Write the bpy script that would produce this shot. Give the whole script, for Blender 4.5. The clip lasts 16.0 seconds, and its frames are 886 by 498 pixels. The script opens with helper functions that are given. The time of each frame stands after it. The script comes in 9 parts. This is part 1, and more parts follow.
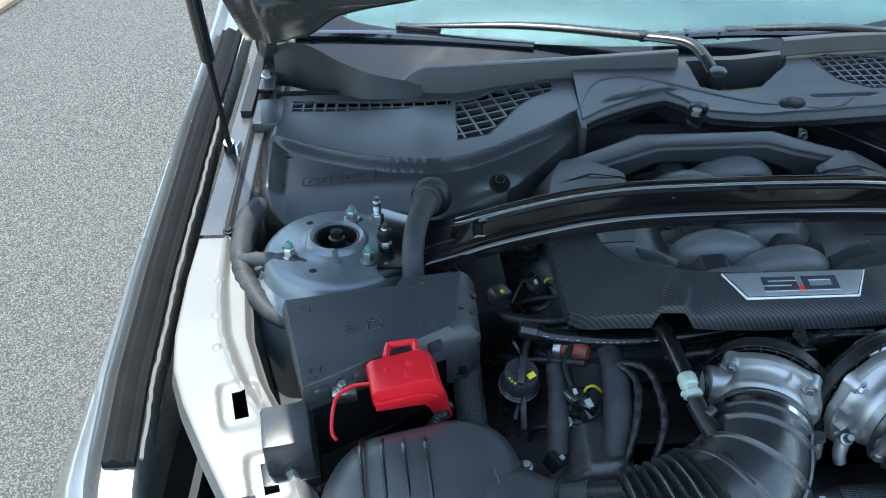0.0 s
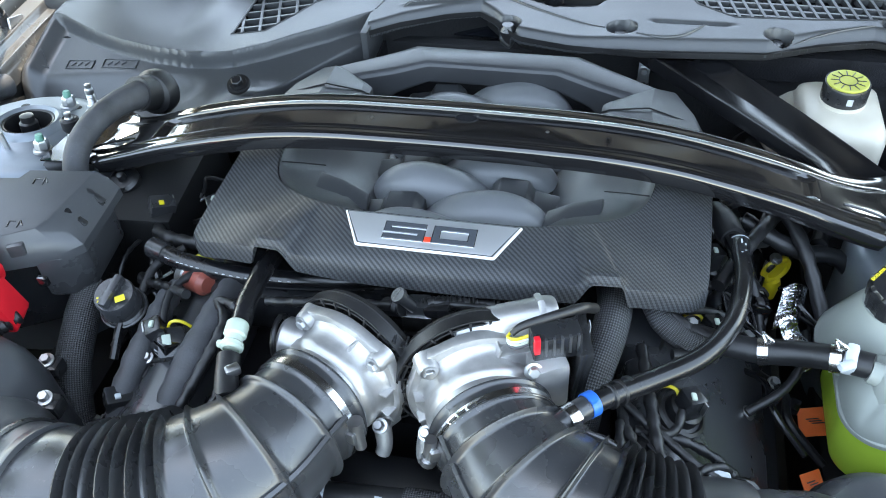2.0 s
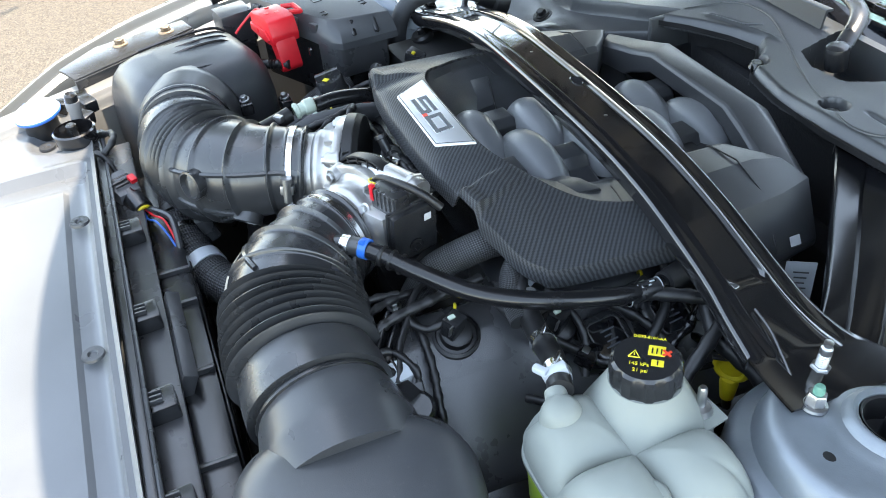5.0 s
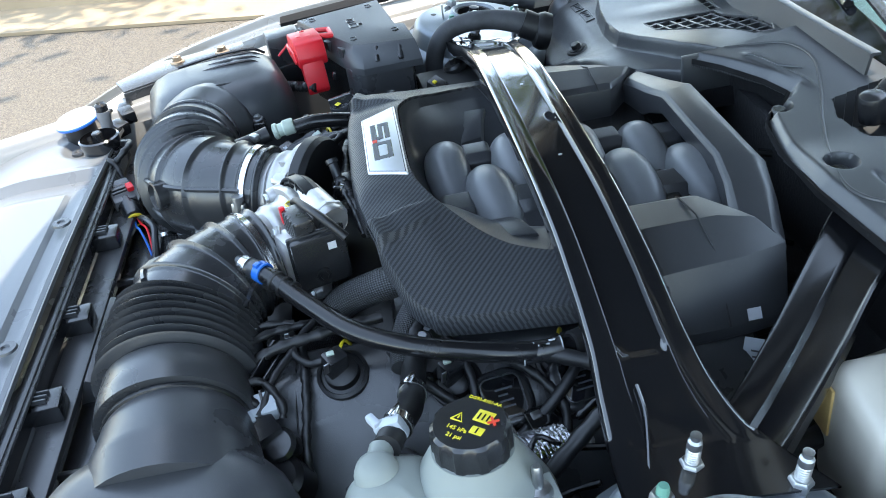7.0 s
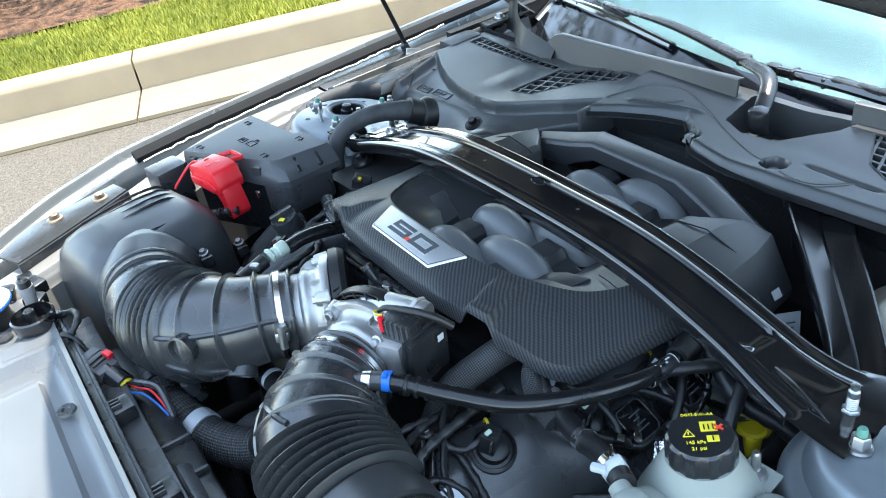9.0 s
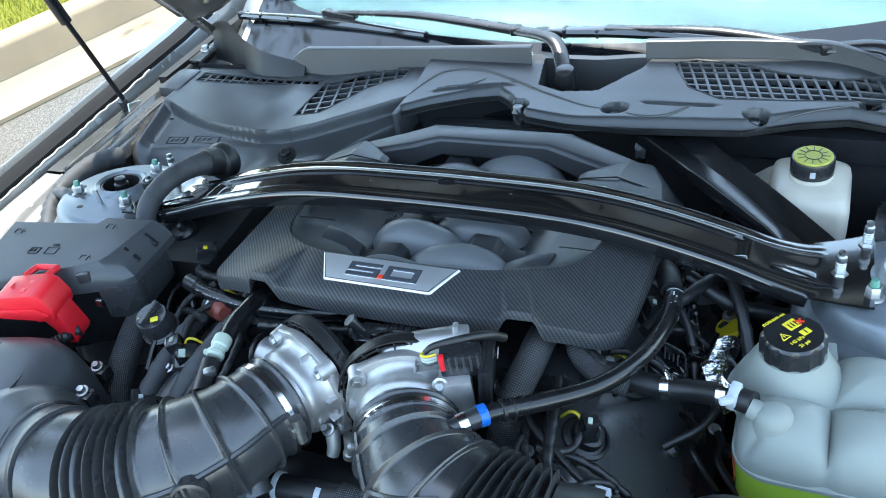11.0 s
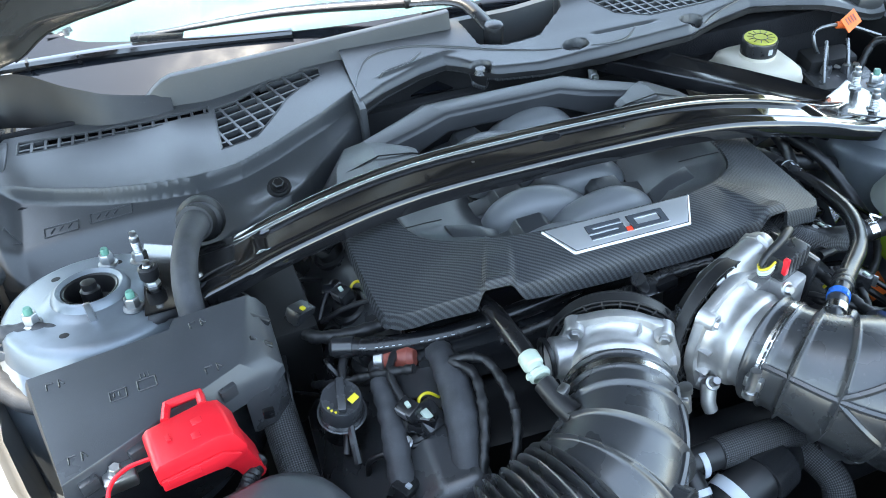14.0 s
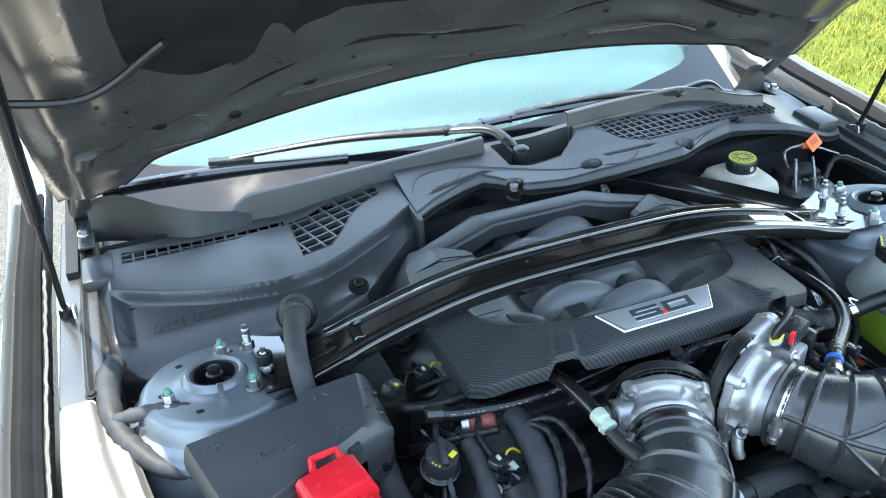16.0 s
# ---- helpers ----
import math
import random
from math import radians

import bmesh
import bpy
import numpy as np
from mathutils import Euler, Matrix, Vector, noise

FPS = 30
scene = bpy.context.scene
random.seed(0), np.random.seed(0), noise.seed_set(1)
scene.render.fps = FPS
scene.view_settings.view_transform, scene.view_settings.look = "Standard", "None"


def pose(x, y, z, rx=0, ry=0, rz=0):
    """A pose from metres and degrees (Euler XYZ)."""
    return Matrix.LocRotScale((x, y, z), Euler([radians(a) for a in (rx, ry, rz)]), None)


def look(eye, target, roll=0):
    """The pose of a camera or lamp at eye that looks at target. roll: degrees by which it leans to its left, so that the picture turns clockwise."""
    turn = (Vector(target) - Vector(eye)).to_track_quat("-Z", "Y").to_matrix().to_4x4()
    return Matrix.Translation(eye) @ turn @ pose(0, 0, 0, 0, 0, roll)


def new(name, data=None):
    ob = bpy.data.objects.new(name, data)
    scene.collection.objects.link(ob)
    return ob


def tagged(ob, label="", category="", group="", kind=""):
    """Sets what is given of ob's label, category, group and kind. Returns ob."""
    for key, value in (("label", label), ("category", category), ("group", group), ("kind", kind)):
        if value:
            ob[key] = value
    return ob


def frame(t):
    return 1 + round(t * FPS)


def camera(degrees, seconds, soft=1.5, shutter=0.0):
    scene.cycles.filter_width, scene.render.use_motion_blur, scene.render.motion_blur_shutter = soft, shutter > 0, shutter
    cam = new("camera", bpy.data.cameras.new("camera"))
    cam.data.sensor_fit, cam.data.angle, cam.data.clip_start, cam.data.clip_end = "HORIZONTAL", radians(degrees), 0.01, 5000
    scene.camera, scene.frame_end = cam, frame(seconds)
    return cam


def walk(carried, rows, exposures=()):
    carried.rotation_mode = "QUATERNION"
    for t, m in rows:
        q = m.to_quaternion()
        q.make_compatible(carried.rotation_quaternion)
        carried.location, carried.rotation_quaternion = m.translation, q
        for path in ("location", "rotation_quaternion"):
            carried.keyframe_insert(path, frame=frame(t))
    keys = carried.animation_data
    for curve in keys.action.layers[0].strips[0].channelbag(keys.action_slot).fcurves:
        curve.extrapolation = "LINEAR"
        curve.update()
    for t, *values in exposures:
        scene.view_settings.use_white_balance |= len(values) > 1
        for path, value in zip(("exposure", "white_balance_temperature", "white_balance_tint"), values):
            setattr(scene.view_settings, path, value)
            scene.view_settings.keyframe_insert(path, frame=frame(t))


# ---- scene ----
cam = camera(54.1, 16.0, 1.0)
PATH = [
    (0, (-0.435, -1.041, 1.643), (-0.429, 0.47, 0.332), -1.6),
    (0.5, (-0.272, -1.023, 1.615), (-0.305, 0.47, 0.285), -2.3),
    (1, (-0.104, -0.989, 1.585), (-0.196, 0.476, 0.227), -2.4),
    (1.5, (0.042, -0.911, 1.532), (-0.162, 0.513, 0.143), -3.2),
    (2, (0.178, -0.861, 1.485), (-0.184, 0.515, 0.08), -4.2),
    (2.5, (0.37, -0.884, 1.494), (-0.184, 0.433, 0.095), -5.2),
    (3, (0.545, -0.89, 1.501), (-0.22, 0.33, 0.113), -5.7),
    (3.5, (0.641, -0.818, 1.498), (-0.36, 0.261, 0.144), -6.3),
    (4, (0.749, -0.728, 1.495), (-0.464, 0.167, 0.18), -6.3),
    (4.2, (0.817, -0.704, 1.482), (-0.469, 0.108, 0.182), -6.2),
    (6.3, (0.948, -0.296, 1.383), (-0.689, -0.18, 0.24), -7.4),
    (6.5, (0.948, -0.27, 1.373), (-0.697, -0.181, 0.24), -8.0),
    (7, (0.946, -0.257, 1.358), (-0.713, -0.184, 0.243), -9.5),
    (7.5, (0.915, -0.31, 1.375), (-0.74, -0.097, 0.274), -9.9),
    (8, (0.867, -0.405, 1.4), (-0.76, -0.004, 0.308), -10.2),
    (8.5, (0.86, -0.542, 1.44), (-0.713, 0.051, 0.356), -10.3),
    (9, (0.859, -0.672, 1.475), (-0.632, 0.108, 0.393), -10.9),
    (9.5, (0.786, -0.751, 1.502), (-0.573, 0.228, 0.409), -11.3),
    (10, (0.652, -0.802, 1.494), (-0.526, 0.36, 0.371), -11.5),
    (10.2, (0.623, -0.833, 1.505), (-0.475, 0.387, 0.363), -11.6),
    (12.3, (0.098, -1.043, 1.53), (-0.109, 0.493, 0.265), -8.4),
    (12.5, (0.048, -1.054, 1.528), (-0.083, 0.482, 0.253), -8.2),
    (13, (-0.108, -1.079, 1.553), (-0.047, 0.447, 0.262), -7.1),
    (13.5, (-0.254, -1.014, 1.526), (-0.012, 0.486, 0.225), -5.8),
    (14, (-0.376, -0.928, 1.504), (0.014, 0.55, 0.214), -4.4),
    (14.5, (-0.453, -0.929, 1.512), (0.039, 0.545, 0.254), -3.2),
    (15, (-0.518, -0.988, 1.551), (0.027, 0.52, 0.355), -2.6),
    (15.5, (-0.583, -1.02, 1.581), (-0.023, 0.528, 0.446), -2.4),
    (16, (-0.578, -1.064, 1.629), (-0.034, 0.52, 0.536), -3.0),
]
walk(cam, [(t, look(eye, target, roll)) for t, eye, target, roll in PATH], [(0.0, 2.05, 6000, 3.0), (1.0, 2.5, 5700, 2.0), (2.2, 3.45, 7250, 10.0), (4.0, 3.20, 7300, 11.0), (7.5, 2.75, 6450, 8.0), (9.0, 2.78, 6350, 6.0), (10.0, 2.65, 6000, 3.0), (12.5, 3.16, 6600, 7.0), (13.8, 3.24, 6700, 7.0), (14.8, 3.20, 6700, 7.0), (16.0, 2.85, 6500, 5.0)])
# ---- light ----
SUN_FROM = Vector((-0.16, 0.235, 1.0)).normalized()
world = bpy.data.worlds.new("sky")
scene.world = world
world.use_nodes = True
wn = world.node_tree.nodes
sky = wn.new("ShaderNodeTexSky")
sky.sky_type, sky.sun_disc = "NISHITA", False
sky.sun_elevation = math.asin(SUN_FROM.z)
sky.sun_rotation = math.atan2(SUN_FROM.x, SUN_FROM.y)
sky.air_density, sky.dust_density, sky.ozone_density = 1.0, 0.4, 0.6
wn["Background"].inputs["Strength"].default_value = 0.15
haze = wn.new("ShaderNodeHueSaturation")
haze.inputs["Saturation"].default_value, haze.inputs["Hue"].default_value = 0.76, 0.490
world.node_tree.links.new(sky.outputs[0], haze.inputs["Color"])
world.node_tree.links.new(haze.outputs[0], wn["Background"].inputs["Color"])
sun_data = bpy.data.lights.new("sun", "SUN")
sun_data.energy, sun_data.angle, sun_data.color = 1.65, radians(0.53), (1.0, 0.925, 0.80)
sun_lamp = new("sun", sun_data)
sun_lamp.matrix_world = look(SUN_FROM * 30, (0, 0, 0))


# ---- materials ----
def nodes_of(name):
    m = bpy.data.materials.new(name)
    m.use_nodes = True
    t = m.node_tree
    return m, t, t.nodes["Principled BSDF"]


def put(t, kind, **kw):
    n = t.nodes.new("ShaderNode" + kind)
    for k, v in kw.items():
        if k == "operation":
            n.operation = v
        elif k == "blend_type":
            n.blend_type = v
        elif k == "data_type":
            n.data_type = v
    return n


def math_node(t, op, a, b=None):
    n = put(t, "Math", operation=op)
    for i, v in enumerate((a, b)):
        if v is None:
            continue
        if isinstance(v, (int, float)):
            n.inputs[i].default_value = v
        else:
            t.links.new(v, n.inputs[i])
    return n.outputs[0]


def mix_color(t, fac, a, b):
    n = put(t, "Mix", data_type="RGBA")
    for i, v in ((0, fac), (6, a), (7, b)):
        if isinstance(v, (int, float)):
            n.inputs[i].default_value = v
        elif isinstance(v, tuple):
            n.inputs[i].default_value = (*v, 1)
        else:
            t.links.new(v, n.inputs[i])
    return n.outputs[2]


def ramp(t, value, lo, hi, a=0.0, b=1.0):
    n = put(t, "MapRange")
    t.links.new(value, n.inputs[0])
    for i, v in enumerate((lo, hi, a, b)):
        n.inputs[i + 1].default_value = v
    return n.outputs[0]


def coords(t):
    return put(t, "TexCoord").outputs["Object"]


def noise_tex(t, scale, detail=4.0, rough=0.55, vec=None):
    n = put(t, "TexNoise")
    n.inputs["Scale"].default_value, n.inputs["Detail"].default_value = scale, detail
    n.inputs["Roughness"].default_value = rough
    t.links.new(vec or coords(t), n.inputs["Vector"])
    return n.outputs["Fac"]


def bump(t, p, height, strength, dist):
    n = put(t, "Bump")
    n.inputs["Strength"].default_value, n.inputs["Distance"].default_value = strength, dist
    t.links.new(height, n.inputs["Height"])
    t.links.new(n.outputs[0], p.inputs["Normal"])


def surface(name, base, rough=0.5, metal=0.0, var=0.25, scale=9.0, grain=900.0, relief=0.25, depth=0.0004, dust=0.0, coat=0.0, spec=0.5):
    """A plain material with stains at one scale, grain at another and a fine relief."""
    m, t, p = nodes_of(name)
    big, small = noise_tex(t, scale, 5), noise_tex(t, grain, 2)
    dark, light = tuple(c * (1 - var) for c in base), tuple(min(1, c * (1 + var)) for c in base)
    col = mix_color(t, ramp(t, big, 0.3, 0.7), dark, light)
    if dust:
        specks = ramp(t, noise_tex(t, 260.0, 3, 0.7), 0.62, 0.78)
        col = mix_color(t, math_node(t, "MULTIPLY", specks, dust), col, (0.32, 0.29, 0.25))
    t.links.new(col, p.inputs["Base Color"])
    t.links.new(ramp(t, big, 0.25, 0.75, max(0.02, rough - 0.09), min(1, rough + 0.09)), p.inputs["Roughness"])
    p.inputs["Metallic"].default_value = metal
    p.inputs["Specular IOR Level"].default_value = spec
    p.inputs["Coat Weight"].default_value = coat
    p.inputs["Coat Roughness"].default_value = 0.06
    bump(t, p, small, relief, depth)
    return m


plastic = surface("black_plastic", (0.040, 0.041, 0.044), 0.29, spec=0.7, var=0.2, scale=14, relief=0.35, dust=0.10)
runner_plastic = surface("grey_black_runner_plastic", (0.150, 0.156, 0.164), 0.36, var=0.12, scale=10, grain=1200, relief=0.3, dust=0.04)
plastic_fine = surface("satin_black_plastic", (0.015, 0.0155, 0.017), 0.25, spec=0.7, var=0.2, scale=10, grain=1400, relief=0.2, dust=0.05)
cowl_plastic = surface("grey_black_cowl_plastic", (0.041, 0.043, 0.046), 0.34, spec=0.62, var=0.15, scale=7, grain=1100, relief=0.4, dust=0.12)
rubber = surface("black_rubber", (0.010, 0.010, 0.011), 0.44, var=0.3, scale=20, grain=500, relief=0.2, dust=0.06)
cloth_tape = surface("grey_black_cloth_tape", (0.042, 0.043, 0.047), 0.62, var=0.35, scale=45, grain=420, relief=0.4, depth=0.0008, dust=0.1)
tub_plastic = surface("satin_grey_black_shell_plastic", (0.036, 0.0375, 0.041), 0.36, var=0.15, scale=10, grain=1300, relief=0.25, dust=0.06)
seal_rubber = surface("dull_seal_rubber", (0.013, 0.013, 0.014), 0.80, var=0.3, scale=20, grain=500, relief=0.2, spec=0.2)
hose_rubber = surface("smooth_black_hose", (0.008, 0.008, 0.009), 0.24, var=0.25, scale=25, grain=700, relief=0.15)
lid_plastic = surface("satin_grey_black_plastic", (0.048, 0.050, 0.054), 0.33, var=0.15, scale=9, grain=1000, relief=0.3, dust=0.1)
duct_rubber = surface("moulded_duct_rubber", (0.030, 0.031, 0.033), 0.28, var=0.25, scale=12, grain=800, relief=0.18, dust=0.08, spec=0.75)
gloss_black = surface("gloss_black_paint", (0.008, 0.008, 0.009), 0.10, var=0.1, scale=5, grain=250, relief=0.03, coat=1.0)
dark_steel = surface("black_coated_steel", (0.007, 0.007, 0.008), 0.34, var=0.3, scale=15, relief=0.2)
# near-black: deep bay shade put into the colour; also black parts, seams and holes
dark_bay = surface("near_black_bay", (0.004, 0.004, 0.0045), 0.6, var=0.3, scale=6, grain=300, relief=0.2)
satin_paint = surface("satin_black_paint", (0.007, 0.007, 0.008), 0.20, var=0.2, scale=8, grain=300, relief=0.1)
felt_grey = surface("dark_grey_firewall_felt", (0.016, 0.016, 0.018), 0.8, var=0.3, scale=14, grain=300, relief=0.6, depth=0.002)
# hood felt; its black also stands in for shade in grilles and bar hole
felt_and_shade = surface("black_felt_and_gap_shade", (0.016, 0.016, 0.018), 0.95, var=0.3, scale=18, grain=350, relief=0.8, depth=0.002, spec=0.1)
cast_alu = surface("cast_aluminium", (0.44, 0.435, 0.43), 0.40, metal=0.75, var=0.22, scale=30, grain=420, relief=0.35)
zinc = surface("zinc_plated_steel", (0.46, 0.465, 0.47), 0.36, metal=1.0, var=0.15, scale=40, relief=0.2)
steel = surface("bright_steel", (0.70, 0.70, 0.70), 0.20, metal=1.0, var=0.1, scale=40, relief=0.1)
rust_bolt = surface("bronze_bolt", (0.33, 0.25, 0.18), 0.4, metal=0.9, var=0.3, scale=60)
body_paint = surface("silver_grey_paint", (0.26, 0.27, 0.27), 0.28, metal=0.55, var=0.03, scale=3, grain=2500, relief=0.03, coat=0.6)
bay_paint = surface("unpolished_silver_white_paint", (0.265, 0.255, 0.24), 0.38, metal=0.2, var=0.05, scale=8, grain=900, relief=0.12)
tower_paint = surface("blue_grey_primer_on_tower", (0.20, 0.222, 0.245), 0.40, metal=0.5, var=0.16, scale=13, grain=600, relief=0.25)
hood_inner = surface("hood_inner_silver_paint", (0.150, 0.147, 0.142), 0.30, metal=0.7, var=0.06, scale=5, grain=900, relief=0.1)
red_plastic = surface("red_plastic", (0.62, 0.012, 0.022), 0.35, var=0.12, scale=20, grain=1200, relief=0.2)
blue_plastic = surface("blue_plastic", (0.02, 0.14, 0.55), 0.35, var=0.1)
light_blue = surface("pale_blue_cap_plastic", (0.42, 0.50, 0.78), 0.35, var=0.1)
yellow_plastic = surface("yellow_plastic", (0.62, 0.50, 0.02), 0.4, var=0.12, scale=30)
cap_yellow = surface("yellow_cap_top", (0.40, 0.40, 0.06), 0.45, var=0.15, scale=40)
yellow_ink = surface("yellow_print", (0.75, 0.62, 0.03), 0.5, var=0.05)
red_ink = surface("red_print", (0.7, 0.05, 0.02), 0.5, var=0.05)
white_ink = surface("white_print", (0.45, 0.46, 0.48), 0.5, var=0.05)
orange_tag = surface("orange_paper_tag", (0.85, 0.16, 0.03), 0.6, var=0.1)
mint_plastic = surface("pale_green_plastic", (0.40, 0.46, 0.39), 0.4, var=0.08)
green_paint = surface("green_paint_mark", (0.10, 0.24, 0.18), 0.5, var=0.2)
white_plastic = surface("white_plastic", (0.44, 0.47, 0.50), 0.4, var=0.05)
foil = surface("crinkled_foil", (0.75, 0.75, 0.76), 0.22, metal=1.0, var=0.1, scale=60, grain=140, relief=1.0, depth=0.003)
copper_red = surface("red_brown_sensor", (0.20, 0.05, 0.035), 0.4, var=0.3)
badge_silver = surface("brushed_badge_silver", (0.60, 0.61, 0.63), 0.40, metal=0.75, var=0.05, scale=6, grain=1500, relief=0.1)
badge_grey = surface("dark_grey_badge_digit", (0.05, 0.055, 0.065), 0.35, var=0.1)
brake_white = surface("cloudy_white_reservoir", (0.53, 0.49, 0.41), 0.4, var=0.06, scale=18, relief=0.08)


def carbon_weave():
    m, t, p = nodes_of("carbon_twill")
    sep = put(t, "SeparateXYZ")
    t.links.new(coords(t), sep.inputs[0])
    s = 0.0015
    u = math_node(t, "DIVIDE", sep.outputs[0], s)
    v = math_node(t, "DIVIDE", math_node(t, "ADD", sep.outputs[1], math_node(t, "MULTIPLY", sep.outputs[2], 0.45)), s)
    step = math_node(t, "ADD", math_node(t, "FLOOR", u), math_node(t, "FLOOR", v))
    over = math_node(t, "LESS_THAN", math_node(t, "FLOORED_MODULO", step, 4.0), 2.0)
    fu = math_node(t, "PINGPONG", u, 0.5)
    fv = math_node(t, "PINGPONG", v, 0.5)
    mixer = put(t, "Mix", data_type="FLOAT")
    t.links.new(over, mixer.inputs[0]), t.links.new(fu, mixer.inputs[2]), t.links.new(fv, mixer.inputs[3])
    stain = noise_tex(t, 12, 4)
    col = mix_color(t, over, (0.024, 0.025, 0.027), (0.056, 0.059, 0.064))
    col = mix_color(t, ramp(t, stain, 0.3, 0.75, 0.0, 0.25), col, (0.03, 0.03, 0.033))
    t.links.new(col, p.inputs["Base Color"])
    t.links.new(ramp(t, over, 0, 1, 0.58, 0.40), p.inputs["Roughness"])
    p.inputs["Coat Weight"].default_value, p.inputs["Coat Roughness"].default_value = 0.05, 0.25
    p.inputs["Specular IOR Level"].default_value = 0.20
    bump(t, p, mixer.outputs[0], 0.35, 0.0006)
    return m


def braid():
    """Woven sleeve: crossing strands from the tube's own lengthwise and round-about measures."""
    m, t, p = nodes_of("braided_sleeve")
    uv = put(t, "TexCoord").outputs["UV"]
    sep = put(t, "SeparateXYZ")
    t.links.new(uv, sep.inputs[0])
    a = math_node(t, "MULTIPLY", sep.outputs[0], 6.2832 * 22)
    b = math_node(t, "MULTIPLY", sep.outputs[1], 1300.0)
    w1 = math_node(t, "SINE", math_node(t, "ADD", a, b))
    w2 = math_node(t, "SINE", math_node(t, "SUBTRACT", a, b))
    w = math_node(t, "MULTIPLY", w1, w2)
    col = mix_color(t, ramp(t, w, -0.25, 0.6), (0.006, 0.006, 0.007), (0.085, 0.088, 0.093))
    t.links.new(col, p.inputs["Base Color"])
    p.inputs["Roughness"].default_value = 0.5
    bump(t, p, w, 0.6, 0.0008)
    return m


def translucent(name, base, mixin, rough=0.3):
    m, t, p = nodes_of(name)
    n = noise_tex(t, 16, 4)
    t.links.new(mix_color(t, ramp(t, n, 0.3, 0.7), tuple(c * 0.93 for c in base), base), p.inputs["Base Color"])
    p.inputs["Roughness"].default_value = rough
    p.inputs["Transmission Weight"].default_value = mixin
    p.inputs["IOR"].default_value = 1.2
    p.inputs["Specular IOR Level"].default_value = 0.5
    bump(t, p, noise_tex(t, 300, 2), 0.08, 0.0004)
    return m


cover_grey = surface("dark_grey_cover_plastic", (0.125, 0.130, 0.137), 0.34, var=0.12, scale=5, grain=900, relief=0.35, dust=0.1)
carbon, braided = carbon_weave(), braid()
bottle_plastic = translucent("milky_bottle_plastic", (0.25, 0.268, 0.245), 0.0)
coolant_green = surface("green_coolant", (0.42, 0.60, 0.06), 0.2, var=0.12, scale=10, relief=0.02)


def glass_material():
    m, t, p = nodes_of("tinted_windscreen_glass")
    p.inputs["Base Color"].default_value = (0.50, 0.66, 0.70, 1)
    p.inputs["Roughness"].default_value, p.inputs["IOR"].default_value = 0.02, 1.12
    p.inputs["Transmission Weight"].default_value = 0.97
    bump(t, p, noise_tex(t, 2.0, 2), 0.02, 0.002)
    return m


glass = glass_material()
frit = surface("black_glass_border", (0.010, 0.011, 0.014), 0.05, var=0.1, grain=300, relief=0.02, spec=0.5)
dash_blue = surface("pale_sunshade_fabric", (0.085, 0.125, 0.132), 0.6, var=0.10, scale=4, relief=0.03)


def asphalt_material():
    m, t, p = nodes_of("asphalt")
    v = coords(t)
    vor = put(t, "TexVoronoi")
    vor.inputs["Scale"].default_value = 210
    t.links.new(v, vor.inputs["Vector"])
    big, fine = noise_tex(t, 0.8, 5), noise_tex(t, 420, 2)
    stone = mix_color(t, vor.outputs["Color"], (0.060, 0.057, 0.052), (0.32, 0.298, 0.262))
    col = mix_color(t, ramp(t, vor.outputs["Distance"], 0.35, 0.7), stone, (0.05, 0.048, 0.044))
    col = mix_color(t, ramp(t, big, 0.35, 0.7, 0, 0.22), col, (0.15, 0.142, 0.13))
    sep = put(t, "SeparateXYZ")                      # sandy dirt washed towards the gutter
    t.links.new(v, sep.inputs[0])
    sand = math_node(t, "ADD", math_node(t, "MULTIPLY", sep.outputs[1], 0.5), math_node(t, "MULTIPLY", sep.outputs[0], 0.8))
    sand = math_node(t, "ADD", sand, math_node(t, "MULTIPLY", big, 0.5))
    col = mix_color(t, ramp(t, sand, -0.9, -1.5, 0, 0.85), col, mix_color(t, vor.outputs["Color"], (0.040, 0.030, 0.020), (0.20, 0.158, 0.112)))
    t.links.new(col, p.inputs["Base Color"])
    p.inputs["Roughness"].default_value = 0.8
    h = math_node(t, "SUBTRACT", fine, vor.outputs["Distance"])
    bump(t, p, h, 0.8, 0.004)
    return m


asphalt = asphalt_material()
concrete = surface("pale_kerb_concrete", (0.31, 0.235, 0.15), 0.85, var=0.13, scale=2.5, grain=160, relief=0.5, depth=0.002, spec=0.2)
mulch = surface("brown_mulch", (0.14, 0.075, 0.045), 0.95, var=0.5, scale=25, grain=60, relief=1.0, depth=0.02, spec=0.1)
soil_green = surface("grass_thatch", (0.11, 0.135, 0.025), 0.95, var=0.4, scale=4, grain=70, relief=1.0, depth=0.02, spec=0.1)


def blade_material(name, a, b):
    m, t, p = nodes_of(name)
    r = put(t, "NewGeometry").outputs["Random Per Island"]
    col = mix_color(t, r, a, b)
    t.links.new(mix_color(t, ramp(t, noise_tex(t, 1.3, 3), 0.35, 0.65), col, tuple(x * 1.25 for x in b)), p.inputs["Base Color"])
    p.inputs["Roughness"].default_value = 0.55
    p.inputs["Specular IOR Level"].default_value = 0.25
    return m


grass_blade = blade_material("grass_blades", (0.13, 0.155, 0.016), (0.33, 0.31, 0.045))
tree_leaf = blade_material("tree_leaves", (0.05, 0.085, 0.012), (0.13, 0.16, 0.02))
leaf_green = blade_material("shrub_leaves", (0.012, 0.03, 0.008), (0.04, 0.075, 0.018))


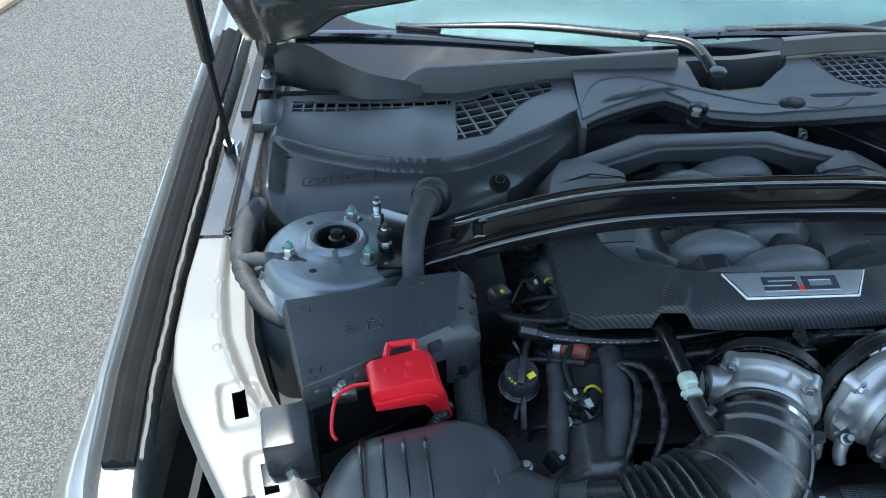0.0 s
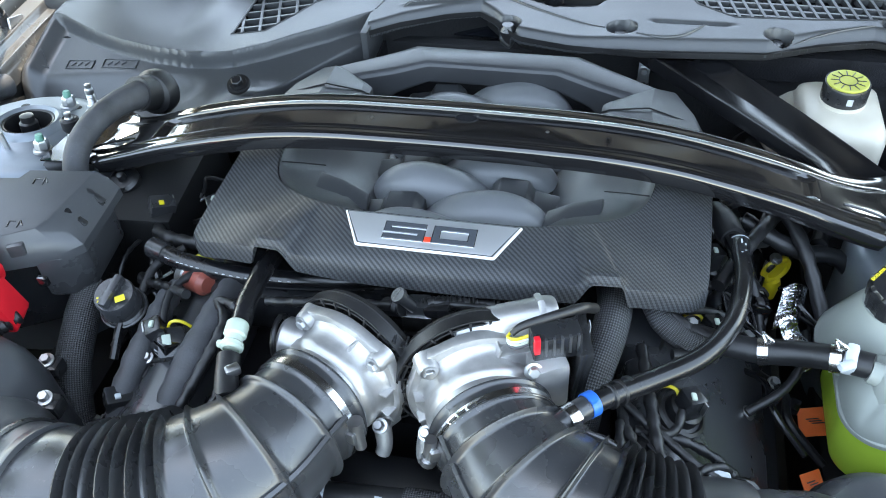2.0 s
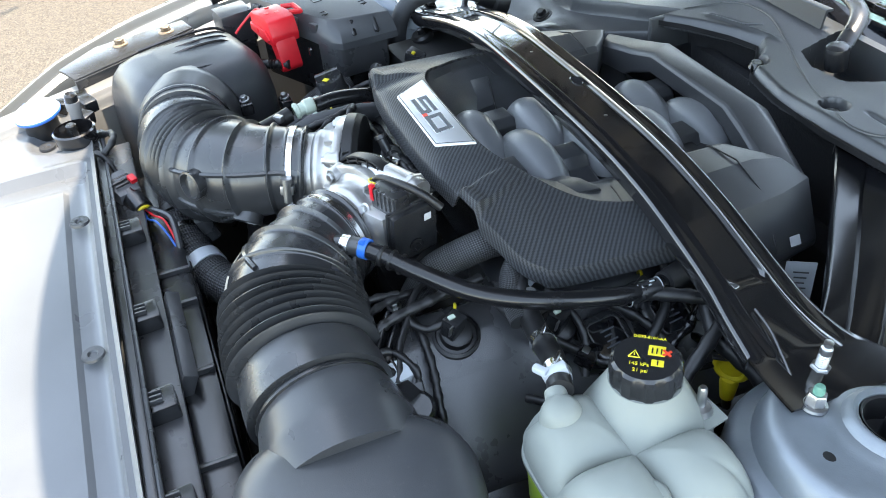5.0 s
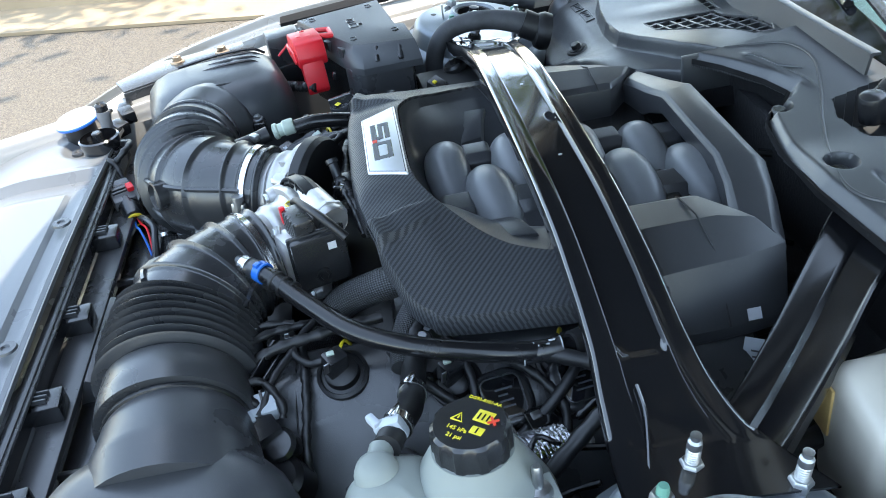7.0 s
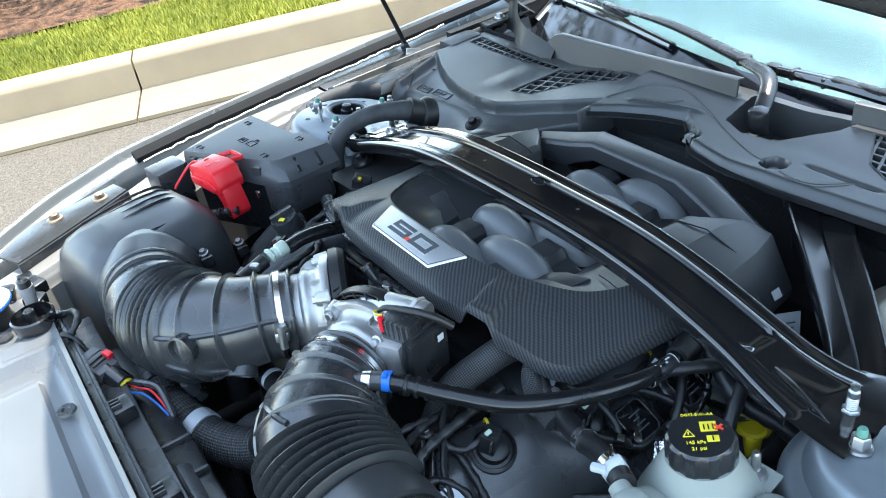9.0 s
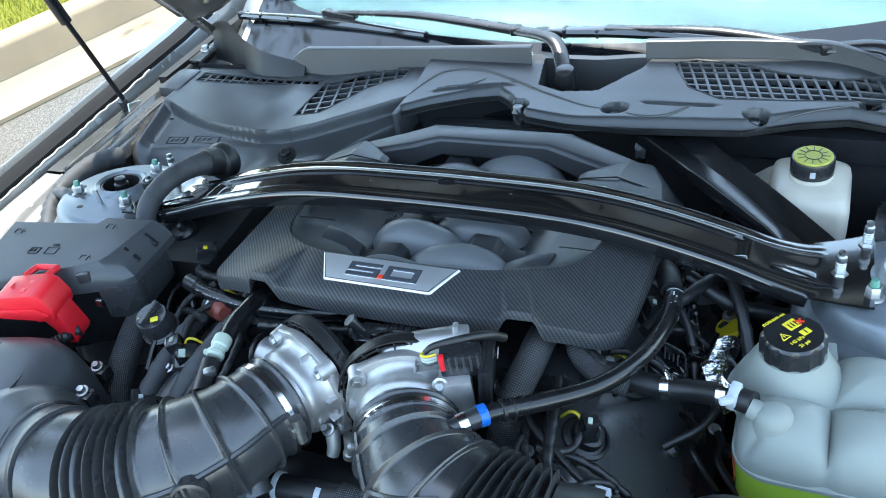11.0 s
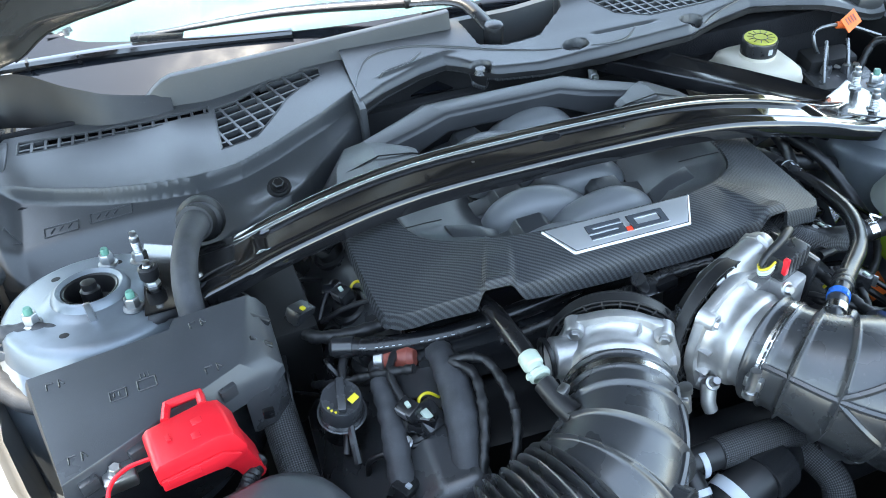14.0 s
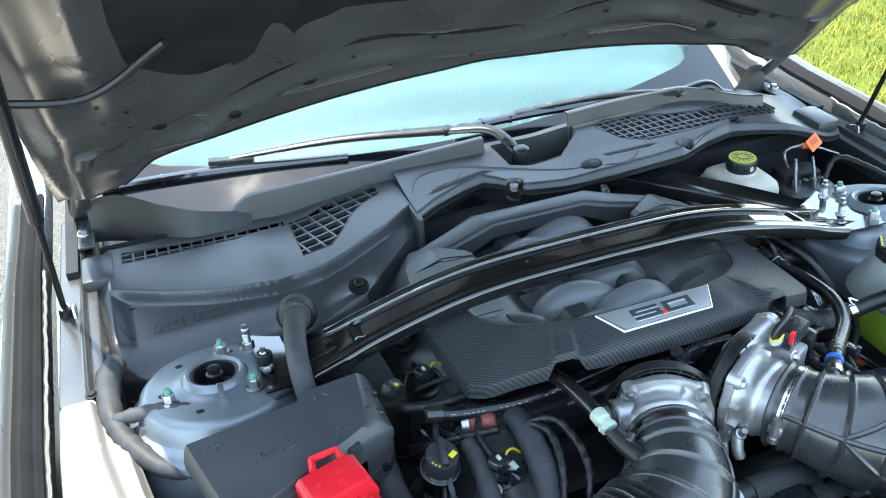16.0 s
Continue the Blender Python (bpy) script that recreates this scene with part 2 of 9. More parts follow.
# ---- builders ----
def part(name, bm, material, parent=None, label="", sharp=38, smooth=True):
    """One mesh object out of a bmesh in world metres, under its thing or part."""
    me = bpy.data.meshes.new(name)
    bm.normal_update()
    bm.to_mesh(me)
    bm.free()
    if smooth:
        for f in me.polygons:
            f.use_smooth = True
        me.set_sharp_from_angle(angle=radians(sharp))
    me.materials.append(material)
    ob = new(name, me)
    if parent:
        ob.parent = parent
        ob.matrix_parent_inverse = parent.matrix_basis.inverted() if parent.parent is None else Matrix()
    if label:
        tagged(ob, label)
    return ob


def thing(name, label, category, at=(0, 0, 0), group="", kind=""):
    ob = new(name)
    ob.empty_display_size = 0.02
    ob.location = at
    return tagged(ob, label, category, group, kind)


def solo(name, bm, material, label, category, group="", kind="", sharp=38):
    return tagged(part(name, bm, material, None, "", sharp), label, category, group, kind)


def frame_of(axis, up=(0, 0, 1)):
    w = Vector(axis).normalized()
    u = Vector(up).cross(w)
    if u.length < 1e-4:
        u = Vector((1, 0, 0)).cross(w)
    u.normalize()
    m = Matrix((u, w.cross(u), w)).transposed()
    return m


def joined(*bms):
    out = bmesh.new()
    out.loops.layers.uv.new("UVMap")
    for b in bms:
        me = bpy.data.meshes.new("tmp")
        b.to_mesh(me)
        b.free()
        out.from_mesh(me)
        bpy.data.meshes.remove(me)
    return out


def round_edges(bm, width, segs=2, angle=30):
    if width > 0:
        bm.normal_update()
        es = [e for e in bm.edges if len(e.link_faces) == 2 and e.calc_face_angle(0) > radians(angle)]
        bmesh.ops.bevel(bm, geom=es, offset=width, segments=segs, profile=0.6, affect="EDGES", clamp_overlap=True)
    return bm


def box(c, s, bevel=0.002, rot=None, taper=None, segs=2):
    bm = bmesh.new()
    bmesh.ops.create_cube(bm, size=1)
    for v in bm.verts:
        k = 1.0 if not taper or v.co.z < 0 else taper
        v.co = Vector((v.co.x * s[0] * k, v.co.y * s[1] * k, v.co.z * s[2]))
    round_edges(bm, bevel, segs)
    r = rot.to_4x4() if rot else Matrix()
    bm.transform(Matrix.Translation(c) @ r)
    return bm


def turn(rx=0, ry=0, rz=0):
    return Euler((radians(rx), radians(ry), radians(rz))).to_matrix()


def lathe(profile, at, axis=(0, 0, 1), seg=28, closed=False):
    """A turned shape from (radius, height) pairs along an axis."""
    bm = bmesh.new()
    m = frame_of(axis)
    rings = []
    for r, h in profile:
        if r < 1e-6:
            rings.append([bm.verts.new(Vector(at) + m @ Vector((0, 0, h)))])
        else:
            rings.append([bm.verts.new(Vector(at) + m @ Vector((r * math.cos(2 * math.pi * i / seg), r * math.sin(2 * math.pi * i / seg), h))) for i in range(seg)])
    if closed:
        rings.append(rings[0])
    for a, b in zip(rings, rings[1:]):
        for i in range(seg):
            q = [a[i % len(a)], a[(i + 1) % len(a)], b[(i + 1) % len(b)], b[i % len(b)]]
            q = list(dict.fromkeys(q))
            if len(q) > 2:
                bm.faces.new(q)
    bmesh.ops.recalc_face_normals(bm, faces=bm.faces)
    return bm


def spline(pts, per=8):
    P = [Vector(p) for p in pts]
    if len(P) == 2:
        return [P[0].lerp(P[1], i / per) for i in range(per + 1)]
    P = [2 * P[0] - P[1]] + P + [2 * P[-1] - P[-2]]
    out = []
    for a, b, c, d in zip(P, P[1:], P[2:], P[3:]):
        for i in range(per):
            t = i / per
            out.append(0.5 * (2 * b + (c - a) * t + (2 * a - 5 * b + 4 * c - d) * t * t + (3 * b - a - 3 * c + d) * t ** 3))
    out.append(P[-2])
    return out


def tube(pts, r, seg=14, per=8, wave=None, flat=1.0, raw=False, cap=True):
    """A hose along a smooth line; r is one radius or one for each point; wave(metres) adds ripples."""
    line = [Vector(p) for p in pts] if raw else spline(pts, per)
    n = len(line)
    if isinstance(r, (int, float)):
        rad = [r] * n
    else:
        rad = []
        for i in range(n):
            x = i / (n - 1) * (len(r) - 1)
            k = min(int(x), len(r) - 2)
            rad.append(r[k] + (r[k + 1] - r[k]) * (x - k))
    bm = bmesh.new()
    uv = bm.loops.layers.uv.new("UVMap")
    u, s, rings, along = None, 0.0, [], []
    for i, p in enumerate(line):
        d = (line[min(i + 1, n - 1)] - line[max(i - 1, 0)]).normalized()
        if u is None:
            u = Vector((0, 0, 1)) if abs(d.z) < 0.9 else Vector((1, 0, 0))
        u = (u - d * u.dot(d)).normalized()
        w = d.cross(u)
        if i:
            s += (p - line[i - 1]).length
        q = rad[i] + (wave(s) if wave else 0)
        rings.append([bm.verts.new(p + u * (q * flat * math.cos(2 * math.pi * k / seg)) + w * (q * math.sin(2 * math.pi * k / seg))) for k in range(seg)])
        along.append(s)
    for i in range(n - 1):
        for k in range(seg):
            f = bm.faces.new((rings[i][k], rings[i][(k + 1) % seg], rings[i + 1][(k + 1) % seg], rings[i + 1][k]))
            for l, (a, b) in zip(f.loops, ((k, i), (k + 1, i), (k + 1, i + 1), (k, i + 1))):
                l[uv].uv = (a / seg, along[b])
    if cap:
        bm.faces.new(list(reversed(rings[0])))
        bm.faces.new(rings[-1])
    bmesh.ops.recalc_face_normals(bm, faces=bm.faces)
    return bm


def dense(pts, step=0.002):
    """Evenly spaced points on the smooth line through pts."""
    line = spline(pts, 40)
    out, need = [line[0]], step
    for a, b in zip(line, line[1:]):
        need -= (b - a).length
        if need <= 0:
            out.append(b)
            need = step
    return out


def prism(outline, z0, z1, bevel=0.003, m=None, segs=2):
    bm = bmesh.new()
    low = [bm.verts.new((x, y, z0)) for x, y in outline]
    high = [bm.verts.new((x, y, z1)) for x, y in outline]
    n = len(outline)
    bm.faces.new(list(reversed(low)))
    bm.faces.new(high)
    for i in range(n):
        bm.faces.new((low[i], low[(i + 1) % n], high[(i + 1) % n], high[i]))
    bmesh.ops.recalc_face_normals(bm, faces=bm.faces)
    round_edges(bm, bevel, segs, 25)
    if m:
        bm.transform(m)
    return bm


def sheet(x0, x1, y0, y1, nx, ny, f, keep=None, thick=0.0):
    """A pressed or moulded panel: height f(x, y) over a rectangle of plan, thick downwards."""
    bm = bmesh.new()
    V = {}
    for i in range(nx + 1):
        for j in range(ny + 1):
            x, y = x0 + (x1 - x0) * i / nx, y0 + (y1 - y0) * j / ny
            p = f(x, y)
            V[i, j] = bm.verts.new(p if isinstance(p, (tuple, Vector)) else (x, y, p))
    for i in range(nx):
        for j in range(ny):
            x, y = x0 + (x1 - x0) * (i + 0.5) / nx, y0 + (y1 - y0) * (j + 0.5) / ny
            if keep is None or keep(x, y):
                bm.faces.new((V[i, j], V[i + 1, j], V[i + 1, j + 1], V[i, j + 1]))
    bmesh.ops.delete(bm, geom=[v for v in bm.verts if not v.link_faces], context="VERTS")
    if thick:
        r = bmesh.ops.extrude_face_region(bm, geom=list(bm.faces))
        bmesh.ops.translate(bm, verts=[g for g in r["geom"] if isinstance(g, bmesh.types.BMVert)], vec=(0, 0, -thick))
        bmesh.ops.recalc_face_normals(bm, faces=bm.faces)
    return bm


def loft(rings, closed_ring=True, caps=True):
    bm = bmesh.new()
    R = [[bm.verts.new(p) for p in ring] for ring in rings]
    n = len(R[0])
    for a, b in zip(R, R[1:]):
        for k in range(n if closed_ring else n - 1):
            bm.faces.new((a[k], a[(k + 1) % n], b[(k + 1) % n], b[k]))
    if caps and closed_ring:
        bm.faces.new(list(reversed(R[0])))
        bm.faces.new(R[-1])
    bmesh.ops.recalc_face_normals(bm, faces=bm.faces)
    return bm


def round_rect(w, h, r, n=5):
    out = []
    for cx, cy, a0 in ((w / 2 - r, h / 2 - r, 0), (-w / 2 + r, h / 2 - r, 90), (-w / 2 + r, -h / 2 + r, 180), (w / 2 - r, -h / 2 + r, 270)):
        for k in range(n + 1):
            a = radians(a0 + 90 * k / n)
            out.append((cx + r * math.cos(a), cy + r * math.sin(a)))
    return out


def lerp_line(table, x):
    if x <= table[0][0]:
        return table[0][1]
    for (a, p), (b, q) in zip(table, table[1:]):
        if x <= b:
            k = (x - a) / (b - a)
            return p + (q - p) * k
    return table[-1][1]


def soft(a, b, x):
    k = min(1, max(0, (x - a) / (b - a)))
    return k * k * (3 - 2 * k)


def inside(poly, x, y):
    hit = False
    for (x1, y1), (x2, y2) in zip(poly, poly[1:] + poly[:1]):
        if (y1 > y) != (y2 > y) and x < (x2 - x1) * (y - y1) / (y2 - y1) + x1:
            hit = not hit
    return hit


def words(body, size, at, rot, material, parent, name="lettering", stretch=1.0, lift=0.0004):
    c = bpy.data.curves.new("lettering", "FONT")
    c.body, c.size, c.extrude, c.align_x, c.align_y = body, size, lift, "CENTER", "CENTER"
    ob = bpy.data.objects.new("lettering", c)
    me = bpy.data.meshes.new_from_object(ob)
    bpy.data.objects.remove(ob)
    bm = bmesh.new()
    bm.from_mesh(me)
    bpy.data.meshes.remove(me)
    bm.transform(Matrix.Translation(at) @ rot.to_4x4() @ Matrix.Diagonal((stretch, 1, 1, 1)))
    return part(name, bm, material, parent, "", smooth=False)


def hex_bolt(at, axis, r=0.008, h=0.007, material=None, parent=None, name="bolt", flange=True):
    bm = lathe([(0, 0), (r * 1.55, 0), (r * 1.5, 0.0018), (r, 0.0022)] if flange else [(0, 0), (r, 0)], at, axis, 18)
    head = lathe([(r, 0.001), (r, h), (r * 0.85, h + 0.001), (0, h + 0.001)], at, axis, 6)
    return part(name, joined(bm, head), material or zinc, parent)

# ---- ground, kerb, grass ----
def ground_sheet():
    bm = bmesh.new()
    bmesh.ops.create_grid(bm, x_segments=2, y_segments=2, size=120)
    return bm


tagged(part("ground", ground_sheet(), asphalt), "grey asphalt of a parking bay in full sun", "ground", kind="structure")

KERB_AT, KERB_TURN = Vector((-3.44, 0.45, 0)), radians(-19)
kerb_m = Matrix.Translation(KERB_AT) @ Matrix.Rotation(KERB_TURN, 4, "Z")
kerb = thing("kerb", "pale concrete kerb and gutter beside the asphalt", "kerb", KERB_AT, kind="structure")
PROFILE = [(0.42, 0.002), (0.42, 0.02), (0.02, 0.012), (0.004, 0.016), (0.0, 0.03), (-0.010, 0.140), (-0.016, 0.154), (-0.030, 0.162), (-0.17, 0.165), (-0.18, 0.155), (-0.18, -0.05)]
for k in range(-3, 4):
    y0, y1 = k * 3.0 - 0.35 + 0.005, k * 3.0 + 2.65 - 0.005
    rings = [[kerb_m @ Vector((x, y, z)) for x, z in PROFILE] for y in (y0, y0 + 0.01, y1 - 0.01, y1)]
    part("kerb_stone", loft(rings, True, True), concrete, kerb, sharp=50)


def grass_patch(name, label, m, x0, x1, y0, y1, count, height):
    base = thing(name, label, "grass", m.translation, kind="stuff")
    bm = sheet(x0, x1, y0, y1, 40, 40, lambda x, y: 0.15 + 0.03 * noise.noise((x * 0.8, y * 0.8, 3.1)))
    bm.transform(m)
    part("thatch", bm, soil_green, base)
    rng = random.Random(len(name))
    verts, faces = [], []
    for i in range(count):
        x, y = rng.uniform(x0, x1), rng.uniform(y0, y1)
        z = 0.15 + 0.03 * noise.noise((x * 0.8, y * 0.8, 3.1))
        h, a, lean = height * rng.uniform(0.5, 1.3), rng.uniform(0, 6.28), rng.uniform(0.1, 0.8) * height
        w = 0.0035
        c, s = math.cos(a), math.sin(a)
        n = len(verts)
        verts += [m @ Vector((x - c * w, y - s * w, z)), m @ Vector((x + c * w, y + s * w, z)), m @ Vector((x - s * lean, y + c * lean, z + h))]
        faces.append((n, n + 1, n + 2))
    me = bpy.data.meshes.new("blades")
    me.from_pydata(verts, [], faces)
    me.materials.append(grass_blade)
    ob = new("blades", me)
    ob.parent = base
    ob.matrix_parent_inverse = base.matrix_basis.inverted()
    ob["kind"] = "stuff"


grass_patch("grass_strip", "sunlit green mown grass behind the kerb", kerb_m, -1.0, -0.18, -4.5, 3.5, 60000, 0.032)
grass_patch("lawn", "bright yellow-green mown lawn beside the car", Matrix.Translation((0, 0, -0.13)), 1.75, 9.0, -1.0, 9.0, 130000, 0.04)
bed = sheet(-6.0, -1.0, -6, 6, 80, 80, lambda x, y: 0.16 + 0.05 * noise.noise((x * 3, y * 3, 0)) + 0.02 * noise.noise((x * 17, y * 17, 5)))
bed.transform(kerb_m)
solo("mulch_bed", bed, mulch, "brown bark mulch bed behind the grass", "mulch bed", kind="structure")


def shrub(at, size, seed):
    th = thing("shrub", "dark green leafy shrub on the mulch bed", "shrub", at, "shrubs behind the kerb")
    rng = random.Random(seed)
    trunk = joined(*[tube([Vector(at), Vector(at) + Vector((rng.uniform(-.2, .2), rng.uniform(-.2, .2), .5)) * size], [0.02, 0.006], 6, 3) for k in range(5)])
    part("stems", trunk, mulch, th)
    verts, faces = [], []
    for i in range(2600):
        d = Vector((rng.gauss(0, 1), rng.gauss(0, 1), rng.gauss(0, 1))).normalized()
        r = size * 0.62 * rng.uniform(0.55, 1.0) * (1 + 0.35 * noise.noise(d * 2.3 + Vector((seed, 0, 0))))
        c = Vector(at) + Vector((d.x * r, d.y * r, size * 0.5 + d.z * r * 0.8))
        if c.z < 0.16:
            continue
        u = Vector((rng.gauss(0, 1), rng.gauss(0, 1), rng.gauss(0, 1))).normalized()
        v = u.orthogonal().normalized()
        n, l = len(verts), 0.035 * rng.uniform(0.6, 1.3)
        verts += [c - u * l, c + v * l * 0.4, c + u * l, c - v * l * 0.4]
        faces.append((n, n + 1, n + 2, n + 3))
    me = bpy.data.meshes.new("foliage")
    me.from_pydata(verts, [], faces)
    me.materials.append(leaf_green)
    ob = new("foliage", me)
    ob.parent, ob.matrix_parent_inverse = th, th.matrix_basis.inverted()


for i, (u, v, s) in enumerate(((-2.5, -1.5, 0.9), (-2.7, -0.6, 0.7), (-2.6, 1.4, 0.8), (-2.8, 2.6, 1.0))):
    p = kerb_m @ Vector((u, v, 0))
    shrub((p.x, p.y, 0.12), s, i + 3)


def street_tree(at, height, spread, seed):
    th = thing("tree", "tall leafy tree standing behind the mulch bed", "tree", at)
    rng, at = random.Random(seed), Vector(at)
    fork = at + Vector((0, 0, height * 0.45))
    part("trunk", tube([at, at + Vector((0.05, 0.03, height * 0.25)), fork], [0.16, 0.13, 0.10], 12, 4), mulch, th)
    tips = []
    for k in range(14):
        a, r = k * 2.4, spread * rng.uniform(0.45, 0.95)
        tip = fork + Vector((r * math.cos(a), r * math.sin(a), height * rng.uniform(0.05, 0.5)))
        tips.append(tip)
        part("limb", tube([fork - Vector((0, 0, 0.3)), fork.lerp(tip, 0.5) + Vector((0, 0, 0.25)), tip], [0.06, 0.035, 0.012], 7, 4), mulch, th)
    verts, faces = [], []
    for i in range(9000):
        c = rng.choice(tips).lerp(fork, rng.uniform(0, 0.35)) + Vector((rng.gauss(0, 1), rng.gauss(0, 1), rng.gauss(0, 0.8))) * spread * 0.22
        u = Vector((rng.gauss(0, 1), rng.gauss(0, 1), rng.gauss(0, 0.6))).normalized()
        v = u.orthogonal().normalized()
        n, l = len(verts), 0.085 * rng.uniform(0.6, 1.3)
        verts += [c - u * l, c + v * l * 0.45, c + u * l, c - v * l * 0.45]
        faces.append((n, n + 1, n + 2, n + 3))
    me = bpy.data.meshes.new("crown")
    me.from_pydata(verts, [], faces)
    me.materials.append(tree_leaf)
    ob = new("crown", me)
    ob.parent, ob.matrix_parent_inverse = th, th.matrix_basis.inverted()


street_tree((-6.3, 4.6, 0.15), 7.0, 2.4, 11)
street_tree((-7.2, -0.6, 0.15), 7.5, 2.6, 12)


# ---- car body ----
FEND_X = [(-1.06, 0.30), (-0.98, 0.46), (-0.88, 0.63), (-0.75, 0.775), (-0.60, 0.852), (-0.45, 0.882), (-0.1, 0.886), (0.3, 0.882), (1.6, 0.90)]
FLANGE_X = [(-1.06, 0.22), (-0.98, 0.38), (-0.88, 0.55), (-0.75, 0.69), (-0.60, 0.765), (-0.45, 0.798), (-0.3, 0.812), (-0.1, 0.819), (0.3, 0.822), (0.6, 0.815), (1.6, 0.80)]
FEND_Z = [(-1.06, 0.70), (-0.9, 0.725), (-0.7, 0.762), (-0.45, 0.795), (0.0, 0.815), (0.45, 0.835), (0.8, 0.87), (1.6, 0.90)]


def fender(sx):
    rings = []
    ys = [-1.06 + i * 0.04 for i in range(52)]
    for y in ys:
        xo, xi, z = lerp_line(FEND_X, y), lerp_line(FLANGE_X, y), lerp_line(FEND_Z, y)
        arch_out = soft(-0.05, -0.55, y)
        pts = [(xi, z - 0.06), (xi, z - 0.012), (xi + 0.003, z - 0.008), (xi + 0.042, z - 0.008), (xi + 0.047, z - 0.004), (xi + 0.050, z + 0.006),
               (xi + 0.054, z + 0.009), ((xi + 0.054) * 0.4 + (xo - 0.006) * 0.6, z + 0.008), (xo - 0.006, z + 0.002), (xo, z - 0.008), (xo + 0.006 + 0.02 * arch_out, z - 0.04), (xo + 0.012 + 0.05 * arch_out, z - 0.10), (xo + 0.022 + 0.06 * arch_out, z - 0.2), (xo + 0.03, 0.38), (xo - 0.05, 0.30)]
        rings.append([(sx * a, y, b) for a, b in pts])
    return loft(rings, False, False)


def seal(sx):
    """Hood-to-fender weather strip with a lip and a groove."""
    rings = []
    for i in range(46):
        y = -0.43 + i * 0.022
        xi, z = lerp_line(FLANGE_X, y), lerp_line(FEND_Z, y) - 0.008
        pts = [(xi + 0.001, z), (xi + 0.001, z + 0.010), (xi + 0.007, z + 0.014), (xi + 0.013, z + 0.008), (xi + 0.018, z + 0.012), (xi + 0.026, z + 0.016), (xi + 0.034, z + 0.010), (xi + 0.039, z + 0.012), (xi + 0.041, z)]
        rings.append([(sx * a, y, b) for a, b in pts])
    return loft(rings, True, True)


body = thing("car_body", "silver-white painted car body round an open engine bay", "car", (0, 0, 0), kind="structure")
for sx in (-1, 1):
    part("fender", fender(sx), body_paint, body, "silver-white painted front fender")
    part("fender_seal", seal(sx), seal_rubber, body, "black rubber weather strip along the fender")

# crumpled foil-like sealer bead along the inner flange
for sx in (-1, 1):
    rng = random.Random(7)
    pts = []
    for i in range(60):
        y = -0.42 + i * 0.0125
        pts.append((sx * (lerp_line(FLANGE_X, y) - 0.004 + rng.uniform(-0.0012, 0.0012)), y, lerp_line(FEND_Z, y) - 0.006 + rng.uniform(-0.002, 0.002)))
    part("flange_edge", tube(pts, 0.0028, 6, raw=True), bay_paint, body, "bright painted flange edge")

APRON_OUT = [(-1.0, 0.45), (-0.85, 0.51), (-0.70, 0.575), (-0.60, 0.628), (-0.476, 0.697), (-0.412, 0.734), (-0.343, 0.771), (-0.286, 0.794), (-0.226, 0.804), (-0.114, 0.808), (0.0, 0.806), (0.5, 0.80)]
APRON_IN = [(-1.0, 0.40), (-0.85, 0.44), (-0.70, 0.49), (-0.60, 0.530), (-0.473, 0.582), (-0.393, 0.613), (-0.302, 0.663), (-0.221, 0.693), (-0.108, 0.713), (0.0, 0.730), (0.2, 0.735), (0.5, 0.735)]


SLOTS = [(0.691, -0.344), (0.640, -0.452)]
SLOT_TURN = radians(-15)


def slot_local(x, y, cx, cy):
    c, q = math.cos(SLOT_TURN), math.sin(SLOT_TURN)
    return c * (x - cx) + q * (y - cy), -q * (x - cx) + c * (y - cy)


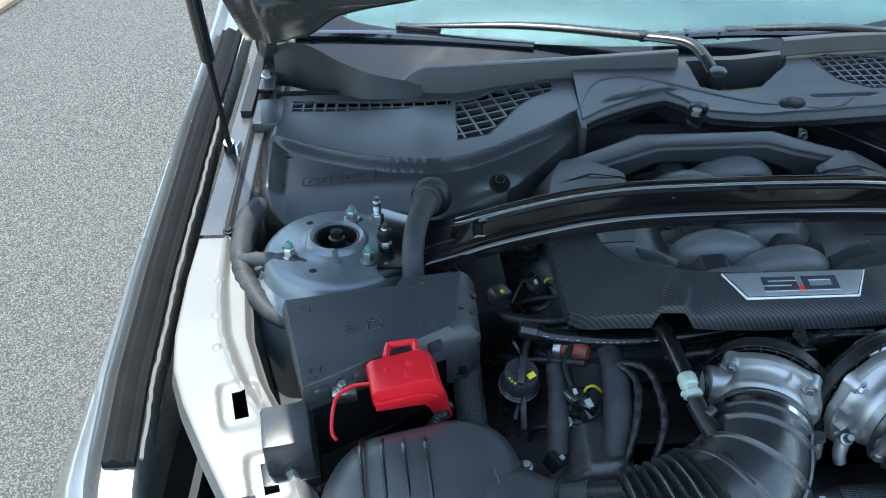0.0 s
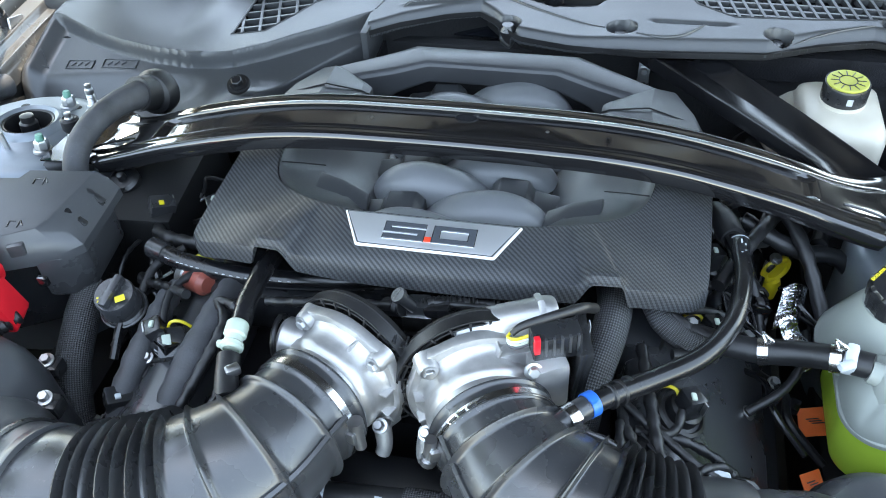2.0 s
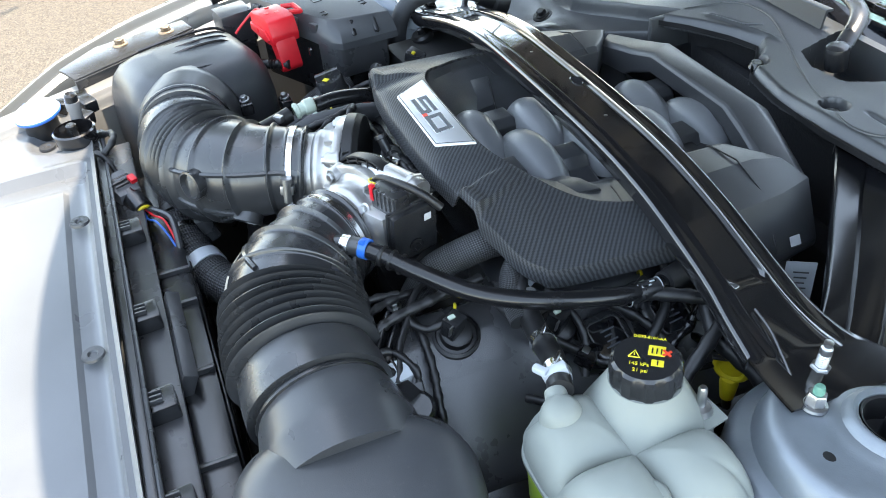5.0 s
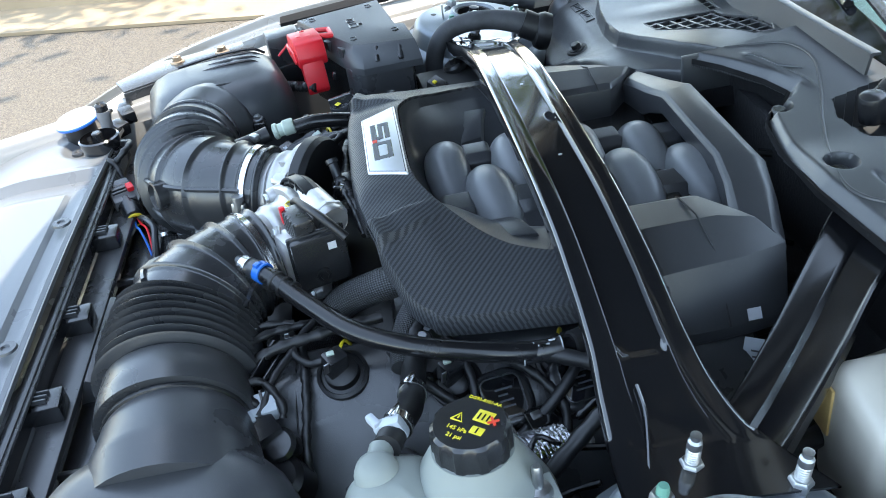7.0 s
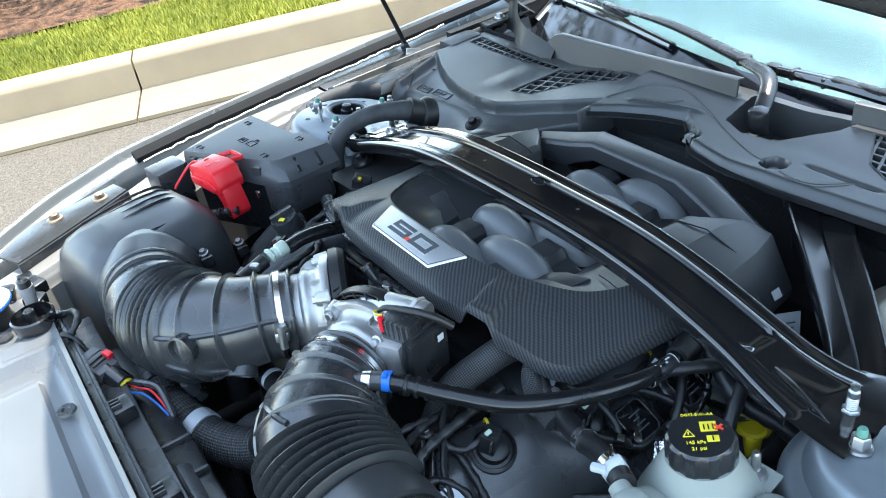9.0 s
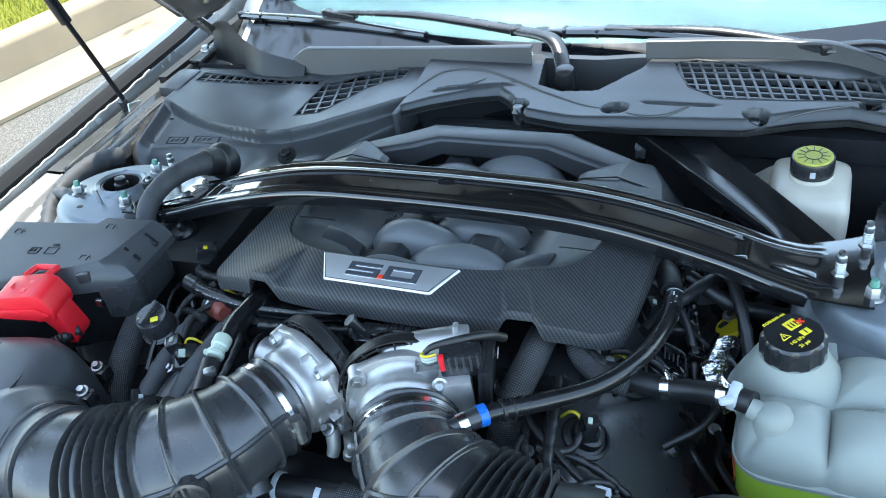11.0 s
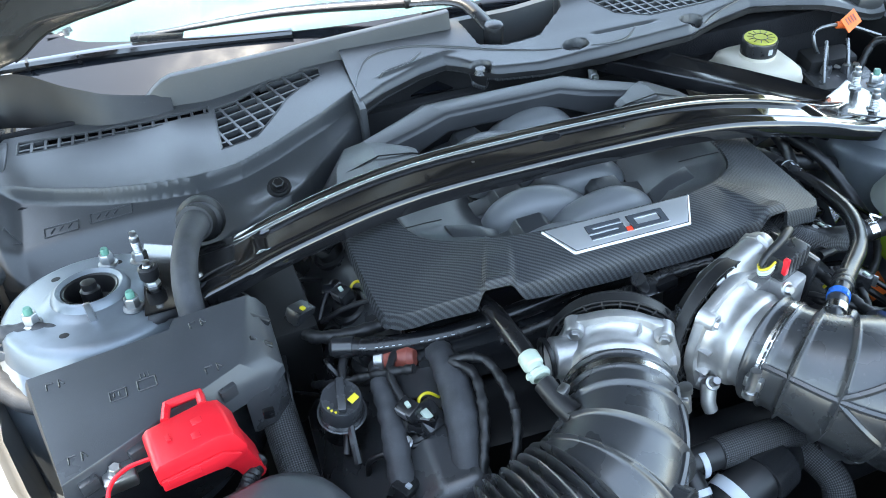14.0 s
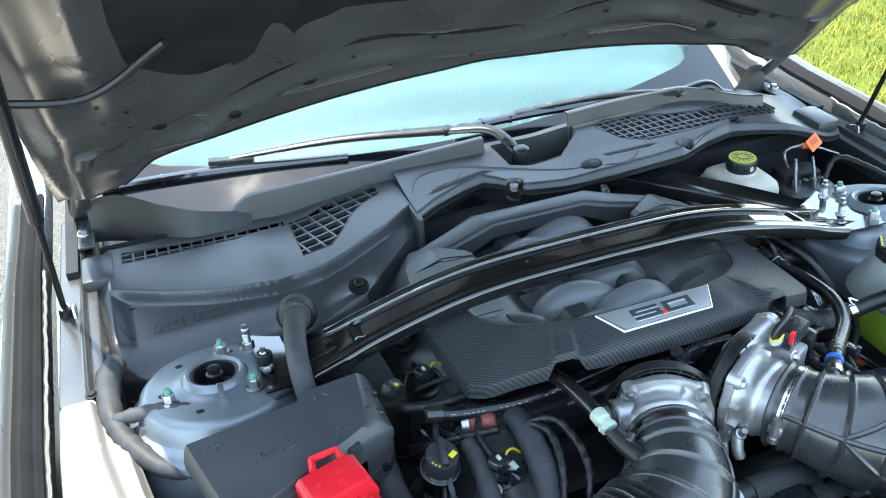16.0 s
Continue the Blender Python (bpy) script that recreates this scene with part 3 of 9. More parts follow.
def apron(sx, y0, y1, n, dz):
    bm = bmesh.new()
    cols = 44
    V = {}
    for i in range(n + 1):
        y = y0 + (y1 - y0) * i / n
        xo, xi = lerp_line(APRON_OUT, y), lerp_line(APRON_IN, y)
        for j in range(cols + 1):
            k = j / cols
            x, yy = xo + (xi - xo) * k, y
            z = 0.800 + 0.012 * y + dz
            q0 = 0.60 + 0.22 * soft(-0.10, -0.46, y)
            z -= 0.008 * soft(q0, q0 + 0.09, k) - 0.003 * math.exp(-((k - q0 + 0.025) / 0.03) ** 2)      # pressed step
            z -= 0.030 * soft(0.08, 0.0, k)                           # rolled outer edge
            z -= 0.016 * soft(0.90, 1.0, k)
            for cx, cy in SLOTS:
                u, v = slot_local(x, yy, cx, cy)
                d = (abs(u / 0.025) ** 5 + abs(v / 0.038) ** 5) ** 0.2
                z -= 0.0050 * soft(1.10, 0.90, d)
                # corners of the grid that lie near the slot's edge slide onto it
                hu, hv, tol = 0.0085, 0.0215, 0.0028
                if abs(u) < hu + tol and abs(v) < hv + tol:
                    if abs(abs(u) - hu) < tol:
                        u = math.copysign(hu, u)
                    if abs(abs(v) - hv) < tol + 0.001:
                        v = math.copysign(hv, v)
                    c, q = math.cos(SLOT_TURN), math.sin(SLOT_TURN)
                    x, yy = cx + c * u - q * v, cy + q * u + c * v
            V[i, j] = (bm.verts.new((sx * x, yy, z)), x, yy)
    for i in range(n):
        for j in range(cols):
            x = sum(V[a][1] for a in ((i, j), (i + 1, j), (i, j + 1), (i + 1, j + 1))) / 4
            y = sum(V[a][2] for a in ((i, j), (i + 1, j), (i, j + 1), (i + 1, j + 1))) / 4
            if any(abs(slot_local(x, y, cx, cy)[0]) < 0.0088 and abs(slot_local(x, y, cx, cy)[1]) < 0.0218 for cx, cy in SLOTS):
                continue
            bm.faces.new((V[i, j][0], V[i + 1, j][0], V[i + 1, j + 1][0], V[i, j + 1][0]))
    # inner drop down to the chassis rail
    low = [bm.verts.new((sx * (V[i, cols][1] - 0.01), V[i, cols][2], 0.62)) for i in range(n + 1)]
    for i in range(n):
        bm.faces.new((V[i, cols][0], V[i + 1, cols][0], low[i + 1], low[i]))
    bmesh.ops.recalc_face_normals(bm, faces=bm.faces)
    return bm


for sx in (-1, 1):
    ap = part("apron", apron(sx, -1.0, -0.028, 240, 0.0), bay_paint, body, "pale painted inner fender apron with two slots")
    # right plate near-black, left plate silver-grey
    part("apron_rear", apron(sx, -0.024, 0.5, 50, 0.003), dark_bay if sx > 0 else hood_inner, body, "rear apron plate, near-black on the right")
    for y in (-0.62, -0.25, -0.12, -0.19):
        x = (lerp_line(APRON_OUT, y) * 0.45 + lerp_line(APRON_IN, y) * 0.55)
        part("spot_weld", lathe([(0.008, 0), (0.006, 0.0015), (0, 0.002)], (sx * x, y, 0.7995 + 0.012 * y), (0, 0, 1), 12), bay_paint, ap)
    hex_bolt((sx * 0.757, -0.036 + 0.02, 0.803), (0, 0, 1), 0.006, 0.004, dark_steel, body)

# bay floor, firewall and rails, all dark; near-black colour stands in for deep shade
part("firewall", joined(box((0, 0.265, 0.645), (1.42, 0.02, 0.28), 0.004), box((0, 0.235, 0.50), (1.0, 0.06, 0.3), 0.02)), felt_grey, body, "dark painted firewall")
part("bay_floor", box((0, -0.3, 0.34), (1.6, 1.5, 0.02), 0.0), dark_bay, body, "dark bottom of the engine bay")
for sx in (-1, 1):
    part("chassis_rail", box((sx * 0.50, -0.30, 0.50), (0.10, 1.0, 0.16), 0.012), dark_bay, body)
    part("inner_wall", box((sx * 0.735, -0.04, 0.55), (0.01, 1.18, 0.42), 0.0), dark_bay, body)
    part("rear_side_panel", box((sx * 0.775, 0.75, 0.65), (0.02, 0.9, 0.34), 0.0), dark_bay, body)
part("front_bumper_skin", loft([[(sx_ * x, y, z) for sx_, x, y, z in row] for row in
     [[(1, -0.30 + 0.6 * k / 10, -1.06 - 0.02 * math.sin(math.pi * k / 10), zz) for k in range(11)] for zz in (0.70, 0.66, 0.5, 0.3)]], False, False), body_paint, body, "painted front bumper skin")


# ---- strut towers ----
def tower(sx):
    c = Vector((sx * 0.587, -0.065, 0.812))
    axis = Vector((-sx * 0.03, 0.14, 1)).normalized()
    th = thing("strut_tower", "blue-grey primed steel strut tower with a round top mount", "strut tower", c, "strut towers")
    prof = [(0.031, -0.03), (0.031, 0.006), (0.034, 0.014), (0.039, 0.017), (0.043, 0.015), (0.047, 0.008), (0.055, 0.005), (0.061, 0.001), (0.094, 0.0), (0.102, -0.003), (0.108, -0.010), (0.111, -0.026), (0.114, -0.034), (0.122, -0.038), (0.130, -0.043), (0.135, -0.054), (0.138, -0.12), (0.150, -0.26)]
    part("tower_top", lathe(prof, c, axis, 48), tower_paint, th)
    part("mount_bowl", lathe([(0.031, -0.012), (0.02, -0.016), (0, -0.016)], c, axis, 24), dark_steel, th, "dark bottom of the mount hole")
    part("strut_rod", lathe([(0.012, -0.016), (0.012, 0.012), (0.009, 0.014), (0.009, 0.022), (0.0, 0.024)], c, axis, 16), dark_steel, th, "black strut rod end")
    part("mount_rubber", lathe([(0.0312, -0.020), (0.0295, -0.018), (0.0290, 0.004), (0.0300, 0.0125), (0.0325, 0.0138)], c, axis, 32), rubber, th, "black rubber inside the mount hole")
    rim = joined(*[tube([c + axis * -0.02 + Vector((sx * 0.10, -0.03, 0)), c + Vector((sx * 0.13, -0.05, -0.10)), c + Vector((sx * 0.13, -0.06, -0.2))], 0.012, 8)])
    part("side_rib", rim, tower_paint, th)
    web = sheet(-0.11, 0.11, -0.16, -0.02, 18, 12, lambda x, y: -0.035 - 0.10 * soft(-0.05, -0.16, y) - 0.05 * abs(x) / 0.11)
    web.transform(Matrix.Translation(c))
    part("front_web", web, tower_paint, th)
    fm = frame_of(axis)
    for a in (20, 80, 200, 260, 320):
        p = c + fm @ Vector((0.075 * math.cos(radians(a)), 0.075 * math.sin(radians(a)), 0.0006))
        part("drain_hole", lathe([(0.006, 0), (0, 0.0004)], p, axis, 12), dark_bay, th)
    for dx, dy in ((0.049, -0.047), (0.017, 0.068), (-0.066, -0.030)):
        p = c + Vector((-sx * dx, dy, -0.14 * dy + 0.001))
        nut = joined(lathe([(0, 0), (0.0125, 0), (0.012, 0.003), (0.009, 0.004)], p, axis, 18), lathe([(0.0092, 0.003), (0.0092, 0.014), (0.008, 0.016), (0, 0.016)], p, axis, 6))
        n = part("mount_nut", nut, zinc, th, "zinc-plated flange nut")
        part("stud_tip", lathe([(0.0052, 0.014), (0.0052, 0.021), (0.004, 0.024), (0, 0.024)], p, axis, 12), green_paint, n, "green paint-marked stud end")
    return th, c, axis


for sx in (-1, 1):
    tower(sx)


def bar_stud(p, axis=(0, 0.1, 1), h=0.044):
    th = thing("threaded_stud", "zinc-plated threaded stud with a flange nut", "stud", p, "strut bar studs")
    p = Vector(p)
    part("nut", joined(lathe([(0, 0), (0.014, 0), (0.0135, 0.003), (0.0095, 0.004)], p, axis, 18), lathe([(0.0098, 0.003), (0.0098, 0.013), (0.008, 0.015), (0, 0.015)], p, axis, 6)), zinc, th)
    part("shank", lathe([(0.0055, 0.01)] + [(0.0055 + 0.0006 * (k % 2), 0.012 + k * 0.0012) for k in range(16)] + [(0.0058, h - 0.008), (0.004, h - 0.006), (0.0045, h - 0.001), (0, h)], p, axis, 12), zinc, th)


for p in ((-0.53, 0.0, 0.800), (0.531, 0.0, 0.797), (-0.515, -0.075, 0.808), (0.502, -0.075, 0.806)):
    bar_stud(p)
part("cap", lathe([(0.010, 0.018), (0.012, 0.022), (0.012, 0.034), (0.009, 0.036), (0, 0.030)], (-0.515, -0.075, 0.808), (0, 0.1, 1), 16), rubber, bpy.data.objects["threaded_stud.002"], "black rubber stud cap")


# ---- strut bar ----
def slab_down(bm, t):
    r = bmesh.ops.extrude_face_region(bm, geom=list(bm.faces))
    bmesh.ops.translate(bm, verts=[g for g in r["geom"] if isinstance(g, bmesh.types.BMVert)], vec=(0, 0, -t))
    bmesh.ops.recalc_face_normals(bm, faces=bm.faces)
    return bm


MID_X = 0.007      # the engine and the bar sit a little off the car's middle line
BAR_FRONT = [(0.0, -0.117, 0.8935), (0.10, -0.117, 0.8925), (0.15, -0.117, 0.891), (0.20, -0.117, 0.887), (0.25, -0.117, 0.8795), (0.30, -0.118, 0.869), (0.34, -0.119, 0.859), (0.38, -0.121, 0.8485), (0.42, -0.126, 0.838), (0.46, -0.130, 0.8285), (0.50, -0.134, 0.821), (0.54, -0.135, 0.818)]
BAR_REAR = [(0.0, -0.034, 0.8935), (0.10, -0.034, 0.8925), (0.15, -0.034, 0.891), (0.20, -0.034, 0.887), (0.25, -0.034, 0.8795), (0.30, -0.033, 0.868), (0.34, -0.033, 0.857), (0.38, -0.031, 0.843), (0.42, -0.025, 0.826), (0.46, -0.012, 0.812), (0.50, 0.008, 0.805), (0.54, 0.030, 0.803)]


def along(table, a):
    """Smooth place on a table of (a, y, z)."""
    k = max(0, min(len(table) - 2, next((i for i in range(len(table) - 1) if a <= table[i + 1][0]), len(table) - 2)))
    t = (a - table[k][0]) / (table[k + 1][0] - table[k][0])
    out = []
    for c in (1, 2):
        p0, p1, p2, p3 = (table[max(0, min(len(table) - 1, k + d))][c] for d in (-1, 0, 1, 2))
        if k == 0:
            p0 = p2
        out.append(0.5 * (2 * p1 + (p2 - p0) * t + (2 * p0 - 5 * p1 + 4 * p2 - p3) * t * t + (3 * p1 - p0 - 3 * p2 + p3) * t ** 3))
    return out


def strut_bar():
    rings = []
    n = 420
    for i in range(n + 1):
        x = -0.532 + 1.064 * i / n
        a = abs(x)
        (yf, zf), (yr, zr) = along(BAR_FRONT, a), along(BAR_REAR, a)
        flat = soft(0.44, 0.53, a)
        groove = 0.0065 * (1 - soft(0.378, 0.396, a))
        corner = 0.0065 * (1 - soft(0.371, 0.389, a))
        dish = 0.0015 * soft(0.405, 0.455, a) * (1 - soft(0.49, 0.53, a))
        drop = 0.017 * (1 - 0.75 * flat) + 0.003
        prof = [(-1.0, -drop), (-1.025, -drop * 0.75), (-1.03, -drop * 0.45), (-1.005, -drop * 0.18), (-0.95, -0.0008), (-0.88, 0.0), (-0.72, -0.0012), (-0.60, -0.0008), (-0.535, -0.0002), (-0.515, 0.0002), (-0.500, -0.0004), (-0.485, -corner * 0.55), (-0.466, -corner), (-0.42, -0.5 * (groove + corner)), (-0.38, -groove),
                (-0.25, -groove - dish * 0.7), (0, -groove - dish), (0.25, -groove - dish * 0.7), (0.38, -groove), (0.42, -0.5 * (groove + corner)), (0.466, -corner), (0.485, -corner * 0.55), (0.500, -0.0004), (0.515, 0.0002), (0.535, -0.0002), (0.60, -0.0008), (0.72, -0.0012), (0.88, 0.0), (0.95, -0.0008), (1.005, -drop * 0.18), (1.03, -drop * 0.45), (1.025, -drop * 0.75), (1.0, -drop)]
        ring = []
        for u, v in prof:
            k = (u + 1) / 2
            y, z = yf + (yr - yf) * k, zf + (zr - zf) * k + v
            if a > 0.462:      # the ends lie on the tower tops
                z = max(z, 0.8165 - 0.14 * (y + 0.065))
            ring.append((x + MID_X, y, z))
        rings.append(ring)
    bm = loft(rings, False, False)
    r = bmesh.ops.extrude_face_region(bm, geom=list(bm.faces))
    bmesh.ops.translate(bm, verts=[g for g in r["geom"] if isinstance(g, bmesh.types.BMVert)], vec=(0, 0, -0.0025))
    bmesh.ops.recalc_face_normals(bm, faces=bm.faces)
    return bm


bar = thing("strut_bar", "gloss black pressed-steel strut tower bar across the engine", "strut bar", (0, -0.05, 0.80))
part("beam", strut_bar(), gloss_black, bar, sharp=60)
# black oval patch stands in for the shade inside the hole
part("access_hole", prism([(0.007 + 0.0125 * math.cos(a * 0.3927), -0.0615 + 0.0062 * math.sin(a * 0.3927)) for a in range(16)], 0.8845, 0.8874, 0.0), felt_and_shade, bar, "dark oval access hole")
part("hole_rim", tube([(0.007 + 0.0128 * math.cos(a * 0.2618), -0.0615 + 0.0066 * math.sin(a * 0.2618), 0.8873) for a in range(25)], 0.0008, 6, raw=True, cap=False), gloss_black, bar)
for x in (0.095, -0.11):
    part("pin_hole", lathe([(0.0025, 0), (0, 0.0005)], (x + MID_X, -0.073, along(BAR_FRONT, abs(x))[1] - 0.0064), (0, 0, 1), 10), zinc, bar)
for sx in (-1, 1):      # pressed slit in the flared end
    part("end_slit", tube([(sx * dx + MID_X, y, along(BAR_FRONT, dx)[1] + dz) for dx, y, dz in ((0.420, -0.093, -0.0005), (0.445, -0.094, 0.0), (0.470, -0.100, 0.0), (0.500, -0.109, -0.001))], 0.0016, 6, 4), gloss_black, bar)
BRACE_L = [(0.440, -0.020), (0.409, 0.013), (0.36, 0.060), (0.319, 0.097), (0.26, 0.150), (0.205, 0.200), (0.165, 0.245)]
BRACE_R = [(0.520, -0.020), (0.485, 0.020), (0.448, 0.060), (0.403, 0.107), (0.349, 0.160), (0.300, 0.215), (0.270, 0.255)]
rings = []
for k, ((ax, ay), (bx, by)) in enumerate(zip(BRACE_L, BRACE_R)):
    z = 0.801 + 0.0042 * k
    rings.append([(ax + (bx - ax) * u, ay + (by - ay) * u, z + dz) for u, dz in ((-0.01, -0.012), (0.0, 0.004), (0.03, 0.006), (0.09, 0.003), (0.42, 0.0015), (0.50, -0.0035), (0.90, -0.0005), (0.96, 0.0022), (1.0, 0.001), (1.01, -0.014))])
brace = loft(rings, False, False)
part("rear_brace", slab_down(brace, 0.003), satin_paint, bar, "satin black diagonal brace to the firewall", sharp=40)

# ---- windscreen ----
def screen_y(x):
    return 0.390 + 0.34 * x * x


def screen(x0, x1, s0, s1, nx, ny, lift=0.0):
    bm = bmesh.new()
    V = [[bm.verts.new((x, screen_y(x) + s * 0.88, 0.820 + s * 0.475 + lift)) for x in [x0 + (x1 - x0) * i / nx for i in range(nx + 1)]] for s in [s0 + (s1 - s0) * j / ny for j in range(ny + 1)]]
    for j in range(ny):
        for i in range(nx):
            bm.faces.new((V[j][i], V[j][i + 1], V[j + 1][i + 1], V[j + 1][i]))
    return bm


def slab(bm, t):
    r = bmesh.ops.extrude_face_region(bm, geom=list(bm.faces))
    bmesh.ops.translate(bm, verts=[g for g in r["geom"] if isinstance(g, bmesh.types.BMVert)], vec=(0, 0, -t))
    bmesh.ops.recalc_face_normals(bm, faces=bm.faces)
    return bm


ws = thing("windscreen", "pale blue tinted windscreen with a black border", "windscreen", (0, 0.5, 0.86), kind="structure")
pane = part("pane", slab(screen(-0.71, 0.71, 0.0, 0.85, 40, 24), 0.005), glass, ws)
pane.visible_shadow = False
border = screen(-0.715, 0.715, 0.0, 1.0, 60, 6, 0.0)
for v in border.verts:
    k = (v.co.y - screen_y(v.co.x)) / 0.88
    s_ = -0.10 + k * (0.058 + 0.028 * abs(v.co.x) ** 2 + 0.05 * soft(0.58, 0.72, abs(v.co.x)) + 0.10)
    v.co.y, v.co.z = screen_y(v.co.x) + s_ * 0.88, 0.820 + s_ * 0.475 + 0.0012
part("border", slab(border, 0.003), frit, ws, "black ceramic border of the glass")
for sx in (-1, 1):
    a, b = sorted((sx * 0.655, sx * 0.715))
    part("side_border", slab(screen(a, b, 0.095, 0.85, 6, 12, -0.008), 0.003), frit, ws, "black ceramic border of the glass")
    part("pillar", loft([[(sx * (0.735 + dx), screen_y(0.73) + s * 0.88 + dy, 0.806 + s * 0.475 + dz) for dx, dy, dz in ((-0.03, 0, 0.0), (0, 0, 0.012), (0.05, 0.03, 0.0), (0.06, 0.06, -0.06), (-0.02, 0.05, -0.05))] for s in (-0.06, 0.2, 0.5, 0.9)]), body_paint, body, "silver-white windscreen pillar")
shade = screen(-0.68, 0.68, 0.03, 0.85, 40, 40, -0.045)
for v in shade.verts:
    v.co.z += 0.006 * math.sin(v.co.y * 55 + 2 * math.sin(v.co.x * 3)) + 0.004 * noise.noise(v.co * 6)
solo("sunshade", slab(shade, 0.003), dash_blue, "pale blue-green folding sunshade behind the windscreen", "sunshade")
decal = thing("decal", "small dark animal-shaped decal on the glass", "decal", (-0.595, 0.5, 0.9))
dy = screen_y(-0.628) + 0.082 * 0.88
dz = 0.820 + 0.082 * 0.475 + 0.0015
for k, (u, w, s, r) in enumerate(((0, 0.040, 0.008, -6), (0.018, 0.014, 0.012, 30), (-0.016, 0.016, 0.008, -35), (0.006, 0.008, 0.014, 5))):
    part("mark", box((-0.628 + u, dy + 0.006 * (k % 3), dz + 0.0033 * (k % 3)), (w, s, 0.001), 0.0003, turn(28, 0, r)), frit, decal)

# ---- cowl ----
RIDGE = [(-0.75, 0.240), (-0.70, 0.222), (-0.641, 0.191), (-0.571, 0.164), (-0.515, 0.151), (-0.45, 0.143), (-0.38, 0.145), (-0.33, 0.160), (-0.25, 0.196), (-0.18, 0.245)]
LEFT_EDGE = [(-0.75, 0.10), (-0.716, 0.083), (-0.68, 0.060), (-0.63, 0.045), (-0.513, 0.032), (-0.43, 0.035), (-0.37, 0.036), (-0.325, 0.045), (-0.29, 0.092), (-0.19, 0.190)]
GRILLE_A = [(-0.695, 0.303), (-0.61, 0.299), (-0.51, 0.302), (-0.408, 0.306), (-0.408, 0.325), (-0.51, 0.325), (-0.61, 0.331), (-0.695, 0.338)]
GRILLE_B = [(-0.401, 0.312), (-0.401, 0.192), (-0.347, 0.195), (-0.316, 0.232), (-0.29, 0.268), (-0.262, 0.288), (-0.228, 0.302), (-0.226, 0.332), (-0.262, 0.345), (-0.296, 0.348), (-0.34, 0.326), (-0.37, 0.314)]


def left_top(x):
    return 0.814 + 0.030 * soft(-0.46, -0.19, x)


def left_height(x, y):
    top = left_top(x)
    d = lerp_line(RIDGE, x) - y
    z = top - 0.025 * soft(0.0, 0.007, d) * soft(-0.735, -0.690, x) - 0.26 * max(0, d - 0.007)
    z -= 0.030 * soft(0.128, 0.085, y) * soft(-0.40, -0.50, x)
    z += 0.022 * math.exp(-(((x + 0.338) / 0.05) ** 2 + ((y - 0.066) / 0.035) ** 2))
    z -= 0.05 * soft(0.020, 0.0, y - lerp_line(LEFT_EDGE, x))
    z -= 0.03 * soft(-0.715, -0.75, x)
    z += 0.004 * soft(0.05, 0.0, abs(x + 0.45)) * soft(0.0, 0.1, -d)
    return z


cowl = thing("windscreen_cowl", "matt grey-black plastic cowl with air grilles below the windscreen", "cowl", (0, 0.25, 0.80))
part("inlet_box", sheet(-0.75, -0.19, 0.02, 0.358, 300, 182, left_height, lambda x, y: y > lerp_line(LEFT_EDGE, x) and not inside(GRILLE_A, x, y) and not inside(GRILLE_B, x, y), 0.004), cowl_plastic, cowl, "moulded inlet box half of the cowl")
front = [(x, lerp_line(LEFT_EDGE, x) + 0.004) for x in [-0.745 + 0.555 * i / 60 for i in range(61)]]
skirt = loft([[(x, y, left_height(x, y + 0.001)), (x, y - 0.004, left_height(x, y) - 0.02), (x, y + 0.002, 0.73 + 0.02 * (x + 0.7)), (x, y + 0.03, 0.64)] for x, y in front], False, False)
part("inlet_front", skirt, cowl_plastic, cowl, "front wall of the inlet box")

RIGHT_EDGE = [(-0.19, 0.186), (-0.145, 0.218), (-0.081, 0.249), (-0.035, 0.261), (-0.012, 0.244), (0.006, 0.223), (0.029, 0.201), (0.06, 0.194), (0.1, 0.186), (0.2, 0.180), (0.36, 0.193), (0.43, 0.222), (0.50, 0.240), (0.56, 0.225), (0.62, 0.200), (0.70, 0.190), (0.75, 0.20)]
GRILLE_C = [(0.235, 0.345), (0.27, 0.285), (0.32, 0.258), (0.42, 0.262), (0.52, 0.272), (0.62, 0.262), (0.645, 0.290), (0.61, 0.340), (0.55, 0.335), (0.48, 0.318), (0.40, 0.330), (0.33, 0.352), (0.27, 0.360)]
WIPER_WELL = [(0.02, 0.36), (0.03, 0.285), (0.07, 0.270), (0.13, 0.275), (0.19, 0.33), (0.20, 0.36)]
CUPS = [(0.011, 0.226, 0.016), (0.17, 0.221, 0.018), (0.375, 0.222, 0.016), (0.525, 0.262, 0.014)]


def right_height(x, y):
    z = 0.846 + 0.004 * soft(0.2, 0.3, y) + 0.012 * soft(0.1, 0.2, x) * soft(0.7, 0.45, x) * 0.6 + 0.010 * soft(0.26, 0.36, y)
    e = y - lerp_line(RIGHT_EDGE, x)
    z -= 0.014 * soft(0.016, 0.0, e)
    z -= 0.035 * soft(0.60, 0.74, x)
    if inside(WIPER_WELL, x, y):
        z -= 0.055
    for cx, cy, r in CUPS:
        z -= 0.020 * soft(1.22, 0.88, math.hypot((x - cx) / r, (y - cy) / (r * 0.8)))
    z += 0.0035 * math.exp(-((y - 0.262 - 0.02 * math.cos(x * 14)) / 0.0035) ** 2) * soft(0.0, -0.03, x) * soft(-0.16, -0.13, x)
    z -= 0.004 * math.exp(-((y - 0.238 - 0.10 * (x - 0.24) ** 2) / 0.003) ** 2) * soft(0.2, 0.22, x) * soft(0.33, 0.3, x)
    return z


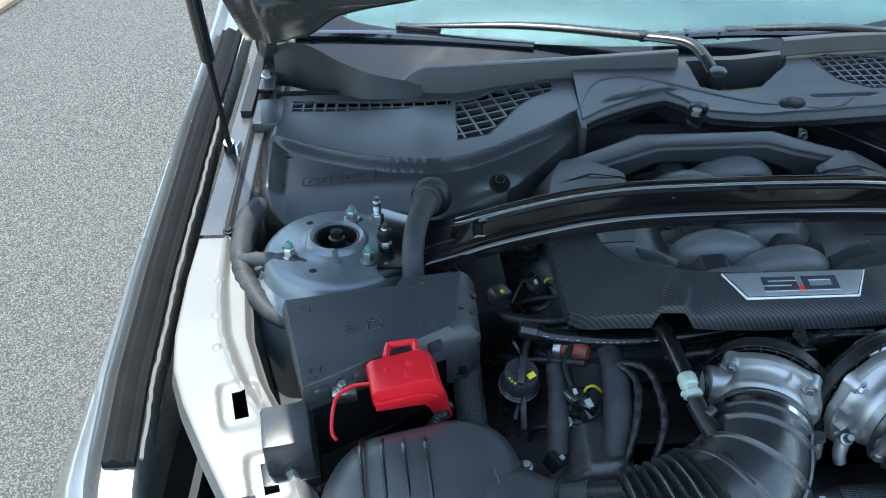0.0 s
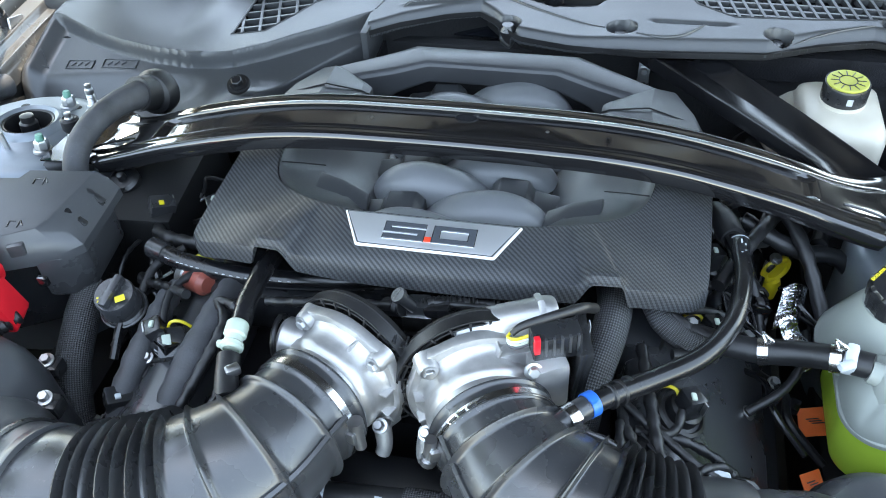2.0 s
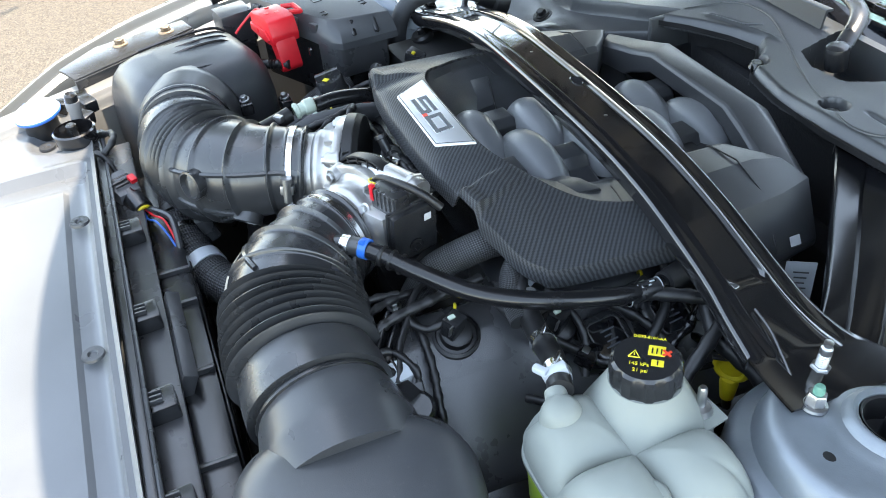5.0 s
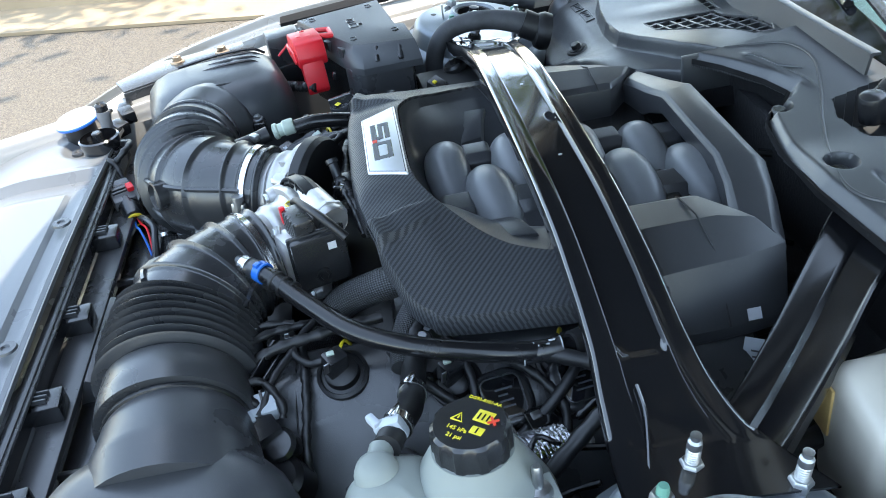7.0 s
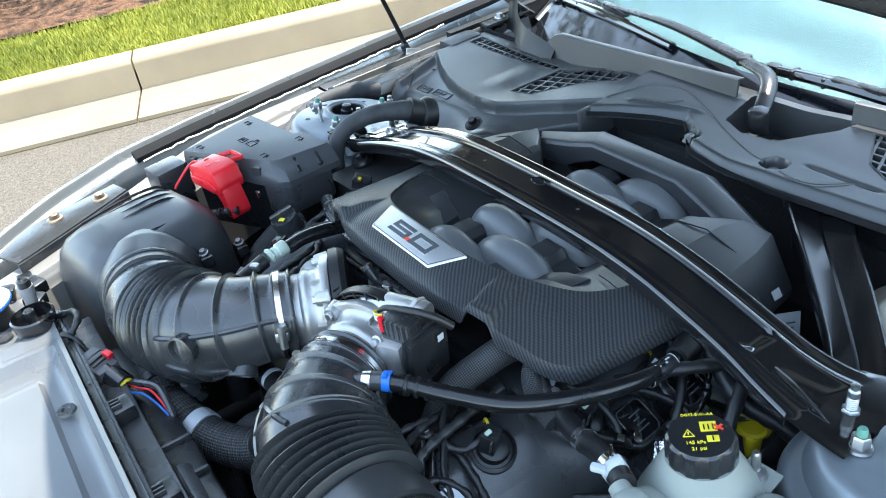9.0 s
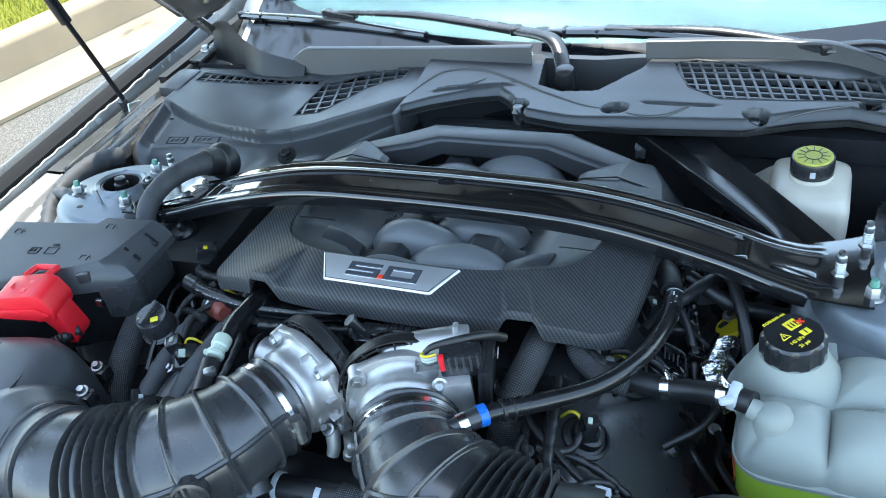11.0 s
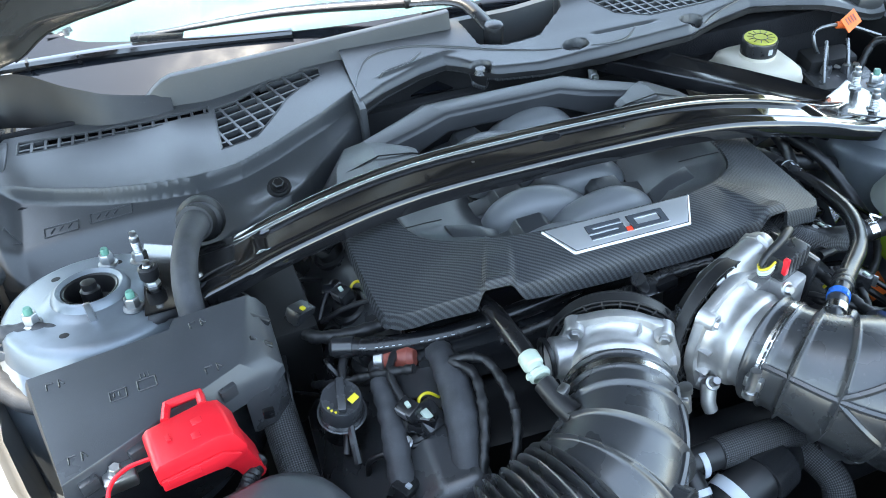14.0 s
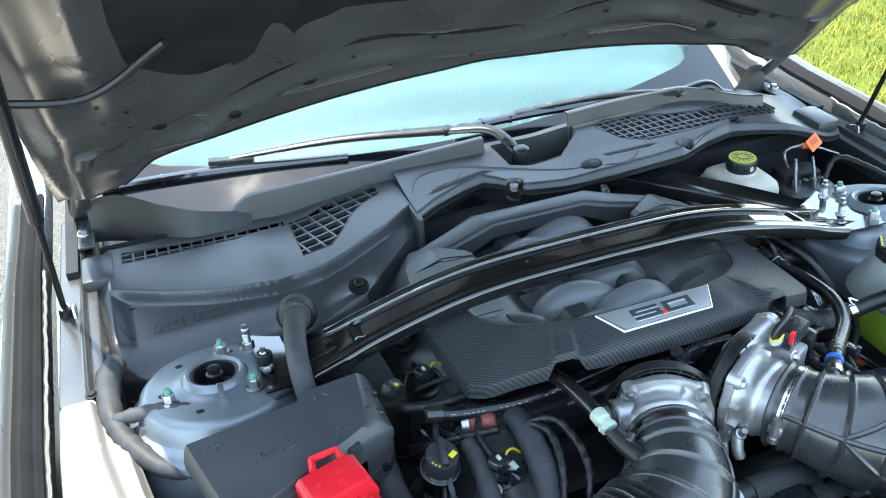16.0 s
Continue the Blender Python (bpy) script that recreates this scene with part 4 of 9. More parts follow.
part("main_panel", sheet(-0.188, 0.75, 0.15, 0.375, 470, 112, right_height, lambda x, y: y > lerp_line(RIGHT_EDGE, x) and not inside(GRILLE_C, x, y), 0.004), cowl_plastic, cowl, "moulded main half of the cowl")
edge = [(x, lerp_line(RIGHT_EDGE, x)) for x in [-0.187 + 0.93 * i / 110 for i in range(111)]]
part("front_lip", loft([[(x, y + 0.003, right_height(x, y + 0.003)), (x, y - 0.001, 0.840 - 0.035 * soft(0.60, 0.74, x)), (x, y - 0.001, 0.832 - 0.035 * soft(0.60, 0.74, x)), (x, y + 0.003, 0.829 - 0.035 * soft(0.60, 0.74, x)), (x, y + 0.016, 0.826 - 0.035 * soft(0.60, 0.74, x))] for x, y in edge], False, False), rubber, cowl, "rubber front lip of the cowl")
part("underside", loft([[(x, y + 0.014, 0.8255 - 0.035 * soft(0.60, 0.74, x)), (x, y + 0.055, 0.815), (x, max(y + 0.060, 0.258), 0.74), (x, 0.254, 0.64)] for x, y in edge], False, False), felt_grey, cowl, "dark felt wall below the cowl edge")
for cx, cy, r in CUPS:
    part("clip_cup", lathe([(r * 0.75, -0.012), (r * 0.55, -0.006), (r * 0.5, -0.004), (0, -0.004)], (cx, cy, 0.846), (0, 0, 1), 20), plastic_fine, cowl, "round push clip in its cup")


CREASES = [([(-0.186, 0.238), (-0.173, 0.273), (-0.145, 0.309), (-0.082, 0.316), (-0.002, 0.286), (0.056, 0.258), (0.119, 0.231), (0.150, 0.220)], 0.0022),
           ([(0.190, 0.206), (0.22, 0.199), (0.247, 0.204), (0.268, 0.222), (0.285, 0.240)], 0.0024),
           ([(-0.146, 0.248), (-0.129, 0.263), (-0.095, 0.272), (-0.066, 0.294)], 0.0030),
           ([(0.395, 0.214), (0.43, 0.232), (0.48, 0.250), (0.50, 0.256)], 0.0022)]
for line, r in CREASES:
    pts = spline([(x, y, 0) for x, y in line], 8)
    part("raised_crease", tube([(p.x, p.y, right_height(p.x, p.y) + 0.0002) for p in pts], [r * (0.35 + 0.65 * math.sin(math.pi * min(1, max(0.0, i / (len(pts) - 1))))) for i in range(len(pts))], 8, raw=True, flat=1.0), cowl_plastic, cowl)


def ribbon(pts, w, d):
    """A flat bar on edge along a short line: width w on top, depth d."""
    rings = []
    for i, p in enumerate(pts):
        p = Vector(p)
        q = Vector(pts[min(i + 1, len(pts) - 1)]) - Vector(pts[max(i - 1, 0)])
        n = Vector((-q.y, q.x, 0)).normalized() * (w / 2)
        rings.append([p + n, p + n - Vector((0, 0, d)), p - n - Vector((0, 0, d)), p - n])
    return loft(rings)


def lattice(poly, height, pitch, slant, depth=0.012):
    """Crossing bars clipped to an outline, each bar a box of its own."""
    xs, ys = [p[0] for p in poly], [p[1] for p in poly]
    bars = []
    for family in (0, 1):
        lo, hi = (min(xs) - 0.1, max(xs) + 0.1) if family == 0 else (min(ys), max(ys))
        k = lo
        while k < hi:
            runs, run = [], None
            for i in range(161):
                s = i / 160
                if family == 0:
                    y = min(ys) + (max(ys) - min(ys)) * s
                    x = k + slant * (y - min(ys))
                else:
                    x = min(xs) + (max(xs) - min(xs)) * s
                    y = k + 0.006 * math.sin(x * 18)
                if inside(poly, x, y):
                    run = (run[0], (x, y)) if run else ((x, y), (x, y))
                elif run:
                    runs.append(run)
                    run = None
            if run:
                runs.append(run)
            for (ax, ay), (bx, by) in runs:
                d = Vector((bx - ax, by - ay, 0))
                if d.length < 0.004:
                    continue
                m = 7 if family else 3
                pts = []
                for q in range(m):
                    x, y = ax + (bx - ax) * q / (m - 1), ay + (by - ay) * q / (m - 1)
                    pts.append((x, y, height(x, y) - 0.0012 - 0.0003 * family))
                bars.append(ribbon(pts, 0.0040, 0.009))
            k += pitch if family == 0 else pitch * 0.80
    return bars


for poly, h, pitch, slant in ((GRILLE_A, lambda x, y: left_top(x), 0.0200, 0.0), (GRILLE_B, lambda x, y: left_top(x), 0.0290, -0.30), (GRILLE_C, lambda x, y: right_height(x, y), 0.0175, -0.35)):
    g = part("grille", lattice(poly, h, pitch, slant)[0], cowl_plastic, cowl, "moulded air grille")
    loop = [(x, y, h(x, y) + 0.0004) for x, y in poly + poly[:1]]
    loop = [Vector(a).lerp(Vector(b), k / 6) for a, b in zip(loop, loop[1:]) for k in range(6)]
    part("grille_rim", tube([(p.x, p.y, h(p.x, p.y) - 0.0006) for p in loop + loop[:1]], 0.0019, 6, raw=True, cap=False), cowl_plastic, g)
    for b in lattice(poly, h, pitch, slant)[1:]:
        part("slat", b, cowl_plastic, g)
# black boxes added so the grille openings read as shaded air space
part("grille_shade", box((-0.45, 0.278, 0.772), (0.54, 0.16, 0.03), 0.0), felt_and_shade, cowl, "black backing that stands in for shade under the grilles")
part("grille_shade", box((0.44, 0.305, 0.79), (0.46, 0.13, 0.04), 0.0), felt_and_shade, cowl, "black backing that stands in for shade under the grilles")

# upright black sheets close off the same shade at the rear
part("grille_shade", box((-0.45, 0.366, 0.785), (0.56, 0.006, 0.065), 0.0), felt_and_shade, cowl, "black backing that stands in for shade under the grilles")
part("grille_shade", box((0.44, 0.374, 0.80), (0.48, 0.006, 0.075), 0.0), felt_and_shade, cowl, "black backing that stands in for shade under the grilles")

part("joint_wall", box((-0.189, 0.272, 0.800), (0.010, 0.19, 0.086), 0.002), cowl_plastic, cowl)
# upright deflectors behind the grilles
def deflector(x0, x1, yfun, hfun, n=40):
    rings = []
    for i in range(n + 1):
        x = x0 + (x1 - x0) * i / n
        y, h, z = yfun(x), hfun(x), 0.832 + 0.05 * max(-0.5, min(0.0, x))
        rings.append([(x, y, z), (x, y + 0.010, z + h), (x, y + 0.013, z + h + 0.0015), (x, y + 0.024, z + h), (x, y + 0.024, z + h - 0.003), (x, y + 0.015, z + h - 0.003), (x, y + 0.013, z + h - 0.006), (x, y + 0.004, z)])
    return loft(rings)


part("deflector", deflector(-0.55, 0.0, lambda x: 0.335 + 0.05 * x * x, lambda x: 0.004 + 0.050 * soft(-0.54, -0.45, x)), cowl_plastic, cowl, "upright rear deflector of the cowl")
part("deflector", deflector(0.19, 0.62, lambda x: 0.352 + 0.03 * math.sin((x - 0.2) * 9) * 0.4 - 0.05 * soft(0.45, 0.62, x), lambda x: 0.062 - 0.022 * soft(0.45, 0.62, x)), cowl_plastic, cowl, "upright rear deflector of the cowl")
for x0, x1 in ((-0.72, -0.20), (0.20, 0.72)):
    part("rear_ledge", sheet(x0, x1, 0.33, 0.62, 26, 24, lambda x, y: 0.772, lambda x, y: y < screen_y(x) - 0.080, 0.003), plastic_fine, cowl, "smooth ledge below the glass")
for sx in (-1, 1):
    flap = sheet(0.46, 0.74, 0.0, 1.0, 30, 12, lambda x, s: (sx * x, 0.335 + 0.10 * soft(0.55, 0.74, x) + 0.02 * s, 0.815 + s * (0.012 + 0.06 * soft(0.47, 0.60, x) + 0.012 * math.sin(x * 30)) - 0.02 * soft(0.5, 0.72, x)), None, 0.003)
    part("corner_flap", flap, rubber, cowl, "curved rubber corner flap")
    part("end_block", box((sx * (0.735 if sx < 0 else 0.715), 0.305 if sx < 0 else 0.245, 0.803 if sx < 0 else 0.822), (0.055, 0.085, 0.03), 0.01), cowl_plastic, cowl)
# moulded warning marks on the inlet box, drawn as bars and outlines
mk = thing("moulded_marks", "raised warning marks on the black inlet box", "marking", (-0.6, 0.1, 0.79))
def mark_at(x, y):
    return Vector((x, y, left_height(x, y) + 0.0008))
tri_pts = [mark_at(-0.728, 0.136), mark_at(-0.694, 0.137), mark_at(-0.713, 0.160), mark_at(-0.728, 0.136)]
part("triangle", tube(tri_pts, 0.0011, 6, raw=True), cowl_plastic, mk)
for x0, x1 in ((-0.662, -0.615), (-0.598, -0.540)):
    part("frame_mark", tube([mark_at(x0, 0.134), mark_at(x1, 0.132), mark_at(x1, 0.147), mark_at(x0, 0.150), mark_at(x0, 0.134)], 0.001, 6, raw=True), cowl_plastic, mk)
    for k in range(3):
        part("bar_mark", tube([mark_at(x0 + 0.008 + k * 0.012, 0.138), mark_at(x0 + 0.014 + k * 0.012, 0.145)], 0.001, 6, raw=True), cowl_plastic, mk)

# bolt ear on the inlet box
ear = thing("cowl_bolt", "dark flanged bolt in the ear of the inlet box", "bolt", (-0.338, 0.064, 0.80))
part("washer", lathe([(0.017, 0), (0.016, 0.003), (0.010, 0.003)], (-0.338, 0.062, 0.820), (0, -0.35, 1), 20), rubber, ear)
hex_bolt((-0.338, 0.061, 0.823), (0, -0.35, 1), 0.008, 0.008, dark_steel, ear, "bolt_head")
ear2 = thing("firewall_stud", "zinc bracket and stud below the cowl edge", "bracket", (0.207, 0.222, 0.76))
part("plate", box((0.207, 0.228, 0.778), (0.016, 0.004, 0.034), 0.003, turn(-15)), zinc, ear2)
hex_bolt((0.207, 0.224, 0.782), (0, -1, 0.3), 0.0055, 0.008, zinc, ear2, "bolt_head")
part("post", tube([(0.207, 0.230, 0.765), (0.207, 0.235, 0.72)], 0.009, 10), rubber, ear2)


# ---- wipers ----
def wiper(name, pivot, elbow, arm_end, blade_a, blade_b):
    th = thing(name, "black windscreen wiper with a flat blade at rest on the glass", "wiper", pivot, "windscreen wipers")
    P = [Vector(p) for p in (pivot, elbow, arm_end, blade_a, blade_b)]
    part("pivot_cap", lathe([(0.0, -0.02), (0.016, -0.02), (0.017, 0.006), (0.015, 0.013), (0.010, 0.016), (0, 0.016)], P[0], (0, -0.15, 1), 24), plastic_fine, th)
    mid = (P[0] + P[1]) / 2 + Vector((0.022 if P[1].x < P[0].x else 0.0, 0.012, 0.016))
    part("arm", tube([P[0], mid, P[1]], [0.013, 0.013, 0.011], 12, 10, flat=0.6), plastic_fine, th)
    part("hinge", box(P[1], (0.022, 0.02, 0.016), 0.004, turn(0, 0, 20)), dark_steel, th)
    q = P[1].lerp(P[2], 0.5) + Vector((0, 0, 0.010))
    part("rod", tube([P[1], q, P[2]], [0.012, 0.010, 0.006], 10, 12, flat=0.7), plastic_fine, th)
    c = P[3].lerp(P[4], 0.45)
    part("blade_joint", box(P[2] - Vector((0, 0, 0.004)), (0.090, 0.017, 0.013), 0.005, turn(0, 0, math.degrees(math.atan2(P[4].y - P[3].y, P[4].x - P[3].x)))), plastic_fine, th)
    sag = Vector((0, 0, 0.006))
    part("blade", tube([P[3], c + sag, P[4]], [0.0085, 0.0125, 0.0085], 8, 16, flat=0.8), gloss_black, th)
    part("rubber_lip", tube([P[3] - Vector((0, 0, 0.008)), c - Vector((0, 0, 0.003)), P[4] - Vector((0, 0, 0.008))], 0.003, 6, 16), rubber, th)
    part("end_clip", box(P[3].lerp(P[4], 0.01), (0.022, 0.015, 0.015), 0.002), dark_steel, th)
    for k in (0.13, 0.30):
        part("spoiler_step", box(P[3].lerp(P[4], k) + sag * (k * 2), (0.006, 0.021, 0.017), 0.002), rubber, th)


wiper("wiper", (0.066, 0.315, 0.853), (-0.049, 0.416, 0.884), (-0.464, 0.518, 0.866), (-0.749, 0.573, 0.832), (-0.245, 0.454, 0.852))
wiper("wiper", (0.568, 0.356, 0.858), (0.458, 0.376, 0.884), (0.150, 0.430, 0.886), (-0.010, 0.436, 0.872), (0.335, 0.424, 0.872))

# ---- hood ----
HA = radians(49)
HD, HN = Vector((0, -math.cos(HA), math.sin(HA))), Vector((0, -math.sin(HA), -math.cos(HA)))
HO = Vector((0, 0.45, 0.87))


def hood_point(u, v, h):
    return HO + Vector((u, 0, 0)) + HD * v + HN * (h - 0.042 * (1 - (u / 0.76) ** 2))


def hood_rear(u):
    return 0.19 - 0.14 * (abs(u) / 0.74) ** 2


def hood_half(v):
    return 0.775 - 0.05 * soft(0.5, 1.3, v) - 0.06 * soft(1.25, 1.45, v)


FELT = [(-0.68, 0.60), (-0.62, 0.50), (-0.53, 0.415), (-0.44, 0.42), (-0.40, 0.50), (-0.36, 0.44), (-0.33, 0.425), (-0.30, 0.50), (-0.1, 0.475), (0.1, 0.475), (0.30, 0.50), (0.33, 0.425), (0.36, 0.44), (0.40, 0.50), (0.44, 0.42), (0.53, 0.415), (0.62, 0.50), (0.68, 0.60), (0.60, 1.12), (0.30, 1.24), (-0.30, 1.24), (-0.60, 1.12)]


def hood_relief(u, v):
    e = v - hood_rear(u)
    b = e - 0.165 + 0.030 * math.cos(u * 11)      # from the seal line
    mid = soft(0.70, 0.60, abs(u))
    h = 0.012 * soft(0.0, 0.015, e)
    h += 0.017 * math.exp(-((b + 0.058) / 0.020) ** 2) * mid * (0.8 + 0.2 * math.sin(u * 23))
    h -= 0.009 * math.exp(-((b + 0.105) / 0.015) ** 2) * mid
    h -= 0.010 * math.exp(-(b / 0.013) ** 2) * mid
    h += 0.022 * soft(0.012, 0.040, b) * mid
    h += 0.006 * math.sin(u * 34) * soft(0.02, 0.05, b) * soft(0.14, 0.09, b)
    h += 0.02 * soft(0.60, 0.66, abs(u)) * soft(0.77, 0.72, abs(u))
    h += 0.012 * math.exp(-((e - 0.07) / 0.012) ** 2 - ((abs(u) - 0.50) / 0.06) ** 2)
    h -= 0.014 * math.exp(-((abs(u) - 0.66) / 0.03) ** 2 - ((v - 0.40) / 0.07) ** 2)
    return h


hood = thing("hood", "raised silver car hood with black felt lining underneath", "car hood", HO)
def hood_sheet(f, nu=120, nv=90):
    bm = bmesh.new()
    V = [[None] * (nu + 1) for _ in range(nv + 1)]
    for j in range(nv + 1):
        for i in range(nu + 1):
            k = -1 + 2 * i / nu
            u0 = k * 0.775
            v = hood_rear(u0) + (1.253 + 0.21 * (1 - k * k) - hood_rear(u0)) * j / nv
            u = k * hood_half(v)
            V[j][i] = bm.verts.new(hood_point(u, v, f(u, v)))
    for j in range(nv):
        for i in range(nu):
            bm.faces.new((V[j][i], V[j][i + 1], V[j + 1][i + 1], V[j + 1][i]))
    return bm


part("inner_panel", hood_sheet(hood_relief, 200, 130), hood_inner, hood, "pressed silver-grey inner hood panel", sharp=70)
part("outer_skin", hood_sheet(lambda u, v: -0.016 - 0.03 * (1 - (u / 0.8) ** 2), 40, 30), body_paint, hood, "silver-white outer hood skin")
felt = prism([(p.x, p.y) for p in spline([(u, v, 0.0) for u, v in FELT], 5)], 0.004, 0.034, 0.006)
bmesh.ops.subdivide_edges(felt, edges=[e for e in felt.edges if abs(e.verts[0].co.x - e.verts[1].co.x) > 0.2], cuts=14)
bmesh.ops.triangulate(felt, faces=[f for f in felt.faces if len(f.verts) > 4])
for v in felt.verts:
    v.co = hood_point(v.co.x, v.co.y, v.co.z)
part("felt_lining", felt, felt_and_shade, hood, "black felt hood lining")
bead = [(u, hood_rear(u) + 0.165 - 0.030 * math.cos(u * 11)) for u in [-0.56 + 1.12 * i / 60 for i in range(61)]]
part("rubber_bead", tube([hood_point(u, v, hood_relief(u, v) + 0.006) for u, v in bead], 0.008, 8, raw=True), rubber, hood, "black rubber seal across the hood rear")
part("bead_lip", tube([hood_point(u, v + 0.013, hood_relief(u, v) + 0.008) for u, v in bead], 0.0045, 8, raw=True), rubber, hood)
hem = [(u, hood_rear(u) + 0.016) for u in [-0.66 + 1.32 * i / 70 for i in range(71)]]
part("hem_line", tube([hood_point(u, v, hood_relief(u, v) + 0.0006) for u, v in hem], 0.0018, 6, raw=True), dark_steel, hood)
rng = random.Random(5)
for k in range(26):
    u, v = rng.uniform(-0.66, 0.66), rng.uniform(0.22, 0.40)
    if v > hood_rear(u) + 0.03:
        part("clip_dot", lathe([(0.0042, 0.0), (0.003, 0.0022), (0, 0.0026)], hood_point(u, v, hood_relief(u, v)), HN, 10), dark_bay, hood)
for u0, u1, v0, v1 in ((-0.42, -0.18, 0.215, 0.245), (0.20, 0.44, 0.245, 0.215), (-0.60, -0.50, 0.225, 0.240)):
    part("pressed_crease", tube([hood_point(u0 + (u1 - u0) * i / 12, v0 + (v1 - v0) * i / 12 + 0.01 * math.sin(i / 12 * math.pi), hood_relief(u0 + (u1 - u0) * i / 12, v0 + (v1 - v0) * i / 12 + 0.01 * math.sin(i / 12 * math.pi)) + 0.0008) for i in range(13)], 0.003, 6, raw=True), hood_inner, hood)
for u, v, r in ((-0.46, 0.24, 0.011), (-0.33, 0.26, 0.013), (-0.58, 0.27, 0.012), (-0.70, 0.42, 0.013), (0.70, 0.42, 0.013), (0.46, 0.24, 0.011), (0.58, 0.27, 0.012), (-0.12, 0.33, 0.006), (0.2, 0.33, 0.006), (-0.62, 0.36, 0.006)):
    part("panel_hole", lathe([(r, 0.0), (r * 0.8, 0.002), (0.0, 0.001)], hood_point(u, v, hood_relief(u, v) + 0.0015), HN, 16), dark_bay, hood)
part("washer_hose", tube([hood_point(-0.78, 0.50, 0.05), hood_point(-0.66, 0.47, 0.06), hood_point(-0.55, 0.55, 0.055)], 0.006, 8), rubber, hood, "thin rubber washer hose")
for sx in (-1, 1):
    h = part("hinge_arm", tube([(sx * 0.755, 0.52, 0.80), (sx * 0.75, 0.46, 0.85), (sx * 0.735, 0.38, 0.93), hood_point(sx * 0.70, 0.24, 0.03)], [0.014, 0.02, 0.018, 0.02], 8, 8, flat=0.4), hood_inner, hood, "painted steel hinge arm")
    part("hinge_plate", box((sx * 0.76, 0.44, 0.815), (0.05, 0.12, 0.006), 0.002), hood_inner, h)
    hex_bolt((sx * 0.755, 0.43, 0.818), (0, 0, 1), 0.008, 0.008, zinc, h)
    foot = Vector((sx * 0.789, 0.200, 0.795))
    top = hood_point(sx * 0.750, 0.62, 0.02)
    st = thing("gas_strut", "thin black gas strut holding the hood up", "gas strut", foot, "gas struts")
    part("rod", tube([foot + Vector((0, 0, 0.015)), foot.lerp(top, 0.45)], 0.005, 10, 2), dark_steel, st)
    part("cylinder", tube([foot.lerp(top, 0.42), top], 0.011, 12, 2), gloss_black, st, "gloss black strut cylinder")
    part("socket", tube([foot + Vector((0, 0, 0.0)), foot + (top - foot).normalized() * 0.035], [0.011, 0.009], 12, 2), plastic_fine, st, "plastic ball socket")
    part("bracket", prism([(-0.03, -0.03), (0.03, -0.03), (0.02, 0.02), (-0.012, 0.03)], 0, 0.004, 0.001, Matrix.Translation(foot - Vector((sx * 0.012, 0, 0.004))) @ turn(90, 0, 90).to_4x4()), zinc, st, "zinc ball-stud bracket")
    part("ball_stud", lathe([(0.005, 0), (0.005, 0.012), (0.008, 0.016), (0, 0.022)], foot - Vector((sx * 0.012, 0, 0)), (sx, 0, 0), 12), zinc, st)

# ---- engine ----
# half outlines from the middle of the front round to the side: x, y, z
RIM_IN = [(0.0, -0.240, 0.8965), (0.050, -0.240, 0.8965), (0.088, -0.238, 0.8955), (0.112, -0.231, 0.8915), (0.134, -0.220, 0.886), (0.157, -0.203, 0.8765), (0.180, -0.182, 0.8655), (0.199, -0.160, 0.8575), (0.211, -0.135, 0.852), (0.219, -0.100, 0.847), (0.224, -0.015, 0.842)]
# outer edge: x, y, lip top z, lip bottom z
RIM_OUT = [(0.0, -0.307, 0.884, 0.861), (0.050, -0.307, 0.884, 0.861), (0.100, -0.304, 0.883, 0.861), (0.130, -0.300, 0.881, 0.860), (0.160, -0.2955, 0.878, 0.857), (0.195, -0.287, 0.872, 0.850), (0.225, -0.2765, 0.861, 0.840), (0.252, -0.266, 0.849, 0.828), (0.269, -0.249, 0.840, 0.818), (0.279, -0.215, 0.833, 0.810), (0.286, -0.015, 0.820, 0.796)]


def even_spline(pts, n):
    """Even points on a smooth curve through pts of any size."""
    out = []
    for i in range(len(pts) - 1):
        p0, p1, p2, p3 = (np.array(pts[max(0, min(len(pts) - 1, i + d))]) for d in (-1, 0, 1, 2))
        if i == 0:
            p0 = p2 * np.array([-1] + [1] * (len(p2) - 1))
        for k in range(n):
            t = k / n
            out.append(0.5 * (2 * p1 + (p2 - p0) * t + (2 * p0 - 5 * p1 + 4 * p2 - p3) * t * t + (3 * p1 - p0 - 3 * p2 + p3) * t ** 3))
    return out + [np.array(pts[-1])]


def notch(x):
    """How far the two hose arches cut up into the lower lip."""
    return 0.027 * (soft(-0.184, -0.172, x) * soft(-0.128, -0.148, x) + soft(0.146, 0.165, x) * soft(0.200, 0.190, x))


